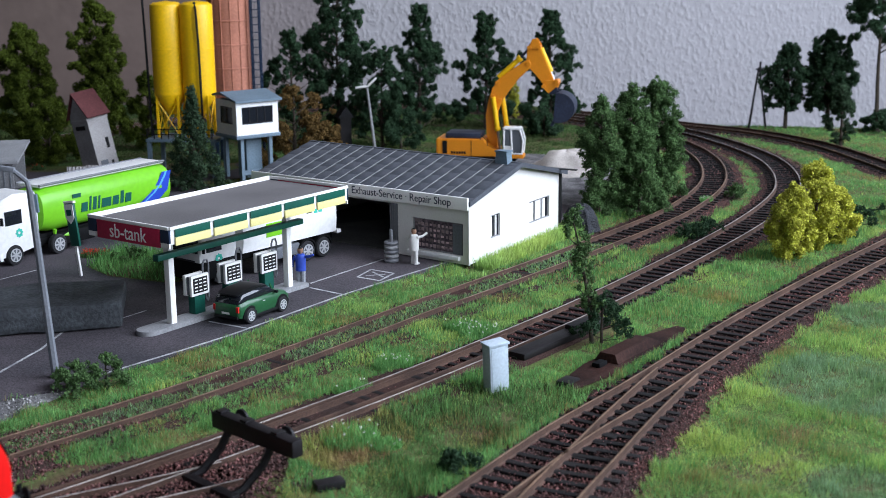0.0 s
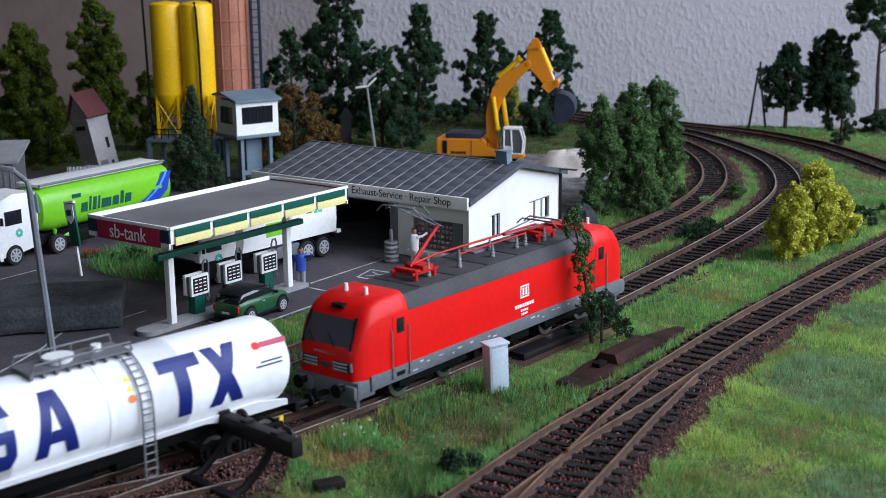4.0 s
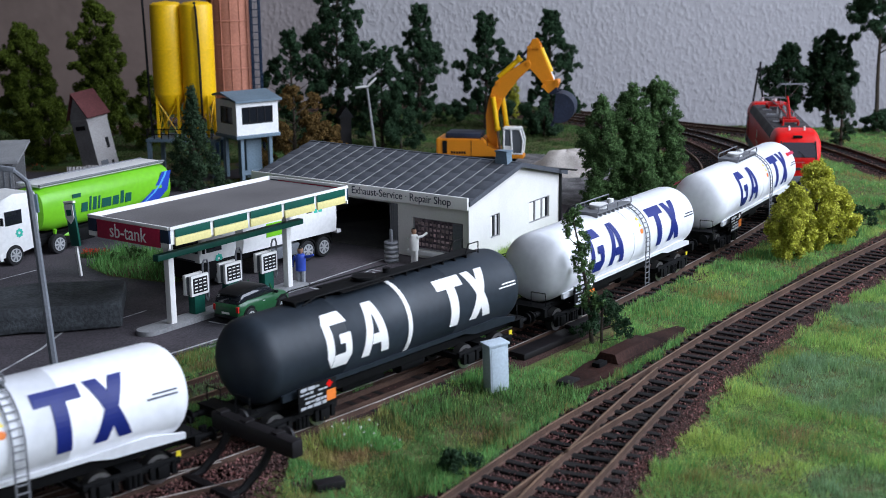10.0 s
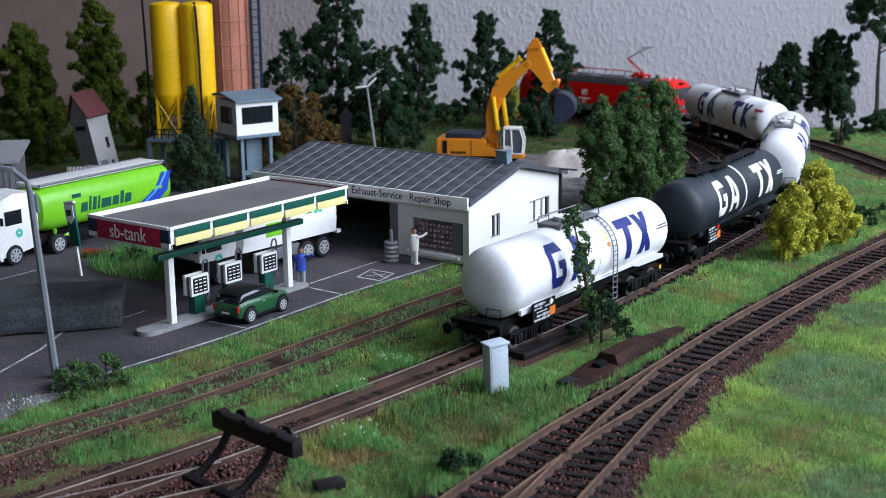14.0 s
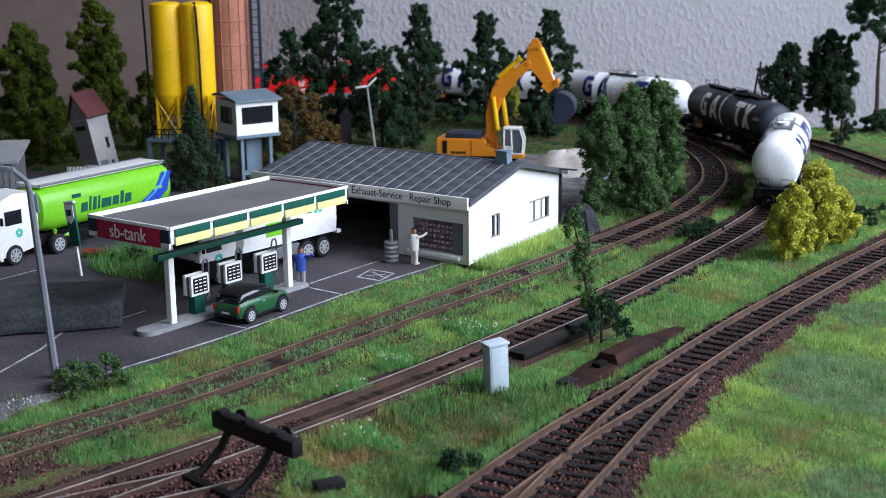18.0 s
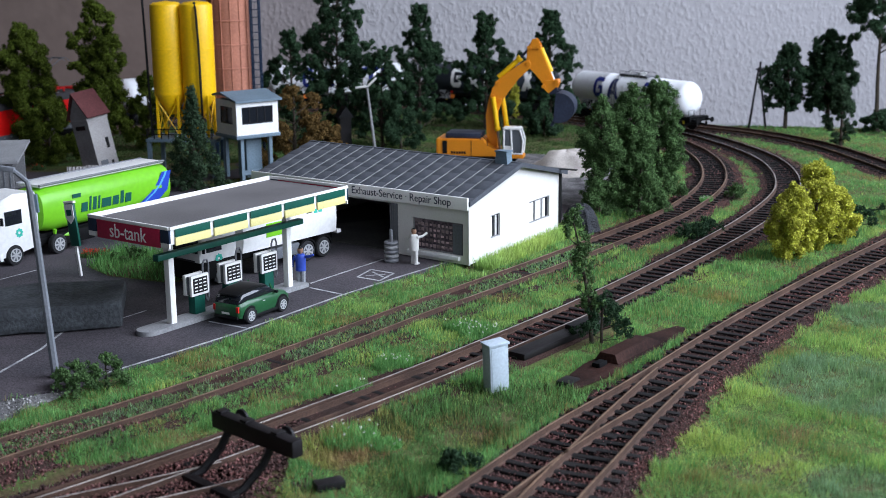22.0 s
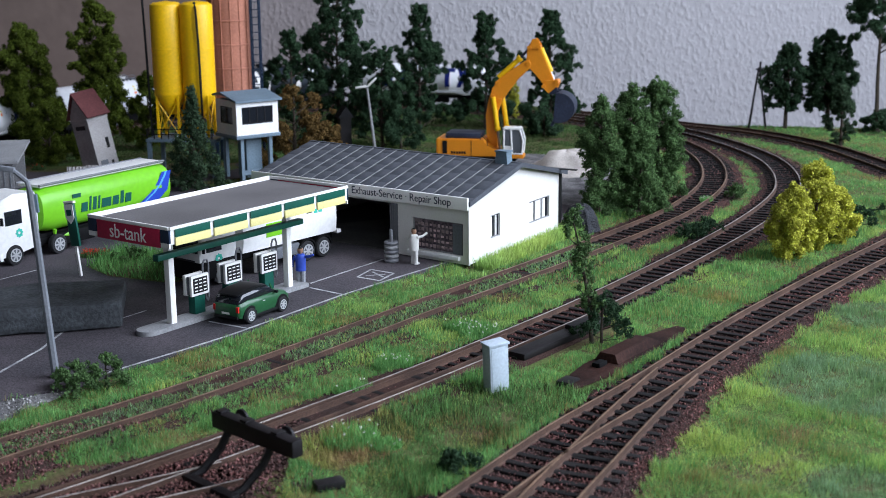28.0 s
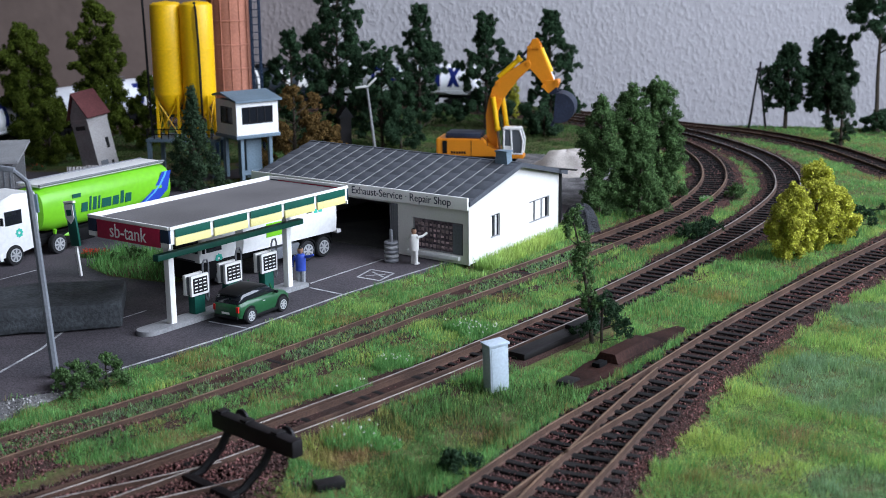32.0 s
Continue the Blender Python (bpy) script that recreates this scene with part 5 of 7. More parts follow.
body_loft(car, "roof", [(-1.9, 0.64, 1.5, 1.56, 0.1), (-1.6, 0.7, 1.52, 1.66, 0.14), (-0.9, 0.74, 1.56, 1.74, 0.2), (-0.2, 0.74, 1.58, 1.75, 0.2), (0.3, 0.7, 1.55, 1.68, 0.16), (0.5, 0.62, 1.5, 1.56, 0.1)], M_CARBLACK, "black domed roof panel")
for y in (-1, 1):
    for x, lean in ((-1.05, 0), (-0.1, 0), (0.72, 30)):
        part("pillar", box(BM(), (x, y * 0.735, 1.36), (0.09, 0.05, 0.62), ry=-lean), M_CARGREEN if x > 0.5 else M_CARBLACK, cabin, "window pillar")
    part("mirror", box(BM(), (0.75, y * 1.0, 1.22), (0.16, 0.18, 0.14), bev=0.03), M_CARBLACK, car, "black door mirror")
    part("tail_lamp", box(BM(), (-2.03, y * 0.74, 0.85), (0.12, 0.16, 0.3), bev=0.02), M_REDROOF, car, "red tail lamp")
    part("headlight", box(BM(), (1.88, y * 0.66, 0.82), (0.16, 0.22, 0.2), bev=0.04), M_PALEGLASS, car, "clear headlight")
    part("sill", box(BM(), (0, y * 0.91, 0.3), (2.1, 0.08, 0.14), bev=0.02), M_CARBLACK, car, "black sill")
    part("door_handle", box(BM(), (-0.2, y * 0.95, 0.95), (0.2, 0.03, 0.04)), M_RIM, car)
    for x in (-1.28, 1.28):
        road_wheel(car, x, y * 0.9, 0.4)
        q = BM()
        prism(q, [(x + 0.52 * math.cos(a), y * 0.86, 0.42 + 0.52 * math.sin(a)) for a in np.linspace(-0.2, 3.34, 12)], (0, y * 0.085, 0))
        part("wheel_arch", q, M_CARBLACK, car, "black wheel arch")
part("plate_bar", box(BM(), (-2.1, 0, 0.62), (0.02, 0.5, 0.11)), M_SIGNWHITE, car, "pale plate bar")
part("bumper", box(BM(), (-2.06, 0, 0.42), (0.12, 1.5, 0.16), bev=0.03), M_CARBLACK, car, "black rear bumper")
part("bumper", box(BM(), (2.04, 0, 0.42), (0.12, 1.5, 0.16), bev=0.03), M_CARBLACK, car, "black front bumper")
squash(car, 0.87, 0.87, 0.87)


def lorry_cab(parent, x0, w, length, h, face=M_WHITE, low_dark=False):
    """A cab whose front faces +x, standing at x0 with its back."""
    cab = body_loft(parent, "cab", [(x0, w, 0.75, h - 0.1, 0.12), (x0 + length * 0.55, w, 0.55, h, 0.14), (x0 + length * 0.9, w * 0.98, 0.5, h * 0.93, 0.14), (x0 + length, w * 0.94, 0.5, h * 0.62, 0.06)], face, "white rounded cab")
    bm = BM()
    prism(bm, [(x0 + length * 0.955, w * 0.82, h * 0.83), (x0 + length * 1.005, w * 0.86, h * 0.58), (x0 + length * 1.005, -w * 0.86, h * 0.58), (x0 + length * 0.955, -w * 0.82, h * 0.83)], (0.04, 0, 0.01))
    part("windscreen", bm, M_GLASS, cab, "dark windscreen")
    for y in (-1, 1):
        part("side_glass", box(BM(), (x0 + length * 0.62, y * w * 0.995, h * 0.68), (length * 0.42, 0.05, h * 0.2), bev=0.02), M_GLASS, cab, "dark side glass")
        bm = BM()
        for k in range(8):
            a = k * math.pi / 4
            box(bm, (x0 + length * 0.5 + 0.16 * math.cos(a), y * (w + 0.012), h * 0.45 + 0.16 * math.sin(a)), (0.14, 0.02, 0.14), ry=45 + math.degrees(a))
        part("round_emblem", bm, M_TEAL, cab, "green flower-shaped emblem")
        part("mirror", box(BM(), (x0 + length * 0.95, y * (w + 0.12), h * 0.66), (0.1, 0.16, 0.42), bev=0.03), M_CARBLACK, cab, "black mirror")
        part("headlight", box(BM(), (x0 + length * 0.99, y * w * 0.75, 0.85), (0.08, 0.36, 0.2), bev=0.03), M_PALEGLASS, cab, "headlight")
    part("bumper", box(BM(), (x0 + length * 0.96, 0, 0.55), (0.22, w * 1.9, 0.4), bev=0.05), M_BLACK if low_dark else face, cab, "cab bumper")
    part("grille", box(BM(), (x0 + length * 1.0, 0, 1.15), (0.05, w * 1.3, 0.45), bev=0.02), M_GREYROOF, cab, "dark grille")
    if low_dark:
        part("skirt", box(BM(), (x0 + length * 0.52, 0, 0.85), (length * 1.0, w * 2.04, 0.9), bev=0.06), M_BLACK, cab, "black lower cab skirt")
    return cab


# articulated lime green tanker parked behind the sign; front faces -x side of the plan
lim = thing("tanker_lorry", "white lorry with lime green tank trailer", "lorry", -20.1, 72.4, -0.15, 238.5)
lorry_cab(lim, 4.75, 1.25, 2.6, 3.75)
bm = BM()
rings = []
for x, ry_, z0, z1 in ((-5.6, 0.9, 1.6, 3.35), (-5.45, 1.2, 1.35, 3.6), (-4.6, 1.3, 1.2, 3.72), (3.6, 1.3, 1.2, 3.72), (4.3, 1.2, 1.35, 3.6), (4.45, 0.9, 1.6, 3.35)):
    zc, rz_ = (z0 + z1) / 2, (z1 - z0) / 2
    rings.append([(x, ry_ * math.copysign(abs(math.cos(a)) ** 0.7, math.cos(a)), zc + rz_ * math.copysign(abs(math.sin(a)) ** 0.7, math.sin(a))) for a in np.arange(0, 6.28, 6.2832 / 28)])
tankg = part("tank", loft(bm, rings), M_LIME, lim, "lime green tank", smooth=50)
for y in (-1, 1):
    q = BM()
    rim = [(-4.7, 3.3), (-4.5, 3.0), (-4.15, 2.6), (-3.65, 2.2), (-3.0, 1.85), (-2.5, 1.62)]
    prism(q, [(x, y * 1.275, z) for x, z in rim] + [(-4.2, y * 1.275, 1.62), (-5.1, y * 1.275, 2.2), (-5.45, y * 1.275, 3.3)], (0, y * 0.02, 0))
    part("stripe", q, M_ROYAL, tankg, "royal blue swoosh stripe", smooth=0)
    q = BM()
    prism(q, [(x - 0.26, y * 1.3, z) for x, z in rim] + [(x - 0.42, y * 1.3, z) for x, z in reversed(rim)], (0, y * 0.01, 0))
    part("stripe", q, M_SKYBLUE, tankg, "pale blue swoosh line", smooth=0)
    x = 1.75
    for w, h, z in ((0.46, 0.5, 2.28), (0.14, 0.78, 2.42), (0.26, 0.7, 2.38), (0.14, 0.7, 2.38), (0.72, 0.5, 2.28), (0.46, 0.5, 2.28), (0.26, 0.7, 2.38), (0.46, 0.5, 2.28)):
        q = BM()
        prism(q, [(x, y * 1.305, z - h / 2), (x - w, y * 1.305, z - h / 2), (x - w - h * 0.14, y * 1.305, z + h / 2), (x - h * 0.14, y * 1.305, z + h / 2)], (0, y * 0.015, 0))
        part("word_bar", q, M_GREEN, tankg, "dark green slanted word bar", smooth=0)
        x -= w + 0.13
    part("small_bar", box(BM(), (2.0, y * 1.312, 3.0), (0.6, 0.02, 0.22)), M_GREEN, tankg, "small green word bar")
    part("top_rail", tube(BM(), [(-5.3, y * 0.9, 3.85), (4.2, y * 0.9, 3.85)], 0.07), M_LADDER, lim, "grey top rail")
part("top_cover", box(BM(), (-0.6, 0, 3.78), (9.4, 1.7, 0.16), bev=0.03), M_WHITE, lim, "pale top walkway")
part("chassis", box(BM(), (-0.5, 0, 0.95), (9.5, 1.2, 0.4), bev=0.04), M_BLACK, lim, "black chassis")
part("chassis", box(BM(), (4.6, 0, 0.75), (4.6, 1.3, 0.35), bev=0.04), M_BLACK, lim)
part("side_locker", box(BM(), (2.0, 0, 0.75), (2.6, 2.3, 0.7), bev=0.05), M_BLACK, lim, "black side lockers")
for y in (-0.95, 0.95):
    part("outlet_pipe", tube(BM(), [(3.4, y, 1.35), (3.4, y, 0.95), (2.6, y * 1.15, 0.95)], 0.12, 8), M_LIME, lim, "lime green outlet pipe")
for y in (-1.08, 1.08):
    for x, rm in ((6.4, M_RIM), (3.4, M_RIM), (-2.3, M_RIM), (-3.6, M_RIM), (-4.8, M_RIM)):
        road_wheel(lim, x, y, 0.55, 0.36, rm)

# white tank lorry under the canopy
wt = thing("tanker_lorry", "white tank lorry standing behind the fuel pumps", "lorry", -9.35, 65.7, -0.15, 231.0)
lorry_cab(wt, 2.9, 1.2, 2.3, 3.0, M_WHITE, True)
boxt = body_loft(wt, "tank_body", [(-4.4, 1.1, 1.35, 3.2, 0.2), (-4.3, 1.22, 1.25, 3.35, 0.22), (2.4, 1.22, 1.25, 3.35, 0.22), (2.5, 1.1, 1.35, 3.2, 0.2)], M_WHITE, "white tank body")
for y in (-1, 1):
    part("lime_panel", box(BM(), (0.1, y * 1.225, 2.15), (1.5, 0.02, 0.7)), M_LIME, boxt, "lime green side panel")
    q = BM()
    for k in (-1, 1):
        box(q, (-2.9 + k * 0.17, y * 1.23, 2.65), (0.26, 0.02, 0.3))
    part("word_bar", q, M_TEAL, boxt, "teal word bar")
    for x in (-3.3, -2.1, 1.0, 3.9):
        road_wheel(wt, x, y * 1.02, 0.55, 0.36)
    for x in (-3.3, -2.1):
        q = BM()
        prism(q, [(x + 0.68 * math.cos(a), y * 0.85, 0.55 + 0.68 * math.sin(a)) for a in np.linspace(0.1, 3.04, 10)] + [(x + 0.6 * math.cos(a), y * 0.85, 0.55 + 0.6 * math.sin(a)) for a in np.linspace(3.04, 0.1, 10)], (0, y * 0.35, 0))
        part("mudguard", q, M_BLACK, wt, "black mudguard")
part("chassis", box(BM(), (-0.3, 0, 0.95), (8.6, 1.1, 0.4), bev=0.04), M_BLACK, wt, "black chassis")
part("rear_bumper", box(BM(), (-4.55, 0, 1.2), (0.3, 2.3, 0.2), bev=0.03), M_WHITE, wt, "white rear bumper")
part("pump_locker", box(BM(), (-0.6, 0, 0.8), (2.0, 2.2, 0.6), bev=0.05), M_GREYSILL, wt, "grey pump locker")


# ---- figures: plain model dolls ----
M_SKIN = mat("painted_beige_plastic", (0.36, 0.2, 0.13), 0.6, var=0.15)
M_TROUSER = mat("painted_grey_plastic", (0.3, 0.31, 0.33), 0.6, var=0.15)

def doll(name, label, x, y, rz, torso, legs, arms):
    bm = BM()
    for s in (-1, 1):
        tube(bm, [(0, s * 0.12, 0), (0.02, s * 0.13, 0.45), (0, s * 0.12, 0.9)], 0.1, 8, 0.13)
        box(bm, (0.06, s * 0.13, 0.04), (0.3, 0.13, 0.09), bev=0.02)
    lathe(bm, [(0.05, 0.72), (0.26, 0.75), (0.25, 1.1), (0.28, 1.4), (0.2, 1.55), (0.07, 1.6)], 14, "z")
    lathe(bm, [(0.03, 1.58), (0.09, 1.6), (0.14, 1.72), (0.13, 1.86), (0.03, 1.92)], 12, "z")
    for s, (e, h) in zip((-1, 1), arms):
        tube(bm, [(0, s * 0.27, 1.45), e, h], 0.08, 7, 0.06)
    ob = part(name, bm, torso, None, label)
    ob.data.materials.append(legs), ob.data.materials.append(M_SKIN), ob.data.materials.append(M_CARBLACK)
    for f in ob.data.polygons:
        z = f.center.z / U
        f.material_index = 1 if z < 0.72 else 3 if z > 1.8 else (2 if z > 1.6 and abs(f.center.y) < 0.2 * U else 0)
    ob.matrix_world = pose(x * U, y * U, -0.15 * U, 0, 0, rz)
    return tagged(ob, "", "figurine")


doll("figurine", "blue painted plastic figurine beside the canopy post", -6.95, 61.6, 250, M_DOLLBLUE, M_TROUSER, [((0.05, -0.42, 1.2), (0.05, -0.4, 0.9)), ((0.1, 0.5, 1.5), (0.1, 0.75, 1.6))])
doll("figurine", "white painted plastic figurine leaning at the shop window", -1.5, 65.72, 40, M_DOLLWHITE, M_DOLLWHITE, [((0.3, -0.35, 1.5), (0.55, -0.4, 1.65)), ((0.05, 0.42, 1.25), (-0.1, 0.45, 1.3))])

# ---- station yard objects ----
sign = thing("price_sign", "tilted dark green forecourt sign on a white post", "sign", -18.35, 63.9, -0.15, 150, ry=7)
part("post", box(BM(), (0, 0, 0.9), (0.12, 0.12, 1.8)), M_SIGNWHITE, sign, "thin white post")
bd = part("sign_board", box(BM(), (0, 0, 2.65), (0.6, 0.14, 2.2), bev=0.03), M_GREEN, sign, "dark green sign board")
part("sign_shield", prism(BM(), [(-0.29, 0.09, 3.7), (0.29, 0.09, 3.7), (0.29, 0.09, 3.0), (0, 0.09, 2.7), (-0.29, 0.09, 3.0)], (0, 0.03, 0)), M_SIGNWHITE, bd, "white shield emblem")
part("shield_bar", box(BM(), (0, 0.135, 3.28), (0.34, 0.02, 0.3)), M_GREEN, bd)
part("sign_cap", box(BM(), (0, 0, 3.8), (0.7, 0.18, 0.1)), M_SIGNWHITE, bd)

slab = thing("stone_slab", "dark grey rough stone slab lying on the asphalt", "slab", -17.8, 55.9, -0.15, 14)
bm = box(BM(), (0, 0, 0.58), (6.9, 4.7, 1.16), bev=0.28)
bmesh.ops.subdivide_edges(bm, edges=bm.edges, cuts=4, use_grid_fill=True)
for v in bm.verts:
    w = v.co * 0.55
    v.co += Vector((noise.noise(w), noise.noise(w + Vector((9, 0, 0))), 0.6 * noise.noise(w + Vector((0, 9, 0))))) * 0.22
    v.co += Vector((noise.noise(v.co * 3), noise.noise(v.co * 3 + Vector((5, 0, 0))), noise.noise(v.co * 3 + Vector((0, 5, 0))))) * 0.035
    v.co.z = max(v.co.z, 0)
part("slab_block", bm, M_SLABFOAM, slab, smooth=80)


def street_lamp(x, y, h, rz, lean, label, arm=1.4):
    ob = thing("street_lamp", label, "street lamp", x, y, -0.2, rz, ry=lean)
    part("post", tube(BM(), [(0, 0, 0), (0, 0, h - 0.6)], 0.17, 8, 0.13), M_LAMPGREY, ob, "grey round post")
    part("arm", tube(BM(), [(0, 0, h - 0.65), (-0.05, 0, h - 0.25), (-0.35, 0, h + 0.05), (-arm, 0, h + 0.28)], 0.11, 8, 0.09), M_LAMPGREY, ob, "bent arm")
    part("lamp_head", box(BM(), (-arm - 0.25, 0, h + 0.3), (0.8, 0.26, 0.2), ry=12, bev=0.05), M_LAMPGREY, ob, "slim lamp head")
    part("clamp", box(BM(), (0.1, 0.06, h - 1.1), (0.25, 0.15, 0.7), bev=0.02), M_BLUEGREY, ob, "small clamp box")


street_lamp(-15.03, 47.9, 8.0, 0, -3.2, "grey street lamp leaning beside the forecourt", 0.6)
tw = thing("street_lamp", "pale twin-head street lamp behind the shop", "street lamp", -5.3, 103.0, -0.3, 0, ry=-6)
part("post", tube(BM(), [(0, 0, 0), (0, 0, 5.4)], 0.12, 8, 0.08), M_CONCRETE, tw, "pale leaning post")
part("lamp_head", box(BM(), (-0.45, 0, 5.45), (0.9, 0.22, 0.16), ry=-2, bev=0.05), M_SIGNWHITE, tw, "white lamp head")
part("lamp_head", box(BM(), (0.42, 0, 5.72), (0.95, 0.22, 0.16), ry=-38, bev=0.05), M_SIGNWHITE, tw, "white lamp head")

cab = thing("relay_cabinet", "pale grey trackside relay cabinet", "cabinet", 1.95, 46.35, -0.35, 30, ry=-3, rx=2)
part("cabinet_body", box(BM(), (0, 0, 0.95), (0.8, 0.55, 1.9), bev=0.02), M_CABINET, cab, "pale blue grey body")
part("cabinet_lid", box(BM(), (0, 0, 1.93), (0.9, 0.65, 0.09), bev=0.02), M_CABINET, cab, "projecting lid")
part("cabinet_door", box(BM(), (0, -0.285, 0.95), (0.68, 0.02, 1.7), bev=0.005), M_CABINET, cab, "flat door")
part("plinth", box(BM(), (0, 0, 0.05), (0.86, 0.6, 0.1)), M_CONCRETE, cab)

# buffer stop at the end of the siding: two bent rails carry the beam, a strut behind
bs = thing("buffer_stop", "dark brown steel buffer stop", "buffer stop", -5.95, 37.75, -0.3, -44)
for x in (-1.15, 0.95):
    part("bent_rail", tube(BM(), [(x - 0.5, -1.35, 0.1), (x - 0.35, -0.85, 0.3), (x - 0.1, -0.3, 0.95), (x + 0.05, 0.0, 1.6)], 0.13, 6), M_BUFFER, bs, "dark bent rail")
part("beam", box(BM(), (0.2, 0, 1.75), (4.0, 0.42, 0.54), bev=0.06), M_BUFFER, bs, "heavy cross beam")
for x in (-1.15, 1.1):
    part("buffer_plate", lathe(BM(), [(0.05, 0.0), (0.2, 0.0), (0.2, 0.22), (0.33, 0.28), (0.33, 0.36), (0.05, 0.4)], 14, "y", (x, 0.2, 1.72)), M_BUFFER, bs, "round buffer plate")
for x in (-1.45, -0.2, 1.3):
    part("bolt_plate", box(BM(), (x, 0, 2.06), (0.3, 0.36, 0.08), bev=0.02), M_BUFFER, bs, "bolted strap")
part("tie", box(BM(), (-0.55, -1.3, 0.14), (2.6, 0.34, 0.24), bev=0.03), M_BUFFER, bs, "base tie")

# point machine covers beside the front track
pm = thing("point_machine", "rust brown point machine cover beside the turnout", "point machine", 7.3, 50.2, -0.36, 53.0)
bm = BM()
loft(bm, [[(-4.6, 0.35, 0.0), (-4.6, -0.35, 0.0), (-4.5, -0.3, 0.16), (-4.5, 0.3, 0.16)], [(-2.2, 0.7, 0.0), (-2.2, -0.7, 0.0), (-2.2, -0.62, 0.22), (-2.2, 0.62, 0.22)], [(2.6, 0.6, 0.0), (2.6, -0.7, 0.0), (2.6, -0.6, 0.22), (2.6, 0.5, 0.22)], [(5.0, 0.3, 0.0), (5.0, -0.3, 0.0), (5.0, -0.25, 0.1), (5.0, 0.25, 0.1)]])
part("base_plate", bm, M_RUSTBROWN, pm, "long tapered brown base")
bm = BM()
loft(bm, [[(-1.5, 0.55, 0.2), (-1.5, -0.55, 0.2), (-1.4, -0.34, 0.56), (-1.4, 0.34, 0.56)], [(2.2, 0.5, 0.2), (2.2, -0.55, 0.2), (1.5, -0.34, 0.56), (1.5, 0.3, 0.56)]])
part("cover", bm, M_RUSTBROWN, pm, "raised rust brown cover")
part("rod", box(BM(), (-2.0, 0.0, 0.3), (0.6, 0.35, 0.18), bev=0.03), M_BLACK, pm, "dark linkage block")
part("rod", box(BM(), (-4.2, 0.1, 0.14), (0.8, 0.6, 0.24), bev=0.05), M_BUFFER, pm, "dark end block")
pm2 = thing("trackside_cover", "dark cable cover beside the main track", "cover", 4.75, 52.1, -0.3, 51)
bm = box(BM(), (0.5, 0.1, 0.14), (6.6, 0.8, 0.28), bev=0.05)
part("cover", bm, M_BUFFER, pm2, "long dark cover")
part("cover_box", box(BM(), (2.2, 0.2, 0.32), (2.0, 0.5, 0.3), bev=0.08), M_BUFFER, pm2)
st = thing("scrap_box", "small black box lying in the grass", "box", -3.6, 37.5, -0.36, 25)
part("box_body", box(BM(), (0, 0, 0.14), (0.95, 0.5, 0.28), bev=0.05), M_BUFFER, st)

# ---- silos and their tower ----
sil = thing("concrete_works", "yellow cement silos with blue grey control cabin", "silo", -18.6, 94.2, -0.3, -8)
for x in (-1.05, 1.2):
    s = part("silo", lathe(BM(), [(0.3, 4.4), (1.18, 5.75), (1.2, 5.9), (1.2, 8.9), (1.215, 8.92), (1.215, 8.98), (1.2, 9.0), (1.2, 11.85), (1.16, 11.95), (0.9, 12.1), (0.05, 12.2)], 32, "z", (x, 0, 0)), M_YELLOW, sil, "yellow cement silo")
    for k in range(4):
        a = math.pi / 4 + k * math.pi / 2
        px, py = x + 1.12 * math.cos(a), 1.12 * math.sin(a)
        part("leg", box(BM(), (px, py, 4.35), (0.16, 0.16, 3.0)), M_YELLOW, sil, "yellow leg")
        b2 = a + math.pi / 2
        qx, qy = x + 1.12 * math.cos(b2), 1.12 * math.sin(b2)
        q = BM()
        tube(q, [(px, py, 3.0), (qx, qy, 5.4)], 0.05, 5), tube(q, [(px, py, 5.4), (qx, qy, 3.0)], 0.05, 5)
        part("cross_brace", q, M_YELLOW, sil, "yellow cross brace")
part("filler_pipe", tube(BM(), [(1.75, -1.3, 2.9), (1.7, -1.28, 9), (1.62, -1.3, 11.6), (1.4, -0.9, 12.1)], 0.09, 8), M_CARBLACK, sil, "black filler pipe")
part("filler_pipe", tube(BM(), [(-2.5, -0.4, 2.9), (-2.62, -0.4, 10), (-2.75, -0.4, 15)], 0.09, 8), M_CARBLACK, sil, "black filler pipe")
part("platform", box(BM(), (0.05, 0, 2.72), (5.3, 3.2, 0.24), bev=0.03), M_BLUEGREY, sil, "blue grey platform deck")
bm = BM()
for y in (-1.55,):
    for x in np.arange(-2.5, 2.7, 0.55):
        cyl(bm, (x, y, 2.8), (x, y, 3.55), 0.045, n=5)
    for z in (3.15, 3.5):
        tube(bm, [(-2.55, y, z), (2.6, y, z)], 0.04, 5)
part("platform_rail", bm, M_CARBLACK, sil, "dark platform railing")
for x in (-2.4, 2.5):
    for y in (-1.4, 1.4):
        part("stand_leg", box(BM(), (x, y, 1.35), (0.28, 0.28, 2.7)), M_BLUEGREY, sil, "blue grey stand leg")

squash(sil, 0.965, 0.965, 1.025)
hut = thing("control_cabin", "white control cabin on blue grey legs", "cabin", -13.7, 91.4, 0.1, 38)
part("cabin_wall", wall_with_openings(-1.75, 1.75, 3.2, 5.6, [(-1.3, 1.3, 3.95, 5.15)], -1.5, -1.38), M_WHITE, hut, "white front wall")
win = window_unit(hut, "cabin_window", (0, -1.44, 4.55), 2.6, 1.2, "x", M_GLASS, 3, 0.1, M_CARBLACK, "dark ribbon window")
lw = wall_with_openings(-1.38, 1.5, 3.2, 5.6, [(-0.9, 0.9, 3.95, 5.15)], 0, 0.12)
part("cabin_wall", turn_wall(lw, -1.75), M_RENDER, hut, "pale end wall")
window_unit(hut, "cabin_window", (-1.69, 0, 4.55), 1.8, 1.2, "y", M_GLASS, 1, 0.1, M_CARBLACK, "dark end window")
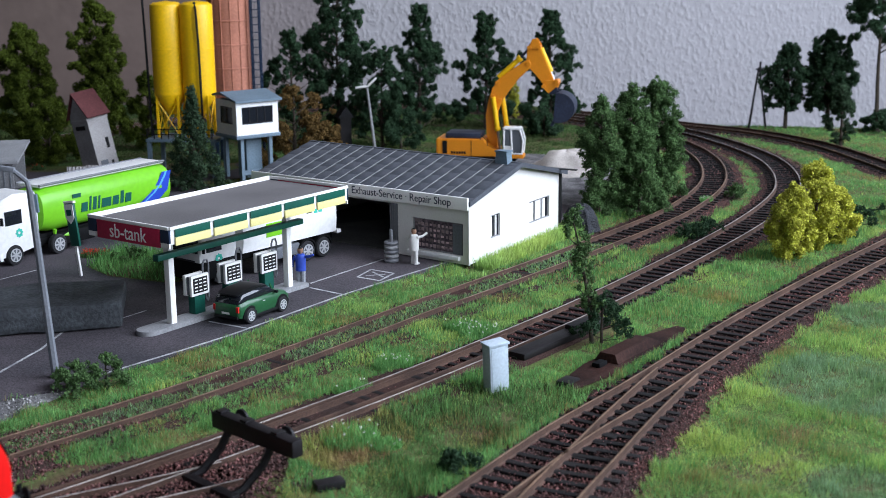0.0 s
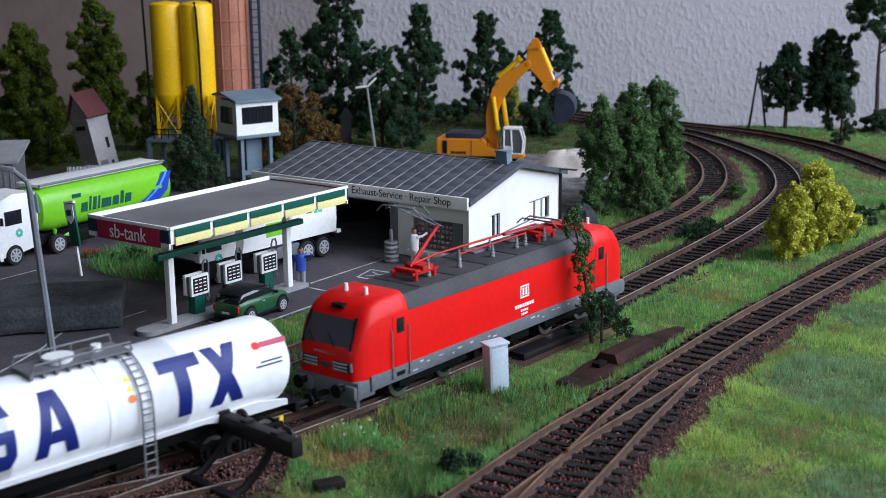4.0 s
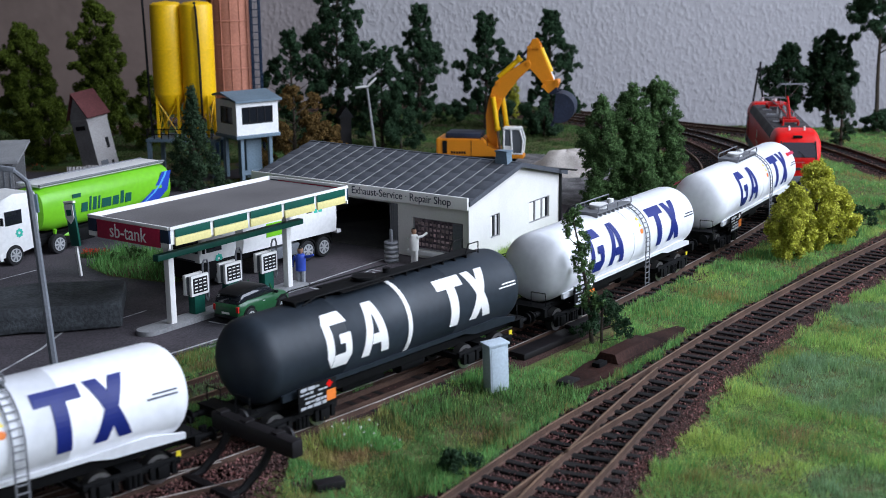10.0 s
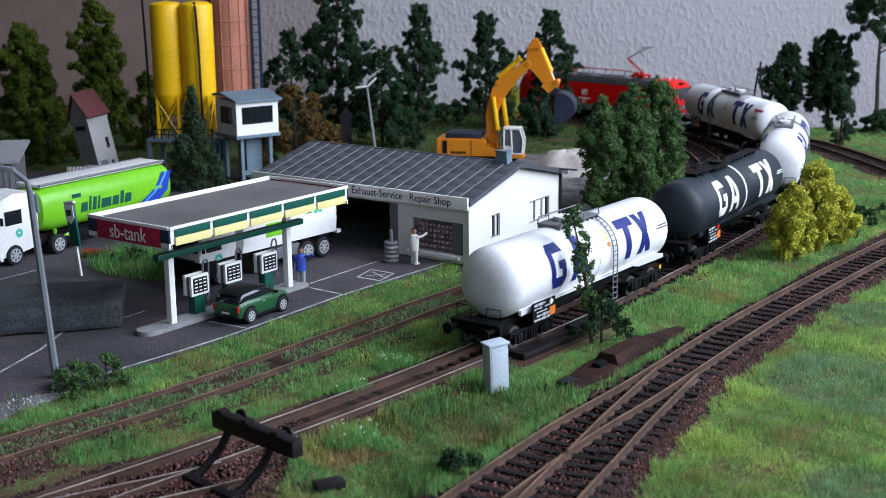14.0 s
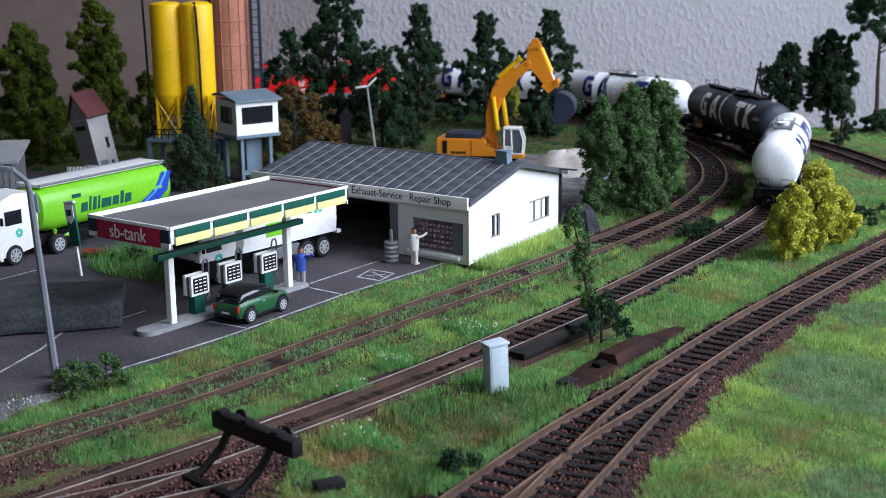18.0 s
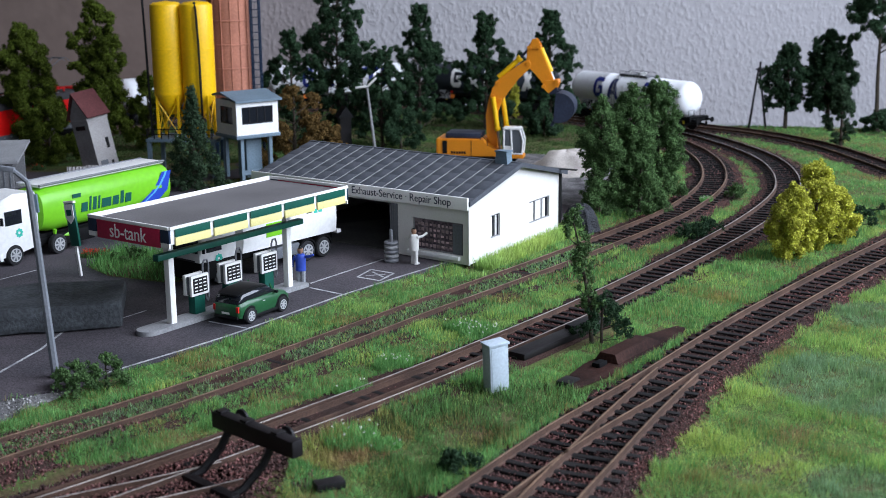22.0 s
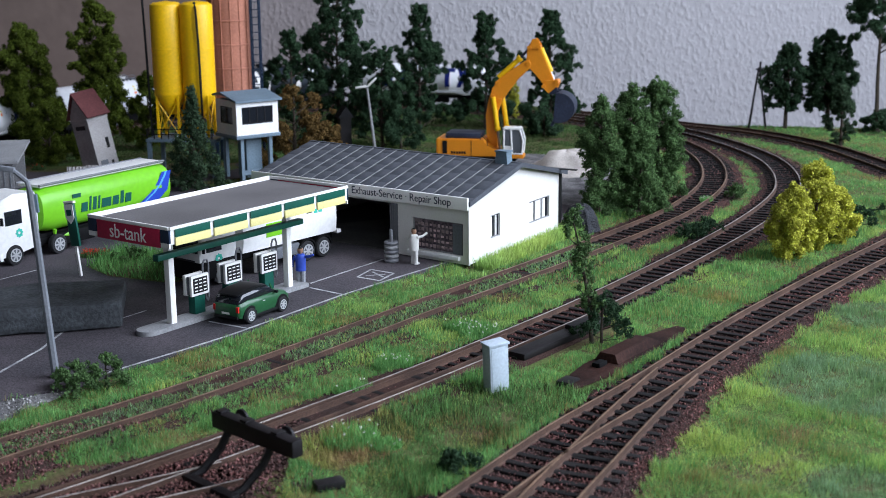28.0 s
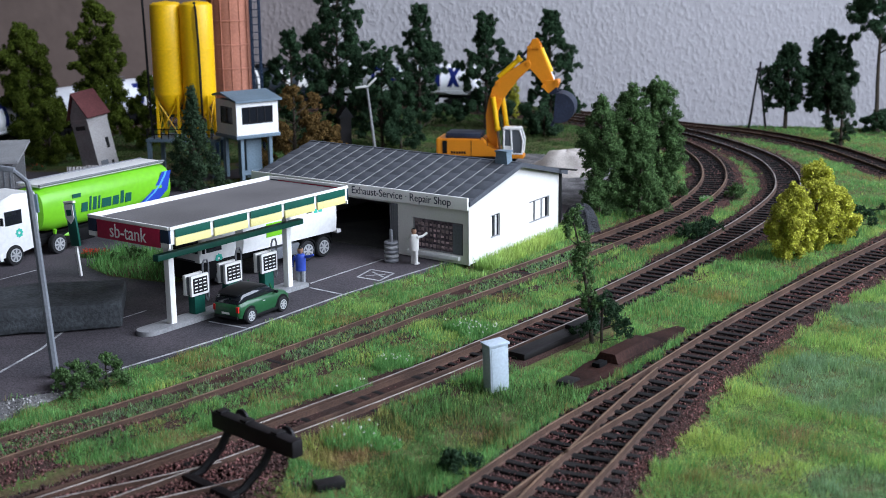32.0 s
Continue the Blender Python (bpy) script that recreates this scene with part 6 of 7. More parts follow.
part("cabin_wall", box(BM(), (1.69, 0.06, 4.4), (0.12, 2.88, 2.4)), M_RENDER, hut)
part("cabin_wall", box(BM(), (0, 1.44, 4.4), (3.26, 0.12, 2.4)), M_RENDER, hut)
bm = BM()
prism(bm, [(-1.95, -1.8, 5.5), (-1.95, 0.5, 6.0), (-1.95, 0.5, 6.15), (-1.95, -1.8, 5.65)], (3.9, 0, 0))
prism(bm, [(-1.95, 0.5, 6.0), (-1.95, 1.7, 5.8), (-1.95, 1.7, 5.95), (-1.95, 0.5, 6.15)], (3.9, 0, 0))
part("cabin_roof", bm, M_BLUEGREY, hut, "blue grey sheet roof")
part("cabin_floor", box(BM(), (0, 0, 3.08), (3.7, 3.2, 0.24), bev=0.03), M_BLUEGREY, hut, "blue grey floor frame")
for x, y in ((-1.2, -1.1), (1.2, -1.1), (-1.2, 1.2), (1.2, 1.2)):
    part("stand_leg", box(BM(), (x, y, 1.5), (0.26, 0.26, 3.0)), M_BLUEGREY, hut, "blue grey leg")
part("machine_block", box(BM(), (0.2, 0.2, 1.5), (1.3, 1.3, 3.0), bev=0.05), M_BLUEGREY, hut, "grey machine housing")
part("crossbar", box(BM(), (0, -1.1, 0.5), (2.6, 0.2, 0.3)), M_BLUEGREY, hut)

squash(hut, 0.94, 0.94, 0.985)
osi = thing("aggregate_silo", "terracotta ribbed silo with blue ladder frame", "silo", -16.0, 99.5, -0.3)
prof = [(0.05, 3.5), (1.55, 3.6)]
for z in np.arange(3.75, 16, 1.75):
    prof += [(1.55, z), (1.6, z + 0.02), (1.6, z + 0.1), (1.55, z + 0.12)]
prof += [(1.55, 17.5), (0.05, 17.6)]
shell = part("silo_shell", lathe(BM(), prof, 32, "z"), M_BRICKSILO, osi, "terracotta silo shell")
for a in np.arange(0, 6.28, 6.283 / 14):
    part("rib", cyl(BM(), (1.57 * math.cos(a), 1.57 * math.sin(a), 3.7), (1.57 * math.cos(a), 1.57 * math.sin(a), 17.3), 0.045, n=6), M_BRICKSILO, shell)
for x, y in ((-1.1, -1.1), (1.1, -1.1), (-1.1, 1.1), (1.1, 1.1)):
    part("stand_leg", box(BM(), (x, y, 1.8), (0.3, 0.3, 3.6), bev=0.03), M_NAVY, osi, "dark blue stand leg")
q = BM()
for x, y in ((1.75, -0.9), (2.35, -0.9), (1.75, -0.3), (2.35, -0.3)):
    box(q, (x, y, 8.6), (0.13, 0.13, 17.2))
for z in np.arange(0.6, 17, 0.55):
    box(q, (2.05, -0.9, z), (0.6, 0.05, 0.06))
    box(q, (2.35, -0.6, z), (0.05, 0.6, 0.06))
part("ladder_frame", q, M_NAVY, osi, "dark blue lattice ladder frame")

tow = thing("transformer_tower", "leaning grey tower with red brown roof", "tower", -24.8, 94.2, -0.35, 50, rx=-8.4, ry=-7.1)
part("tower_body", prism(BM(), [(-0.85, -1.0, 0), (0.85, -1.0, 0), (0.85, 1.0, 0), (-0.85, 1.0, 0)], (0, 0, 4.75)), M_TOWERWALL, tow, "grey rendered tower")
part("tower_head", box(BM(), (0, 0, 4.35), (1.8, 2.1, 0.2), bev=0.02), M_TOWERWALL, tow, "projecting cornice")
gab = BM()
prism(gab, [(-0.84, -0.98, 4.74), (-0.84, 0.98, 4.74), (-0.84, 0, 6.1)], (1.68, 0, 0))
part("tower_gable", gab, M_TOWERWALL, tow, "grey gable ends")
for sy in (-1, 1):
    q = BM()
    prism(q, [(-0.98, sy * 1.3, 4.5), (-0.98, 0, 6.28), (-0.98, 0, 6.42), (-0.98, sy * 1.36, 4.56)], (1.96, 0, 0))
    part("roof_slope", q, M_TOWERROOF, tow, "red brown roof slope")
part("tower_window", box(BM(), (0.35, -1.01, 2.5), (0.24, 0.04, 0.75)), M_CARBLACK, tow, "dark slit window")
part("tower_window", box(BM(), (0.4, -1.01, 0.9), (0.2, 0.04, 0.6)), M_CARBLACK, tow, "dark slit window")
part("louvre", box(BM(), (-0.87, 0, 3.85), (0.08, 1.1, 0.3)), M_CARBLACK, tow, "dark louvre")
part("tower_door", box(BM(), (-0.3, -1.01, 0.7), (0.6, 0.05, 1.3)), M_GREYSILL, tow, "grey door")

# shed and fence at the west edge of the yard
sh = thing("open_shed", "grey open shed with pale sheet roof", "shed", -33.4, 86.3, -0.3, 8)
part("shed_roof", prism(BM(), [(-5, -2.6, 2.6), (-5, 2.6, 3.3), (-5, 2.6, 3.45), (-5, -2.6, 2.75)], (10.2, 0, 0)), M_CONCRETE, sh, "pale sheet roof")
part("shed_wall", box(BM(), (0, 2.2, 1.4), (9.6, 0.2, 2.8)), M_SHED, sh, "grey back wall")
part("shed_front", box(BM(), (0, -2.2, 1.25), (9.6, 0.15, 2.5)), M_SHED, sh, "dark boarded front")
q = BM()
for k in range(24):
    box(q, (-4.6 + k * 0.4, -2.3, 1.25), (0.05, 0.06, 2.4))
part("batten", q, M_GREYSILL, sh, "vertical battens")
fe = thing("corrugated_fence", "weathered grey corrugated sheet fence", "fence", -22.6, 88.6, -0.3, 4)
for k in range(5):
    q = BM()
    pts = [(k * 1.3 + i * 0.08, 0.05 * math.sin(i * 2.1), 0) for i in range(17)]
    vs = [[q.verts.new((x - 3.2, y, z)) for x, y, _ in pts] for z in (0, 1.7 + 0.08 * (k % 2))]
    vb = [[q.verts.new((x - 3.2, y + 0.05, z)) for x, y, _ in pts] for z in (0, 1.7 + 0.08 * (k % 2))]
    for i in range(16):
        q.faces.new((vs[0][i], vs[0][i + 1], vs[1][i + 1], vs[1][i]))
        q.faces.new((vb[0][i + 1], vb[0][i], vb[1][i], vb[1][i + 1]))
        q.faces.new((vs[1][i], vs[1][i + 1], vb[1][i + 1], vb[1][i]))
    part("sheet", q, M_TOWERWALL, fe, "weathered sheet")

# ---- excavator; local x points along its body to the front ----
ex = thing("excavator", "orange crawler excavator with raised dark bucket", "excavator", 3.4, 96.6, -0.2, -12)
for y in (-1.2, 1.2):
    q = BM()
    prism(q, [(-2.1, y - 0.38, 0.35), (-1.8, y - 0.38, 0.0), (1.8, y - 0.38, 0.0), (2.1, y - 0.38, 0.35), (2.1, y - 0.38, 0.6), (1.8, y - 0.38, 0.9), (-1.8, y - 0.38, 0.9), (-2.1, y - 0.38, 0.6)], (0, 0.76, 0))
    part("crawler_track", q, M_BLACK, ex, "black crawler track")
part("undercarriage", box(BM(), (0, 0, 0.7), (1.8, 1.8, 0.5), bev=0.05), M_BUCKET, ex, "dark undercarriage")
q = BM()
prism(q, [(-3.5, -1.35, 0.95), (0.9, -1.35, 0.95), (0.95, -1.35, 1.5), (0.2, -1.35, 1.75), (-0.1, -1.35, 2.3), (-3.5, -1.35, 2.3)], (0, 2.7, 0))
bmesh.ops.bevel(q, geom=q.edges[:], offset=0.07, segments=2, affect="EDGES")
house = part("upper_body", q, M_EXCAV, ex, "orange machine house")
part("counterweight", box(BM(), (-3.55, 0, 1.62), (0.35, 2.74, 1.4), bev=0.12), M_EXCAV, ex, "orange counterweight")
part("engine_cover", box(BM(), (-1.7, 0.1, 2.5), (2.7, 2.2, 0.42), bev=0.08), M_BUCKET, ex, "dark engine cover")
part("grille", box(BM(), (-3.05, -1.36, 1.65), (0.36, 0.05, 1.0)), M_CARBLACK, house, "black grille")
part("panel_line", box(BM(), (-1.0, -1.36, 1.6), (0.04, 0.03, 1.2)), M_CARBLACK, house)
part("handrail", tube(BM(), [(-0.3, -1.3, 2.25), (-0.25, -1.3, 2.6), (0.2, -1.3, 2.2), (0.25, -1.3, 1.75)], 0.035, 5), M_CARBLACK, house, "thin handrail")
for k in range(6):
    part("word_bar", box(BM(), (-2.5 + k * 0.2, -1.36, 1.25), (0.14, 0.03, 0.18)), M_CARBLACK, house, "dark word bar")
q = BM()
prism(q, [(1.55, -1.45, 1.25), (2.85, -1.45, 1.25), (2.95, -1.45, 2.3), (2.7, -1.45, 3.1), (1.55, -1.45, 3.15)], (0, 0.95, 0))
part("cab_glass", q, M_CABGLASS, ex, "smoky clear cab glazing")
q = BM()
for y in (-1.47, -0.48):
    for a0, b0 in (((1.52, 1.2), (1.52, 3.2)), ((2.15, 1.2), (2.05, 3.2)), ((2.88, 1.2), (2.98, 2.3)), ((2.98, 2.3), (2.72, 3.15)), ((1.5, 1.25), (2.9, 1.25)), ((1.5, 3.18), (2.75, 3.15))):
        tube(q, [(a0[0], y, a0[1]), (b0[0], y, b0[1])], 0.075, 6)
box(q, (2.1, -0.97, 3.22), (1.35, 1.1, 0.1), bev=0.04)
box(q, (1.85, -1.47, 1.55), (0.62, 0.06, 0.6))
part("cab_frame", q, M_SIGNWHITE, ex, "white cab frame")
part("cab_floor", box(BM(), (2.2, -0.97, 1.05), (1.6, 1.1, 0.3), bev=0.03), M_EXCAV, ex, "orange cab floor")


def slab_arm(name, pts, w, y0, material, label, parent):
    """A plate arm: outline pts in the xz plane, width w about y0."""
    q = BM()
    prism(q, [(x, y0 - w / 2, z) for x, z in pts], (0, w, 0))
    bmesh.ops.bevel(q, geom=q.edges[:], offset=0.03, segments=1, affect="EDGES")
    return part(name, q, material, parent, label)


slab_arm("boom", [(0.3, 1.3), (-0.03, 2.44), (-0.1, 3.99), (0.1, 5.1), (0.4, 6.1), (0.9, 6.84), (1.9, 7.57), (2.9, 8.24), (3.2, 8.3), (3.36, 7.98), (3.2, 7.6), (2.3, 6.8), (1.15, 5.25), (0.76, 4.3), (0.8, 1.4)], 0.62, 0.2, M_EXCAV, "bent orange boom", ex)
slab_arm("stick", [(3.05, 9.1), (3.3, 9.6), (3.6, 9.78), (3.95, 9.6), (4.15, 8.9), (5.05, 6.9), (5.1, 6.2), (4.55, 6.1), (3.74, 7.19), (3.2, 7.7), (2.98, 8.1)], 0.5, 0.2, M_EXCAV, "orange dipper stick", ex)
for y in (-0.1, 0.5):
    part("stick_lug", prism(BM(), [(3.25, y - 0.05, 9.2), (3.4, y - 0.05, 9.85), (3.75, y - 0.05, 9.95), (4.1, y - 0.05, 9.45), (3.95, y - 0.05, 9.1)], (0, 0.1, 0)), M_EXCAV, ex, "orange lug plate at the stick head")
for c in ((3.15, 8.05), (3.2, 9.25), (3.95, 9.3), (0.8, 6.55), (0.5, 5.5), (4.3, 6.3), (1.0, 5.2)):
    part("pivot_pin", cyl(BM(), (c[0], -0.2, c[1]), (c[0], 0.6, c[1]), 0.15, n=12), M_EXCAV, ex, "orange pivot pin")
for y, dx in ((-0.3, 0.0), (0.72, 0.55)):
    cy = part("lift_cylinder", cyl(BM(), (0.5 + dx, y, 5.45), (0.86 + dx, y, 2.9), 0.19, n=14), M_YELLOW, ex, "yellow lift cylinder")
    part("cylinder_head", cyl(BM(), (0.82 + dx, y, 3.1), (0.87 + dx, y, 2.85), 0.24, n=14), M_YELLOW, cy)
    part("piston_rod", cyl(BM(), (0.86 + dx, y, 2.9), (1.05 + dx, y, 1.4), 0.1, n=10), M_STEEL, cy, "steel rod")
    part("hose", tube(BM(), [(1.1 + dx, y - 0.1, 3.6), (1.35 + dx, y - 0.15, 2.6), (1.2 + dx, y - 0.1, 1.7)], 0.05, 5), M_CARBLACK, cy, "black hydraulic hose")
cy = part("stick_cylinder", cyl(BM(), (0.85, 0.2, 6.95), (2.5, 0.2, 8.42), 0.2, n=14), M_YELLOW, ex, "yellow stick cylinder")
part("cylinder_head", cyl(BM(), (2.35, 0.2, 8.29), (2.55, 0.2, 8.47), 0.27, n=14), M_YELLOW, cy)
part("piston_rod", cyl(BM(), (2.5, 0.2, 8.42), (3.2, 0.2, 9.2), 0.1, n=10), M_BUCKET, cy, "dark rod")
cy = part("bucket_cylinder", cyl(BM(), (4.05, 0.2, 9.2), (4.82, 0.2, 7.4), 0.21, n=14), M_YELLOW, ex, "yellow bucket cylinder")
part("piston_rod", cyl(BM(), (4.82, 0.2, 7.4), (5.06, 0.2, 6.8), 0.1, n=10), M_STEEL, cy, "steel rod")
q = BM()
for y in (-0.25, 0.65):
    prism(q, [(4.2, y - 0.07, 6.3), (4.5, y - 0.07, 6.75), (5.4, y - 0.07, 6.85), (5.5, y - 0.07, 6.55), (5.2, y - 0.07, 5.85), (4.7, y - 0.07, 5.8)], (0, 0.14, 0))
box(q, (4.85, 0.2, 6.35), (0.6, 0.8, 0.3), bev=0.05)
cyl(q, (5.35, -0.5, 6.7), (5.35, 0.9, 6.7), 0.14, n=10)
cyl(q, (4.35, -0.5, 6.35), (4.35, 0.9, 6.35), 0.14, n=10)
part("bucket_link", q, M_EXCAV, ex, "orange bucket link plates")
q = BM()
arc = [(5.55 + 1.2 * math.cos(a), 4.75 + 1.15 * math.sin(a)) for a in np.linspace(1.75, -1.9, 14)]
inn = [(5.55 + 1.08 * math.cos(a), 4.75 + 1.03 * math.sin(a)) for a in np.linspace(-1.9, 1.75, 14)]
prism(q, [(x, -0.85, z) for x, z in arc + inn], (0, 2.1, 0))
for y in (-0.87, 1.27):
    prism(q, [(x, y - 0.05, z) for x, z in arc], (0, 0.1, 0))
bk = part("bucket", q, M_BUCKET, ex, "dark blue grey rounded bucket")
for k in range(5):
    part("bucket_tooth", box(BM(), (5.1, -0.7 + k * 0.46, 3.55), (0.22, 0.18, 0.42), ry=25, bev=0.03), M_BUCKET, bk)
for k in (-0.3, 0.75):
    part("bucket_ear", prism(BM(), [(4.7, k - 0.06, 5.75), (5.3, k - 0.06, 6.3), (5.6, k - 0.06, 5.8)], (0, 0.12, 0)), M_BUCKET, bk)

squash(ex, 0.965, 0.95, 0.945)


# sand heap, coal heap
def heap(name, label, cat, x, y, r, h, material, sx=1.0, seed=1, flat=1.3):
    bm = BM()
    n, m = 28, 9
    vs = []
    for j in range(m + 1):
        rr = r * j / m
        ring = []
        for i in range(n):
            a = 2 * math.pi * i / n
            k = noise.noise(Vector((math.cos(a) * 2, math.sin(a) * 2, seed + j * 0.25))) * 0.25
            ring.append(bm.verts.new((math.cos(a) * rr * sx * (1 + k), math.sin(a) * rr * (1 + k), -0.12 + h * (1 - (j / m) ** flat) * (1 + k * 0.5))))
        vs.append(ring)
    for j in range(m):
        for i in range(n):
            bm.faces.new((vs[j][i], vs[j][(i + 1) % n], vs[j + 1][(i + 1) % n], vs[j + 1][i]))
    bmesh.ops.remove_doubles(bm, verts=bm.verts, dist=0.002)
    ob = part(name, bm, material, None, label, smooth=60)
    x, y, dz = up(x, y)
    ob.matrix_world = pose(x * U, y * U, (dz - 0.2) * U)
    return tagged(ob, "", cat)


heap("sand_mound", "pale heaped sand behind the repair shop", "heap", 9.1, 94.0, 2.6, 1.6, M_SAND, 1.2, 2, 2.8)
heap("coal_heap", "dark coal heap beside the shop wall", "heap", 8.1, 74.6, 1.3, 1.5, mat("coal", (0.02, 0.022, 0.028), 0.6, var=0.4, coarse=150, fine=800, bump=0.9, bdist=0.002), 0.9, 5, 2.4)

# leaning A-shaped telegraph pole
po = thing("telegraph_pole", "dark A-shaped wooden telegraph pole by the wall", "pole", 28.35, 116.2, -0.4)
for dx in (-0.75, 0.75):
    part("pole_leg", tube(BM(), [(dx, 0, 0), (-0.05 + dx * 0.05, 0, 5.4)], 0.11, 7, 0.08), M_BUFFER, po, "dark slanting pole")
part("pole_top", tube(BM(), [(0, 0, 5.1), (0.05, 0, 5.9)], 0.09, 7), M_BUFFER, po)
part("cross_arm", box(BM(), (0, 0, 5.25), (0.7, 0.12, 0.12)), M_BUFFER, po)
hut2 = thing("lineside_hut", "narrow dark lineside box with pointed roof", "hut", -8.0, 106.5, -0.3, 20)
part("hut_body", box(BM(), (0, 0, 1.3), (0.9, 0.9, 2.6)), M_BUFFER, hut2, "dark body")
part("hut_roof", prism(BM(), [(-0.65, -0.6, 2.6), (0.65, -0.6, 2.6), (0, -0.6, 3.5)], (0, 1.2, 0)), M_CARBLACK, hut2, "dark pointed roof")


# ---- vegetation ----
VR = np.random.RandomState(7)


ICO_V = np.array([(0, s, t * 1.618) for s in (-1, 1) for t in (-1, 1)] + [(s, t * 1.618, 0) for s in (-1, 1) for t in (-1, 1)] + [(t * 1.618, 0, s) for s in (-1, 1) for t in (-1, 1)]) / 1.902
ICO_F = [f for f in itertools.combinations(range(12), 3) if all(np.linalg.norm(ICO_V[a] - ICO_V[b]) < 1.1 for a, b in itertools.combinations(f, 2))]


def leaf_cloud(clumps, per, leaf, rs=None, lumps=5, core=0.62):
    """Leaf triangles round small foam lumps; clumps (x, y, z, r); per: leaves of a lump of radius 1."""
    rs = rs or VR
    out = []
    for x, y, z, r in clumps:
        for _ in range(lumps):
            d0 = rs.normal(size=3)
            d0 /= np.linalg.norm(d0)
            lr = r * rs.uniform(0.28, 0.6) if lumps > 1 else r
            o = np.array([x, y, z]) + (d0 * r * rs.uniform(0.3, 1.0) * np.array([1, 1, 0.9]) if lumps > 1 else 0)
            if core:
                v = o + ICO_V * lr * core * rs.uniform(0.75, 1.2, size=(12, 1))
                out.append(v[np.array(ICO_F)].reshape(-1, 3))
            n = max(10, int(per * lr * lr))
            d = rs.normal(size=(n, 3))
            d /= np.linalg.norm(d, axis=1)[:, None]
            c = o + d * lr * rs.uniform(0.6, 1.05, size=(n, 1))
            face = d + 0.6 * rs.normal(size=(n, 3))
            a = np.cross(face, rs.normal(size=(n, 3)))
            a /= np.linalg.norm(a, axis=1)[:, None]
            b = np.cross(a, face)
            b /= np.linalg.norm(b, axis=1)[:, None]
            s = leaf * (0.5 + 0.8 * rs.rand(n))[:, None]
            out.append(np.stack([c - b * s * 0.5, c + b * s * 0.5, c + a * s * 0.9], 1).reshape(-1, 3))
    return np.concatenate(out)


def limb_tree(name, label, x, y, h, w, leaves, profile, seed, per=1000, leaf=0.19, trunk=0.16, clump=0.5, count=34, lean=(0, 0), bare=0.12, cat="tree", z0=-0.3, bark=None, group=""):
    """A tapered trunk with limbs that end in leaf clumps; profile gives the crown's half width by height."""
    rs = np.random.RandomState(seed)
    ob = thing(name, label, cat, x, y, z0, group=group)
    bm = BM()
    top = h * 0.95
    axis = [(lean[0] * t * t + 0.06 * h * 0.12 * math.sin(5 * t + seed), lean[1] * t * t, top * t) for t in np.linspace(0, 1, 7)]
    tube(bm, axis, trunk, 7, trunk * 0.25)
    clumps = []
    for k in range(count):
        t = bare + (1 - bare) * (k + rs.rand()) / count
        half = w / 2 * profile(t)
        a = k * 2.4 + rs.rand() * 0.8
        r = clump * (0.55 + 0.75 * rs.rand()) * (0.6 + 0.5 * profile(t))
        reach = max(0.0, half - r * 0.5) * (0.3 + 0.85 * rs.rand() ** 0.7)
        i = min(len(axis) - 2, int(t * (len(axis) - 1)))
        f = t * (len(axis) - 1) - i
        p = [axis[i][j] + (axis[i + 1][j] - axis[i][j]) * f for j in range(3)]
        e = (p[0] + math.cos(a) * reach, p[1] + math.sin(a) * reach, h * t + 0.15 * r)
        clumps.append((*e, r))
        if reach > 0.3 and k % 2 == 0:
            s = (p[0], p[1], max(0.1, p[2] - reach * 0.4))
            tube(bm, [s, ((s[0] + e[0]) / 2, (s[1] + e[1]) / 2, (s[2] + e[2]) / 2 - 0.05), e], trunk * 0.3, 5, trunk * 0.1)
    part("trunk", bm, bark or M_BARK, ob, "brown trunk with limbs")
    me = raw_mesh("crown", leaf_cloud(clumps, per * 2.1, leaf * 0.66, rs=rs, lumps=7, core=0.5), 3, leaves)
    cr = new("crown", me)
    cr.parent = ob
    tagged(cr, "crown of small flocked leaves")
    return ob


def oval(t):
    return max(0.12, math.sin(math.pi * min(1, max(0, t * 0.94 + 0.03))) ** 0.75)


def spire(t):
    return max(0.1, (1 - t) ** 0.55 * (0.55 + 0.45 * math.sin(t * 9) ** 2) * min(1, 0.55 + t * 2))


def broad(t):
    return max(0.15, (1 - (2 * t - 0.95) ** 2) ** 0.5 if abs(2 * t - 0.95) < 1 else 0.15)


def dome(t):
    return max(0.2, math.sqrt(max(0.0, 1 - t * t)))


def cone(t):
    return max(0.05, 1 - t)


def column(t):
    return 0.9 if t < 0.75 else max(0.2, 0.9 - (t - 0.75) * 2.6)


def flame(t):
    return max(0.18, (0.9 + 0.22 * math.sin(t * 13)) * (1.05 if t < 0.55 else 1.05 - (t - 0.55) * 1.75))


# dark trees before the wall
REARLAB = "dark green model tree on the rear slope"
limb_tree("tree", REARLAB, -12.30, 107.50, 9.45, 4.30, M_LEAF, flame, 1, count=80, clump=0.47)
limb_tree("tree", "tall broad dark green model tree behind the shop", -8.6, 109.5, 12.96, 5.66, M_LEAF, oval, 2, count=120, per=900, clump=0.55)
limb_tree("tree", "dark green model tree beside the twin lamp", -4.90, 106.80, 8.10, 5.05, M_LEAF, flame, 3, count=93, clump=0.47)
limb_tree("tree", REARLAB, -1.90, 115.50, 10.97, 4.38, M_LEAF, flame, 4, count=96, clump=0.48)
limb_tree("tree", REARLAB, 4.00, 117.00, 10.07, 4.87, M_LEAF, flame, 5, count=102, clump=0.48)
limb_tree("tree", REARLAB, 9.80, 117.50, 10.37, 4.87, M_LEAF, flame, 6, count=102, clump=0.48)
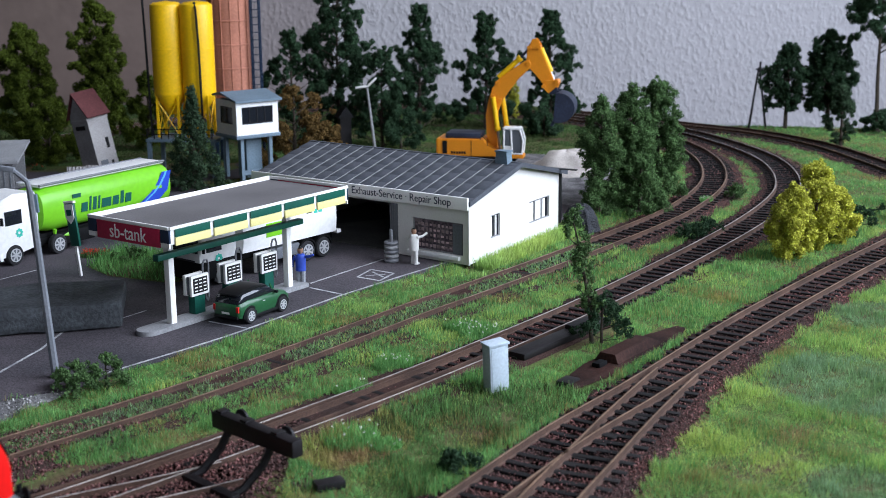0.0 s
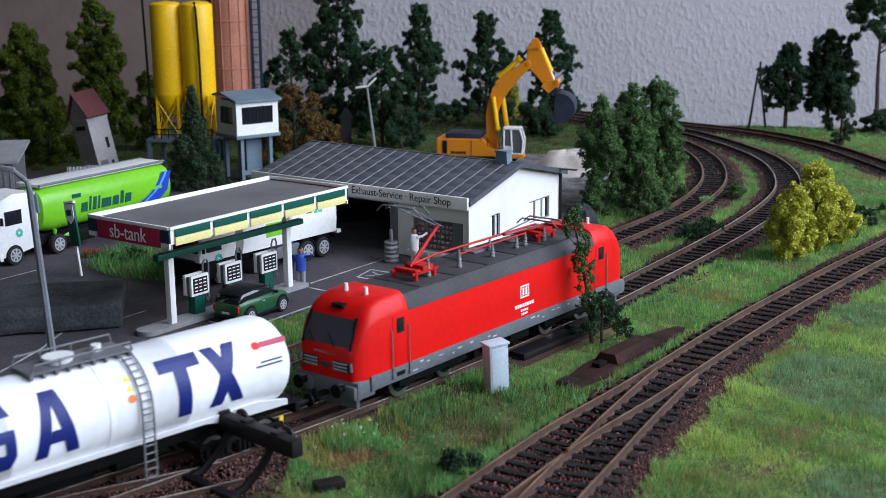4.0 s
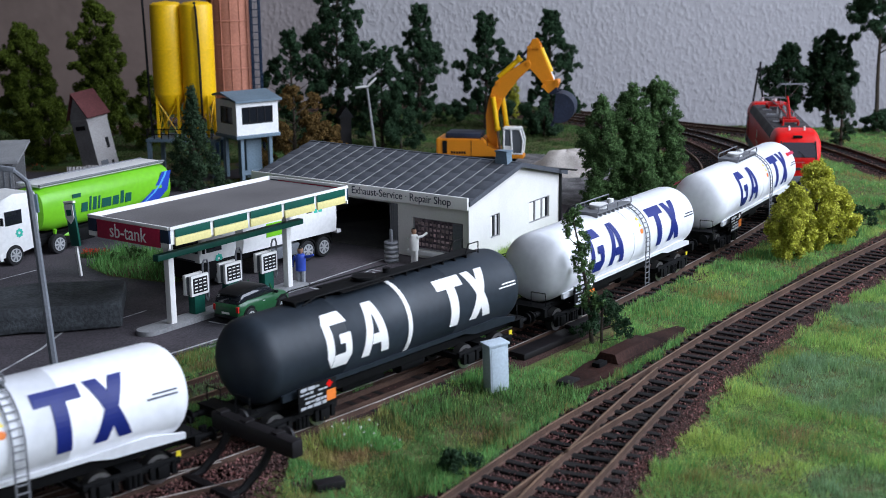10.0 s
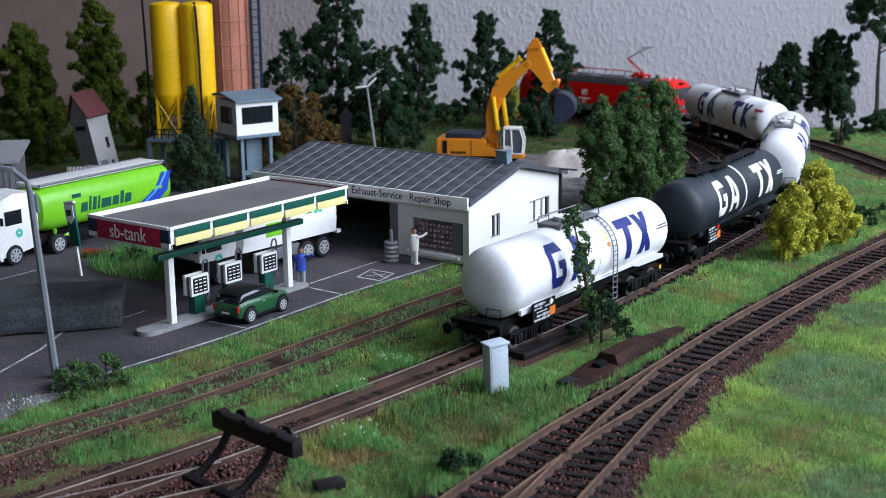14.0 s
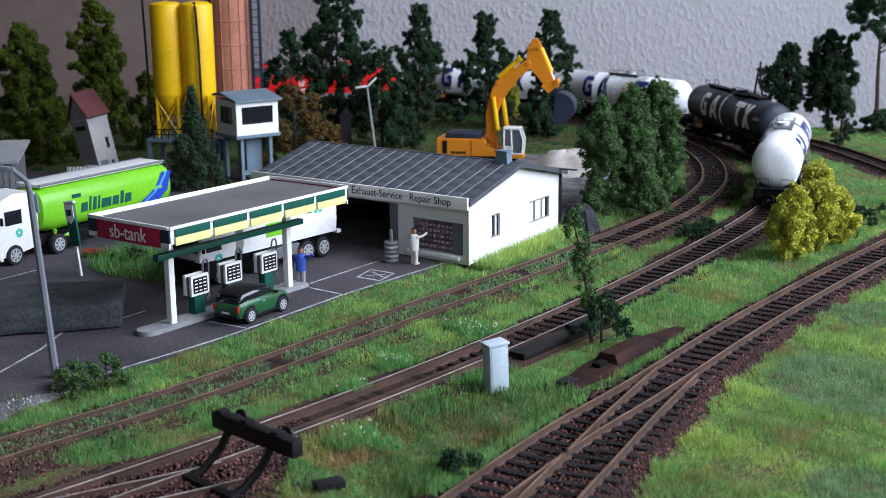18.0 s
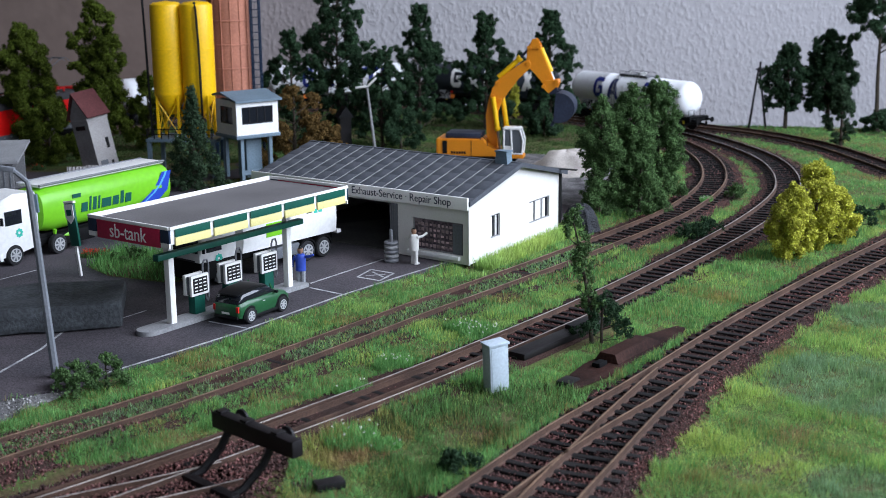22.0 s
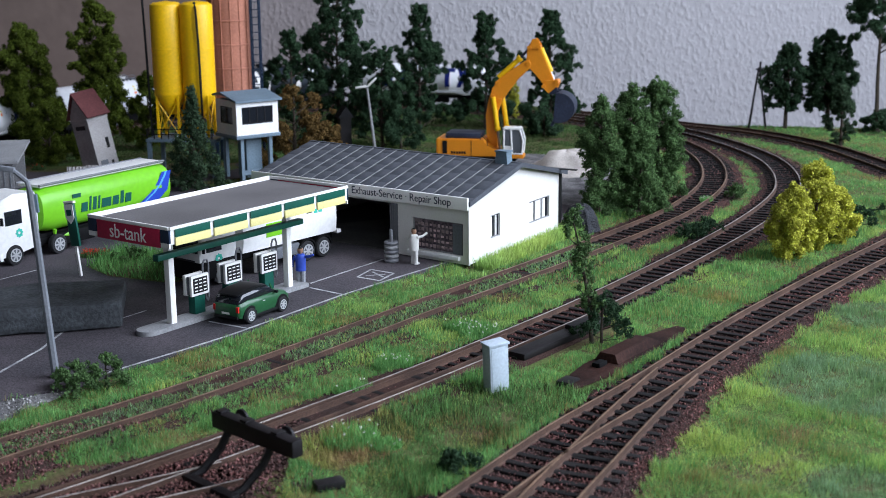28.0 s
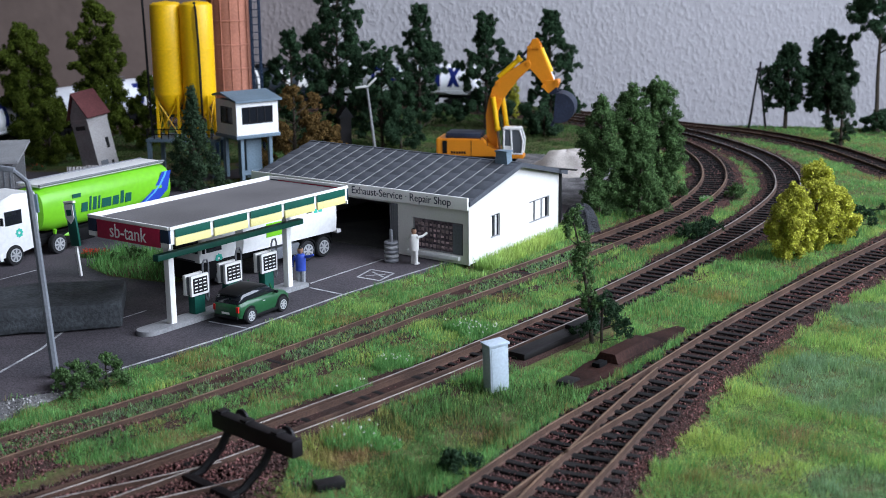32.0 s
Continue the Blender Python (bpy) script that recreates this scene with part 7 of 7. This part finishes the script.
limb_tree("shrub", "low dark green shrub under the rear trees", -3.4, 106.5, 3.28, 4.31, M_LEAF, dome, 7, count=25, cat="shrub", trunk=0.1)
limb_tree("shrub", "low dark shrub on the rear slope", 8.9, 112.5, 1.86, 4.13, M_LEAF, dome, 8, count=18, cat="shrub", trunk=0.1)
limb_tree("shrub", "yellow green bush on the rear slope", 6.9, 124.0, 3.33, 1.35, M_LEAFYEL, oval, 9, count=12, cat="shrub", trunk=0.08, clump=0.42)
limb_tree("tree", "rust brown autumn model tree behind the shop", -10.9, 95.5, 6.10, 6.10, M_LEAFBROWN, broad, 10, count=52, per=900, clump=0.51)
limb_tree("shrub", "rust brown shrub at the shop corner", -8.7, 94.6, 3.65, 4.26, M_LEAFBROWN, dome, 11, count=27, per=900, cat="shrub")
# olive trees over the west side
limb_tree("tree", "olive green model tree beside the tower", -33.60, 106.00, 9.86, 5.17, M_LEAFOLIVE, column, 12, count=63, per=900, clump=0.05 + 0.77)
limb_tree("tree", "tall olive green model tree behind the tower", -27.80, 106.50, 11.70, 4.71, M_LEAFOLIVE, column, 13, count=63, per=900, clump=0.77)
limb_tree("tree", "olive green model tree at the west edge", -37.5, 103.0, 8.80, 5.11, M_LEAFOLIVE, oval, 14, count=45, per=900, clump=0.72)
limb_tree("shrub", "olive green bush below the tower", -30.5, 100.5, 4.69, 5.72, M_LEAFOLIVE, dome, 15, count=30, cat="shrub", clump=0.66)
limb_tree("shrub", "green bush beside the silo stand", -24.2, 107.0, 5.75, 3.70, M_LEAFOLIVE, dome, 16, count=25, cat="shrub", clump=0.62)
# trees on the east side
limb_tree("tree", "dark round model tree against the wall", 30.85, 116.00, 7.21, 4.87, M_LEAF, flame, 17, count=80, bare=0.25, per=900, trunk=0.2, clump=0.48)
limb_tree("tree", "dark tall model tree against the wall", 34.35, 115.30, 8.40, 4.24, M_LEAF, broad, 18, count=108, bare=0.2, per=900, clump=0.55, trunk=0.2)
limb_tree("tree", "small dark green tree beside the rear track", 32.6, 105.5, 4.72, 2.67, M_NEEDLE, oval, 19, bare=0.02, count=25, clump=0.46)
limb_tree("shrub", "low dark bush by the wall", 38.0, 112.5, 1.75, 3.09, M_LEAF, dome, 20, count=16, cat="shrub")
pine = limb_tree("tree", "tall sparse dark pine at the wall", 37.75, 112.5, 12.89, 6.19, M_LEAF, lambda t: 0.0 if t < 0.55 else 0.9, 21, count=25, bare=0.6, per=900, clump=0.77, trunk=0.22)
# fir beside the silos
fir = limb_tree("fir", "dense dark green model fir beside the silos", -17.0, 88.3, 6.82, 4.55, M_NEEDLE, cone, 22, count=127, per=330, leaf=0.15, clump=0.50, bare=0.02)
# bushes east of the shop
BUSHLAB = "dense mid green model bush beside the curve"
limb_tree("bush", BUSHLAB, 9.70, 78.60, 7.10, 2.40, M_LEAFMID, column, 23, count=55, per=900, clump=0.55, leaf=0.15, cat="bush", bare=0.0)
limb_tree("bush", BUSHLAB, 11.90, 80.40, 7.41, 3.15, M_LEAFMID, column, 24, count=63, per=900, clump=0.62, leaf=0.15, cat="bush", bare=0.0)
limb_tree("bush", BUSHLAB, 13.95, 83.40, 7.64, 3.52, M_LEAFMID, column, 25, count=63, per=900, clump=0.62, leaf=0.15, cat="bush", bare=0.0)
limb_tree("bush", "low mid green model bush at the grass edge", 12.2, 78.8, 3.20, 4.00, M_LEAFMID, dome, 26, count=30, per=900, clump=0.50, leaf=0.15, cat="bush", bare=0.0)
# thin tree between the tracks
limb_tree("tree", "thin sparse green model tree between the tracks", 6.15, 52.2, 5.7, 1.5, M_LEAFMID, lambda t: 0.75, 27, count=30, per=900, leaf=0.13, clump=0.26, trunk=0.1, lean=(-0.85, 0.3), bare=0.25, z0=-0.35)
limb_tree("bush", "ragged dark green bush at the foot of the thin tree", 6.6, 52.1, 2.1, 2.6, M_LEAF, dome, 28, count=22, per=900, leaf=0.13, clump=0.3, cat="bush", trunk=0.07)
# yellow bushes
YB = "bright yellow green model bush between the tracks"
limb_tree("bush", YB, 18.3, 66.6, 3.8, 2.3, M_LEAFYEL, broad, 29, count=37, per=900, leaf=0.17, clump=0.5, cat="bush", trunk=0.12, group="yellow bushes", bare=0.05)
limb_tree("bush", YB, 20.1, 68.6, 4.7, 2.6, M_LEAFYEL, broad, 30, count=45, per=900, leaf=0.17, clump=0.5, cat="bush", trunk=0.12, group="yellow bushes", bare=0.05)
limb_tree("bush", YB, 21.6, 69.8, 3.0, 2.0, M_LEAFYEL, broad, 31, count=27, per=900, leaf=0.17, clump=0.48, cat="bush", trunk=0.12, group="yellow bushes", bare=0.05)
for i, (x, y, h, w, m) in enumerate(((-13.9, 46.6, 1.1, 1.9, M_LEAFMID), (-12.9, 47.2, 1.2, 2.1, M_LEAFMID), (13.9, 71.6, 0.8, 2.4, M_LEAF), (15.2, 72.9, 0.8, 2.0, M_LEAF), (24.5, 74.5, 1.1, 2.6, M_LEAF), (27.0, 76.5, 1.1, 2.8, M_LEAF), (29.6, 79.0, 1.2, 3.0, M_LEAF), (19.2, 83.5, 0.9, 1.4, M_LEAFMID), (-16.2, 66.3, 1.0, 2.6, M_LEAFMID), (-14.2, 65.0, 0.8, 2.2, M_LEAFMID), (0.3, 38.3, 0.7, 1.4, M_LEAF))):
    limb_tree("weed", "low dark green weed clump in the grass", x, y, h, w, m, dome, 60 + i, count=16, per=900, leaf=0.13, clump=0.26, cat="weed", trunk=0.05)


# static grass, rooted on the ground sheet
def ground_z_many(x, y):
    """The ground's height on a raster, looked up for many spots."""
    i = np.clip(((x - RX) / RC).astype(int), 0, GZ.shape[0] - 1)
    j = np.clip(((y - RY) / RC).astype(int), 0, GZ.shape[1] - 1)
    return GZ[i, j]


GZ = np.zeros(TRACK_FAR.shape)
for i in range(0, GZ.shape[0], 4):
    for j in range(0, GZ.shape[1], 4):
        GZ[i:i + 4, j:j + 4] = ground_z(RX + i * RC + 0.4, RY + j * RC + 0.4)
MOUND = [(-18.6, 65.8), (-17.6, 69.5), (-13.5, 66.8), (-12.0, 63.2), (-13.5, 62.2), (-17, 63.8)]
bm = BM()
vs = [bm.verts.new((x, y, -0.16)) for x, y in MOUND]
cx, cy = np.mean([p[0] for p in MOUND]), np.mean([p[1] for p in MOUND])
mid = [bm.verts.new((cx + (x - cx) * 0.6, cy + (y - cy) * 0.6, 0.12)) for x, y in MOUND]
for i in range(len(vs)):
    k = (i + 1) % len(vs)
    bm.faces.new((vs[i], vs[k], mid[k], mid[i]))
bm.faces.new(mid)
tagged(part("grass_mound", bm, M_EARTH, None, "low grassy mound on the forecourt", smooth=70), "", "mound", kind="structure")


def blades(x, y, z, hmin, hmax, width, rs):
    n = len(x)
    a = rs.rand(n) * 2 * np.pi
    w = width * (0.6 + 0.8 * rs.rand(n))
    h = hmin + (hmax - hmin) * rs.rand(n) ** 1.3
    lean = h * 0.6 * rs.rand(n)
    b = rs.rand(n) * 2 * np.pi
    base = np.stack([x, y, z], 1)
    du = np.stack([np.cos(a) * w / 2, np.sin(a) * w / 2, np.zeros(n)], 1)
    tip = base + np.stack([np.cos(b) * lean, np.sin(b) * lean, h], 1)
    return np.stack([base - du, base + du, tip], 1).reshape(-1, 3)


def smooth_field(x, y, s, seed):
    v = np.sin(x * s + seed) * np.cos(y * s * 1.3 - seed * 2) + 0.6 * np.sin(x * s * 2.3 + y * s * 1.7 + seed * 3) + 0.4 * np.cos(y * s * 4.1 - x * s * 3.3 + seed)
    return v / 2.0


SOIL = (-3.6, 41.6)
PALE_PATCH = [(15.2, 46.4, 2.9), (19.3, 55.6, 1.9), (12.5, 36.5, 1.6)]


# trackside covers that stay free of grass: middle, turn, half length, half width
COVERS = [(4.95, 51.9, 51, 3.8, 0.75), (7.3, 50.2, 53, 4.6, 0.8)]


def scatter_grass():
    rs = np.random.RandomState(21)
    sets = {"lit": [], "mid": [], "dry": [], "pale": [], "dark": []}
    for y0, y1, dens, hm, hx, w in ((30, 45, 520, 0.16, 0.4, 0.024), (45, 62, 380, 0.16, 0.4, 0.03), (62, 82, 240, 0.18, 0.42, 0.038), (82, 110, 130, 0.12, 0.3, 0.05), (110, 137, 90, 0.14, 0.32, 0.07)):
        half = 0.36 * y1 + 3
        n = int(dens * (y1 - y0) * 2 * half)
        x, y = rs.uniform(-half, half, n), rs.uniform(y0, y1, n)
        keep = np.abs(x) < 0.36 * y + 2.5
        keep &= inside(BOARD, x, y) & ~inside(YARD, x, y) & ~inside(GRAVELYARD, x, y) & ~inside(GRAVELCORNER, x, y) & ~inside(BACKROAD, x, y)
        d = far_from_track(x, y)
        bank = ((x + 3.78) * 0.69 - (y - 44) * 0.72 > 0) & (x > -5) & (x < 5) & (y < 50)
        west = (x - 0.68 * (y - 38) < 1.0) & (y < 66) & (y > 36.5)
        edge = np.where(west, np.where(bank, 1.15, 1.42), 2.0) + 0.3 * smooth_field(x, y, 1.1, 1.0)
        between = (d < 0.72) & (rs.rand(n) < 0.55) & (y < 70) & (smooth_field(x, y, 0.9, 4.0) > -0.45)
        loop_side = np.zeros(n, bool)
        for s in np.arange(0, 44, 1.0):
            p = on_line(LOOP, s)
            loop_side |= np.hypot(x - p[0], y - p[1]) < 1.9
        keep &= (d > edge) | (between & loop_side) | (loop_side & (d > 1.15) & (rs.rand(n) < 0.7))
        bald = smooth_field(x, y, 0.8, 9.0) + 0.5 * smooth_field(x, y, 2.9, 2.0)
        keep &= rs.rand(n) < np.clip(1.15 - 0.55 * np.clip(bald, 0, 1), 0.3, 1)
        keep &= (np.hypot(x - SOIL[0], y - SOIL[1]) > 1.3) | (rs.rand(n) < 0.5)
        keep &= ~((y < 39.6) & (x < -5.2)) | (rs.rand(n) < 0.03)
        for cx, cy, ang, hl, hw in COVERS:
            ca, sa = math.cos(radians(ang)), math.sin(radians(ang))
            keep &= (np.abs((x - cx) * ca + (y - cy) * sa) > hl) | (np.abs((y - cy) * ca - (x - cx) * sa) > hw)
        x, y = x[keep], y[keep]
        dd = far_from_track(x, y)
        bed = dd < 1.2
        z = np.where(bed, lift(y) - 0.22, np.maximum(ground_z_many(x, y) - 0.03, lift(y) - 0.24 - 0.6 * np.clip(dd - 1.75, 0, 1)))
        tall = np.where(bed, 0.5, 0.75 + 0.6 * np.clip(smooth_field(x, y, 0.9, 5.0), -0.5, 1) + 0.35 * np.clip(smooth_field(x, y, 2.7, 8.0), -0.6, 1))
        tall *= np.where(bank[keep] & (dd < 2.6), 1.45, 1.0)
        v = blades(x, y, z, hm, hx, w, rs).reshape(-1, 3, 3)
        v[:, 2, 2] = v[:, 0, 2] + (v[:, 2, 2] - v[:, 0, 2]) * tall
        east = x > 4.0 + (y - 38) * 0.68
        f = 1.1 * smooth_field(x, y, 0.55, 7.0) + 0.4 * rs.normal(size=len(x))
        lit = ((east & (f > -0.1)) | (~east & (f > np.where(y < 52, 0.75, 0.4)))) & (rs.rand(len(x)) < np.where(y > 82, 0.25, 0.9))
        dry = ~lit & ((f < -0.6) | (np.hypot(x - SOIL[0], y - SOIL[1]) < 2.6))
        pale = bed & (rs.rand(len(x)) < 0.6)
        for px, py, pr in PALE_PATCH:
            pale |= (np.hypot(x - px, (y - py) * 0.8) < pr * (0.9 + 0.25 * rs.rand(len(x)))) & (rs.rand(len(x)) < 0.96)
        # Darker grass at the rear left and between main and front track.
        dark = (y > 87) & (x < 15) & ~pale
        dark |= ~east & (y < 47) & (x > -2.5) & (far_from_track(x, y) > 1.6) & (rs.rand(len(x)) < 0.5)
        for key, msk in (("dark", dark), ("pale", pale), ("lit", lit & ~pale & ~dark), ("dry", dry & ~pale & ~dark), ("mid", ~lit & ~dry & ~pale & ~dark)):
            sets[key].append(v[msk].reshape(-1, 3))
    # taller grass on the mound and along the shop's side wall
    n = 5000
    x, y = rs.uniform(-19, -11.5, n), rs.uniform(62, 70, n)
    k = inside(MOUND, x, y)
    sets["mid"].append(blades(x[k], y[k], np.full(k.sum(), -0.1), 0.4, 0.9, 0.05, rs))
    t, off = rs.rand(6000), rs.uniform(0.05, 1.2, 6000)
    x, y = 1.5 + t * 5.6 + off * 0.85, 65.0 + t * 9.0 - off * 0.5
    sets["lit"].append(blades(x, y, np.full(6000, -0.3), 0.3, 0.75, 0.05, rs))
    for key, m, lab in (("lit", M_GRASS_LIT, "bright yellow green static grass"), ("mid", M_GRASS, "mid green static grass"), ("dry", M_GRASS_DRY, "dry olive static grass"), ("pale", M_GRASS_PALE, "pale grey green static grass"), ("dark", M_GRASS_DARK, "dark green static grass")):
        ob = new("grass", raw_mesh("grass", np.concatenate(sets[key]), 3, m))
        tagged(ob, lab + " over the layout", "grass", kind="stuff")


scatter_grass()


# loose ballast and fallen stones along the tracks
def stone_mesh(x, y, z, s, material, rs):
    """Loose four-cornered stones of radius s."""
    c = np.stack([x, y, z], 1)
    q = []
    for _ in range(4):
        v = rs.normal(size=(len(x), 3))
        q.append(c + v / np.linalg.norm(v, axis=1)[:, None] * s[:, None])
    m = len(x)
    verts = np.stack(q, 1).reshape(-1, 3) * U
    me = bpy.data.meshes.new("stones")
    me.vertices.add(4 * m)
    me.vertices.foreach_set("co", verts.astype(np.float32).ravel())
    idx = (np.arange(m)[:, None] * 4 + np.array([0, 1, 2, 0, 3, 1, 1, 3, 2, 0, 2, 3])).ravel().astype(np.int32)
    me.loops.add(12 * m)
    me.loops.foreach_set("vertex_index", idx)
    me.polygons.add(4 * m)
    me.polygons.foreach_set("loop_start", np.arange(4 * m, dtype=np.int32) * 3)
    me.update(calc_edges=True)
    me.materials.append(material)
    return me


def scatter_stones():
    rs = np.random.RandomState(5)
    n = 380000
    y = 31 + (110 - 31) * rs.rand(n) ** 1.3
    x = rs.uniform(-1, 1, n) * (0.36 * y + 2)
    d = far_from_track(x, y)
    k = (d < np.where((y < 40) & (x < -5), 3.6, 2.6)) & (rs.rand(n) < np.where(d > 1.3, 0.95, 0.8))
    k &= ~inside(YARD, x, y)
    k &= (d < 1.45 + 0.3 * smooth_field(x, y, 1.4, 3.0)) | (x - 0.68 * (y - 38) > 1.0) | (y > 62) | (y < 39.8)
    x, y, d = x[k], y[k], d[k]
    z = lift(y) + np.where(d < 1.75, np.where((y < 43) & (x < -5), -0.2, -0.285), -0.3 - (d - 1.75) * 0.3) + rs.uniform(-0.02, 0.05, len(x))
    s = rs.uniform(0.03, 0.075, len(x)) * np.where((y < 43) & (x < -5), 1.3, 1.0)
    tagged(new("ballast_stone", stone_mesh(x, y, z, s, M_STONES, rs)), "reddish brown loose ballast stones along the rails", "ballast", kind="stuff")
    x, y = rs.uniform(-30, -13, 9000), rs.uniform(40, 50, 9000)
    k = inside(GRAVELCORNER, x, y)
    tagged(new("gravel_stone", stone_mesh(x[k], y[k], np.full(k.sum(), -0.2), rs.uniform(0.03, 0.09, k.sum()), M_PEBBLE, rs)), "loose pale grey gravel at the asphalt edge", "gravel", kind="stuff")


scatter_stones()


# flowering tufts
def tuft(x, y, r, h, flower, n_flower, seed, leafm=None):
    rs = np.random.RandomState(seed)
    ob = thing("flower_tuft", "green grass tuft with small white flowers" if flower is M_FLOWER else "green tuft with small red flowers", "flowers", x, y, -0.32)
    n = 700
    a, rr = rs.rand(n) * 6.283, r * np.sqrt(rs.rand(n))
    g = new("leaf_tuft", raw_mesh("leaf_tuft", blades(rr * np.cos(a), rr * np.sin(a), np.zeros(n), h * 0.4, h, 0.045, rs), 3, leafm or M_LEAFMID))
    g.parent = ob
    a, rr = rs.rand(n_flower) * 6.283, r * np.sqrt(rs.rand(n_flower))
    cl = [(rr[i] * math.cos(a[i]), rr[i] * math.sin(a[i]), h * rs.uniform(0.5, 0.9), 0.03) for i in range(n_flower)]
    f = new("blossom", raw_mesh("blossom", leaf_cloud(cl, 100, 0.045, rs=rs, lumps=1, core=0), 3, flower))
    f.parent = ob
    tagged(f, "tiny pale blossoms")


for i, (x, y, r, h, m, k) in enumerate(((1.5, 53.6, 0.9, 0.75, M_FLOWER, 40), (0.6, 54.6, 0.6, 0.6, M_FLOWER, 18), (-2.0, 49.4, 0.8, 0.8, M_FLOWER, 22), (-3.5, 46.2, 0.7, 0.9, M_FLOWER, 6), (-3.2, 41.3, 1.0, 0.95, M_FLOWER, 22), (-2.0, 40.8, 0.6, 0.5, M_FLOWER, 8), (-19.0, 68.1, 0.45, 1.0, M_REDFLOWER, 120), (-18.3, 68.2, 0.4, 1.0, M_REDFLOWER, 100), (-24.0, 99.5, 1.2, 0.6, M_REDFLOWER, 40), (-18.8, 101.5, 1.2, 0.6, M_REDFLOWER, 40), (23.0, 71.8, 0.5, 0.8, M_REDFLOWER, 26), (17.0, 82.3, 0.4, 0.7, M_FLOWER, 26), (26.5, 48.0, 1.3, 0.9, M_FLOWER, 2), (-30.5, 97.2, 0.5, 0.9, M_REDFLOWER, 20))):
    tuft(x, y, r, h * 0.65, m, max(2, int(k * 0.6)), 300 + i, None if m is M_REDFLOWER else M_GRASS)


# ---- motion of the train along the main track ----
RUN = [(0, 52.3), (0.5, 56.5), (1, 60.55), (1.5, 64.7), (2, 68.3), (2.5, 71.9), (3, 75.5), (3.5, 78.9), (5.5, 93.95), (6.5, 101.85), (7.5, 109.35), (8.5, 116.25), (9.5, 123.75), (11, 134.5), (13, 148.95), (14, 156.8), (17, 181.0), (19, 196.4), (20.5, 208.1), (22, 220.1), (23, 226.8), (24.5, 233.6), (25.5, 237.6), (27.5, 243.2), (28.5, 244.6), (29.6, 245.2), (32, 245.2)]
# how the couplings stretch and close again on the way round the curve
SLACK = [(60, 0.0), (95, 0.0), (110, 0.97), (125, 2.14), (140, 3.08), (155, 2.92), (170, 2.56), (185, 2.14), (200, 2.18), (215, 2.36), (250, 2.5)]


def run_at(t):
    """Distance of the engine along the main track: a smooth curve through RUN."""
    T, S = [r[0] for r in RUN], [r[1] for r in RUN]
    k = max(0, min(len(T) - 2, next((i for i in range(len(T) - 1) if t <= T[i + 1]), len(T) - 2)))

    def slope(i):
        if i == 0 or i == len(T) - 1:
            return (S[1] - S[0]) / (T[1] - T[0]) if i == 0 else 0.0
        return (S[i + 1] - S[i - 1]) / (T[i + 1] - T[i - 1])

    h = T[k + 1] - T[k]
    u = (t - T[k]) / h
    return (2 * u**3 - 3 * u**2 + 1) * S[k] + (u**3 - 2 * u**2 + u) * h * slope(k) + (-2 * u**3 + 3 * u**2) * S[k + 1] + (u**3 - u**2) * h * slope(k + 1)


def motions():
    times = [i * 0.5 for i in range(65)]
    for ob, behind, half in TRAIN:
        rows = []
        for t in times:
            s = run_at(t) - behind
            s += float(np.interp(s, [k[0] for k in SLACK], [k[1] for k in SLACK]))
            a, b = along_main(s + half), along_main(s - half)
            m, d = (a + b) / 2, a - b
            za, zb = float(lift(a[1])), float(lift(b[1]))
            rows.append((t, pose(m[0] * U, m[1] * U, (za + zb) / 2 * U, 0, -math.degrees(math.atan2(za - zb, 2 * half)), math.degrees(math.atan2(d[1], d[0])))))
        walk(ob, rows)


def along_main(s):
    P, S = MAIN
    if s < 0:
        d = (P[1] - P[0]) / np.linalg.norm(P[1] - P[0])
        return P[0] + d * s
    if s > S[-1]:
        d = (P[-1] - P[-2]) / np.linalg.norm(P[-1] - P[-2])
        return P[-1] + d * (s - S[-1])
    return on_line(MAIN, s)


motions()
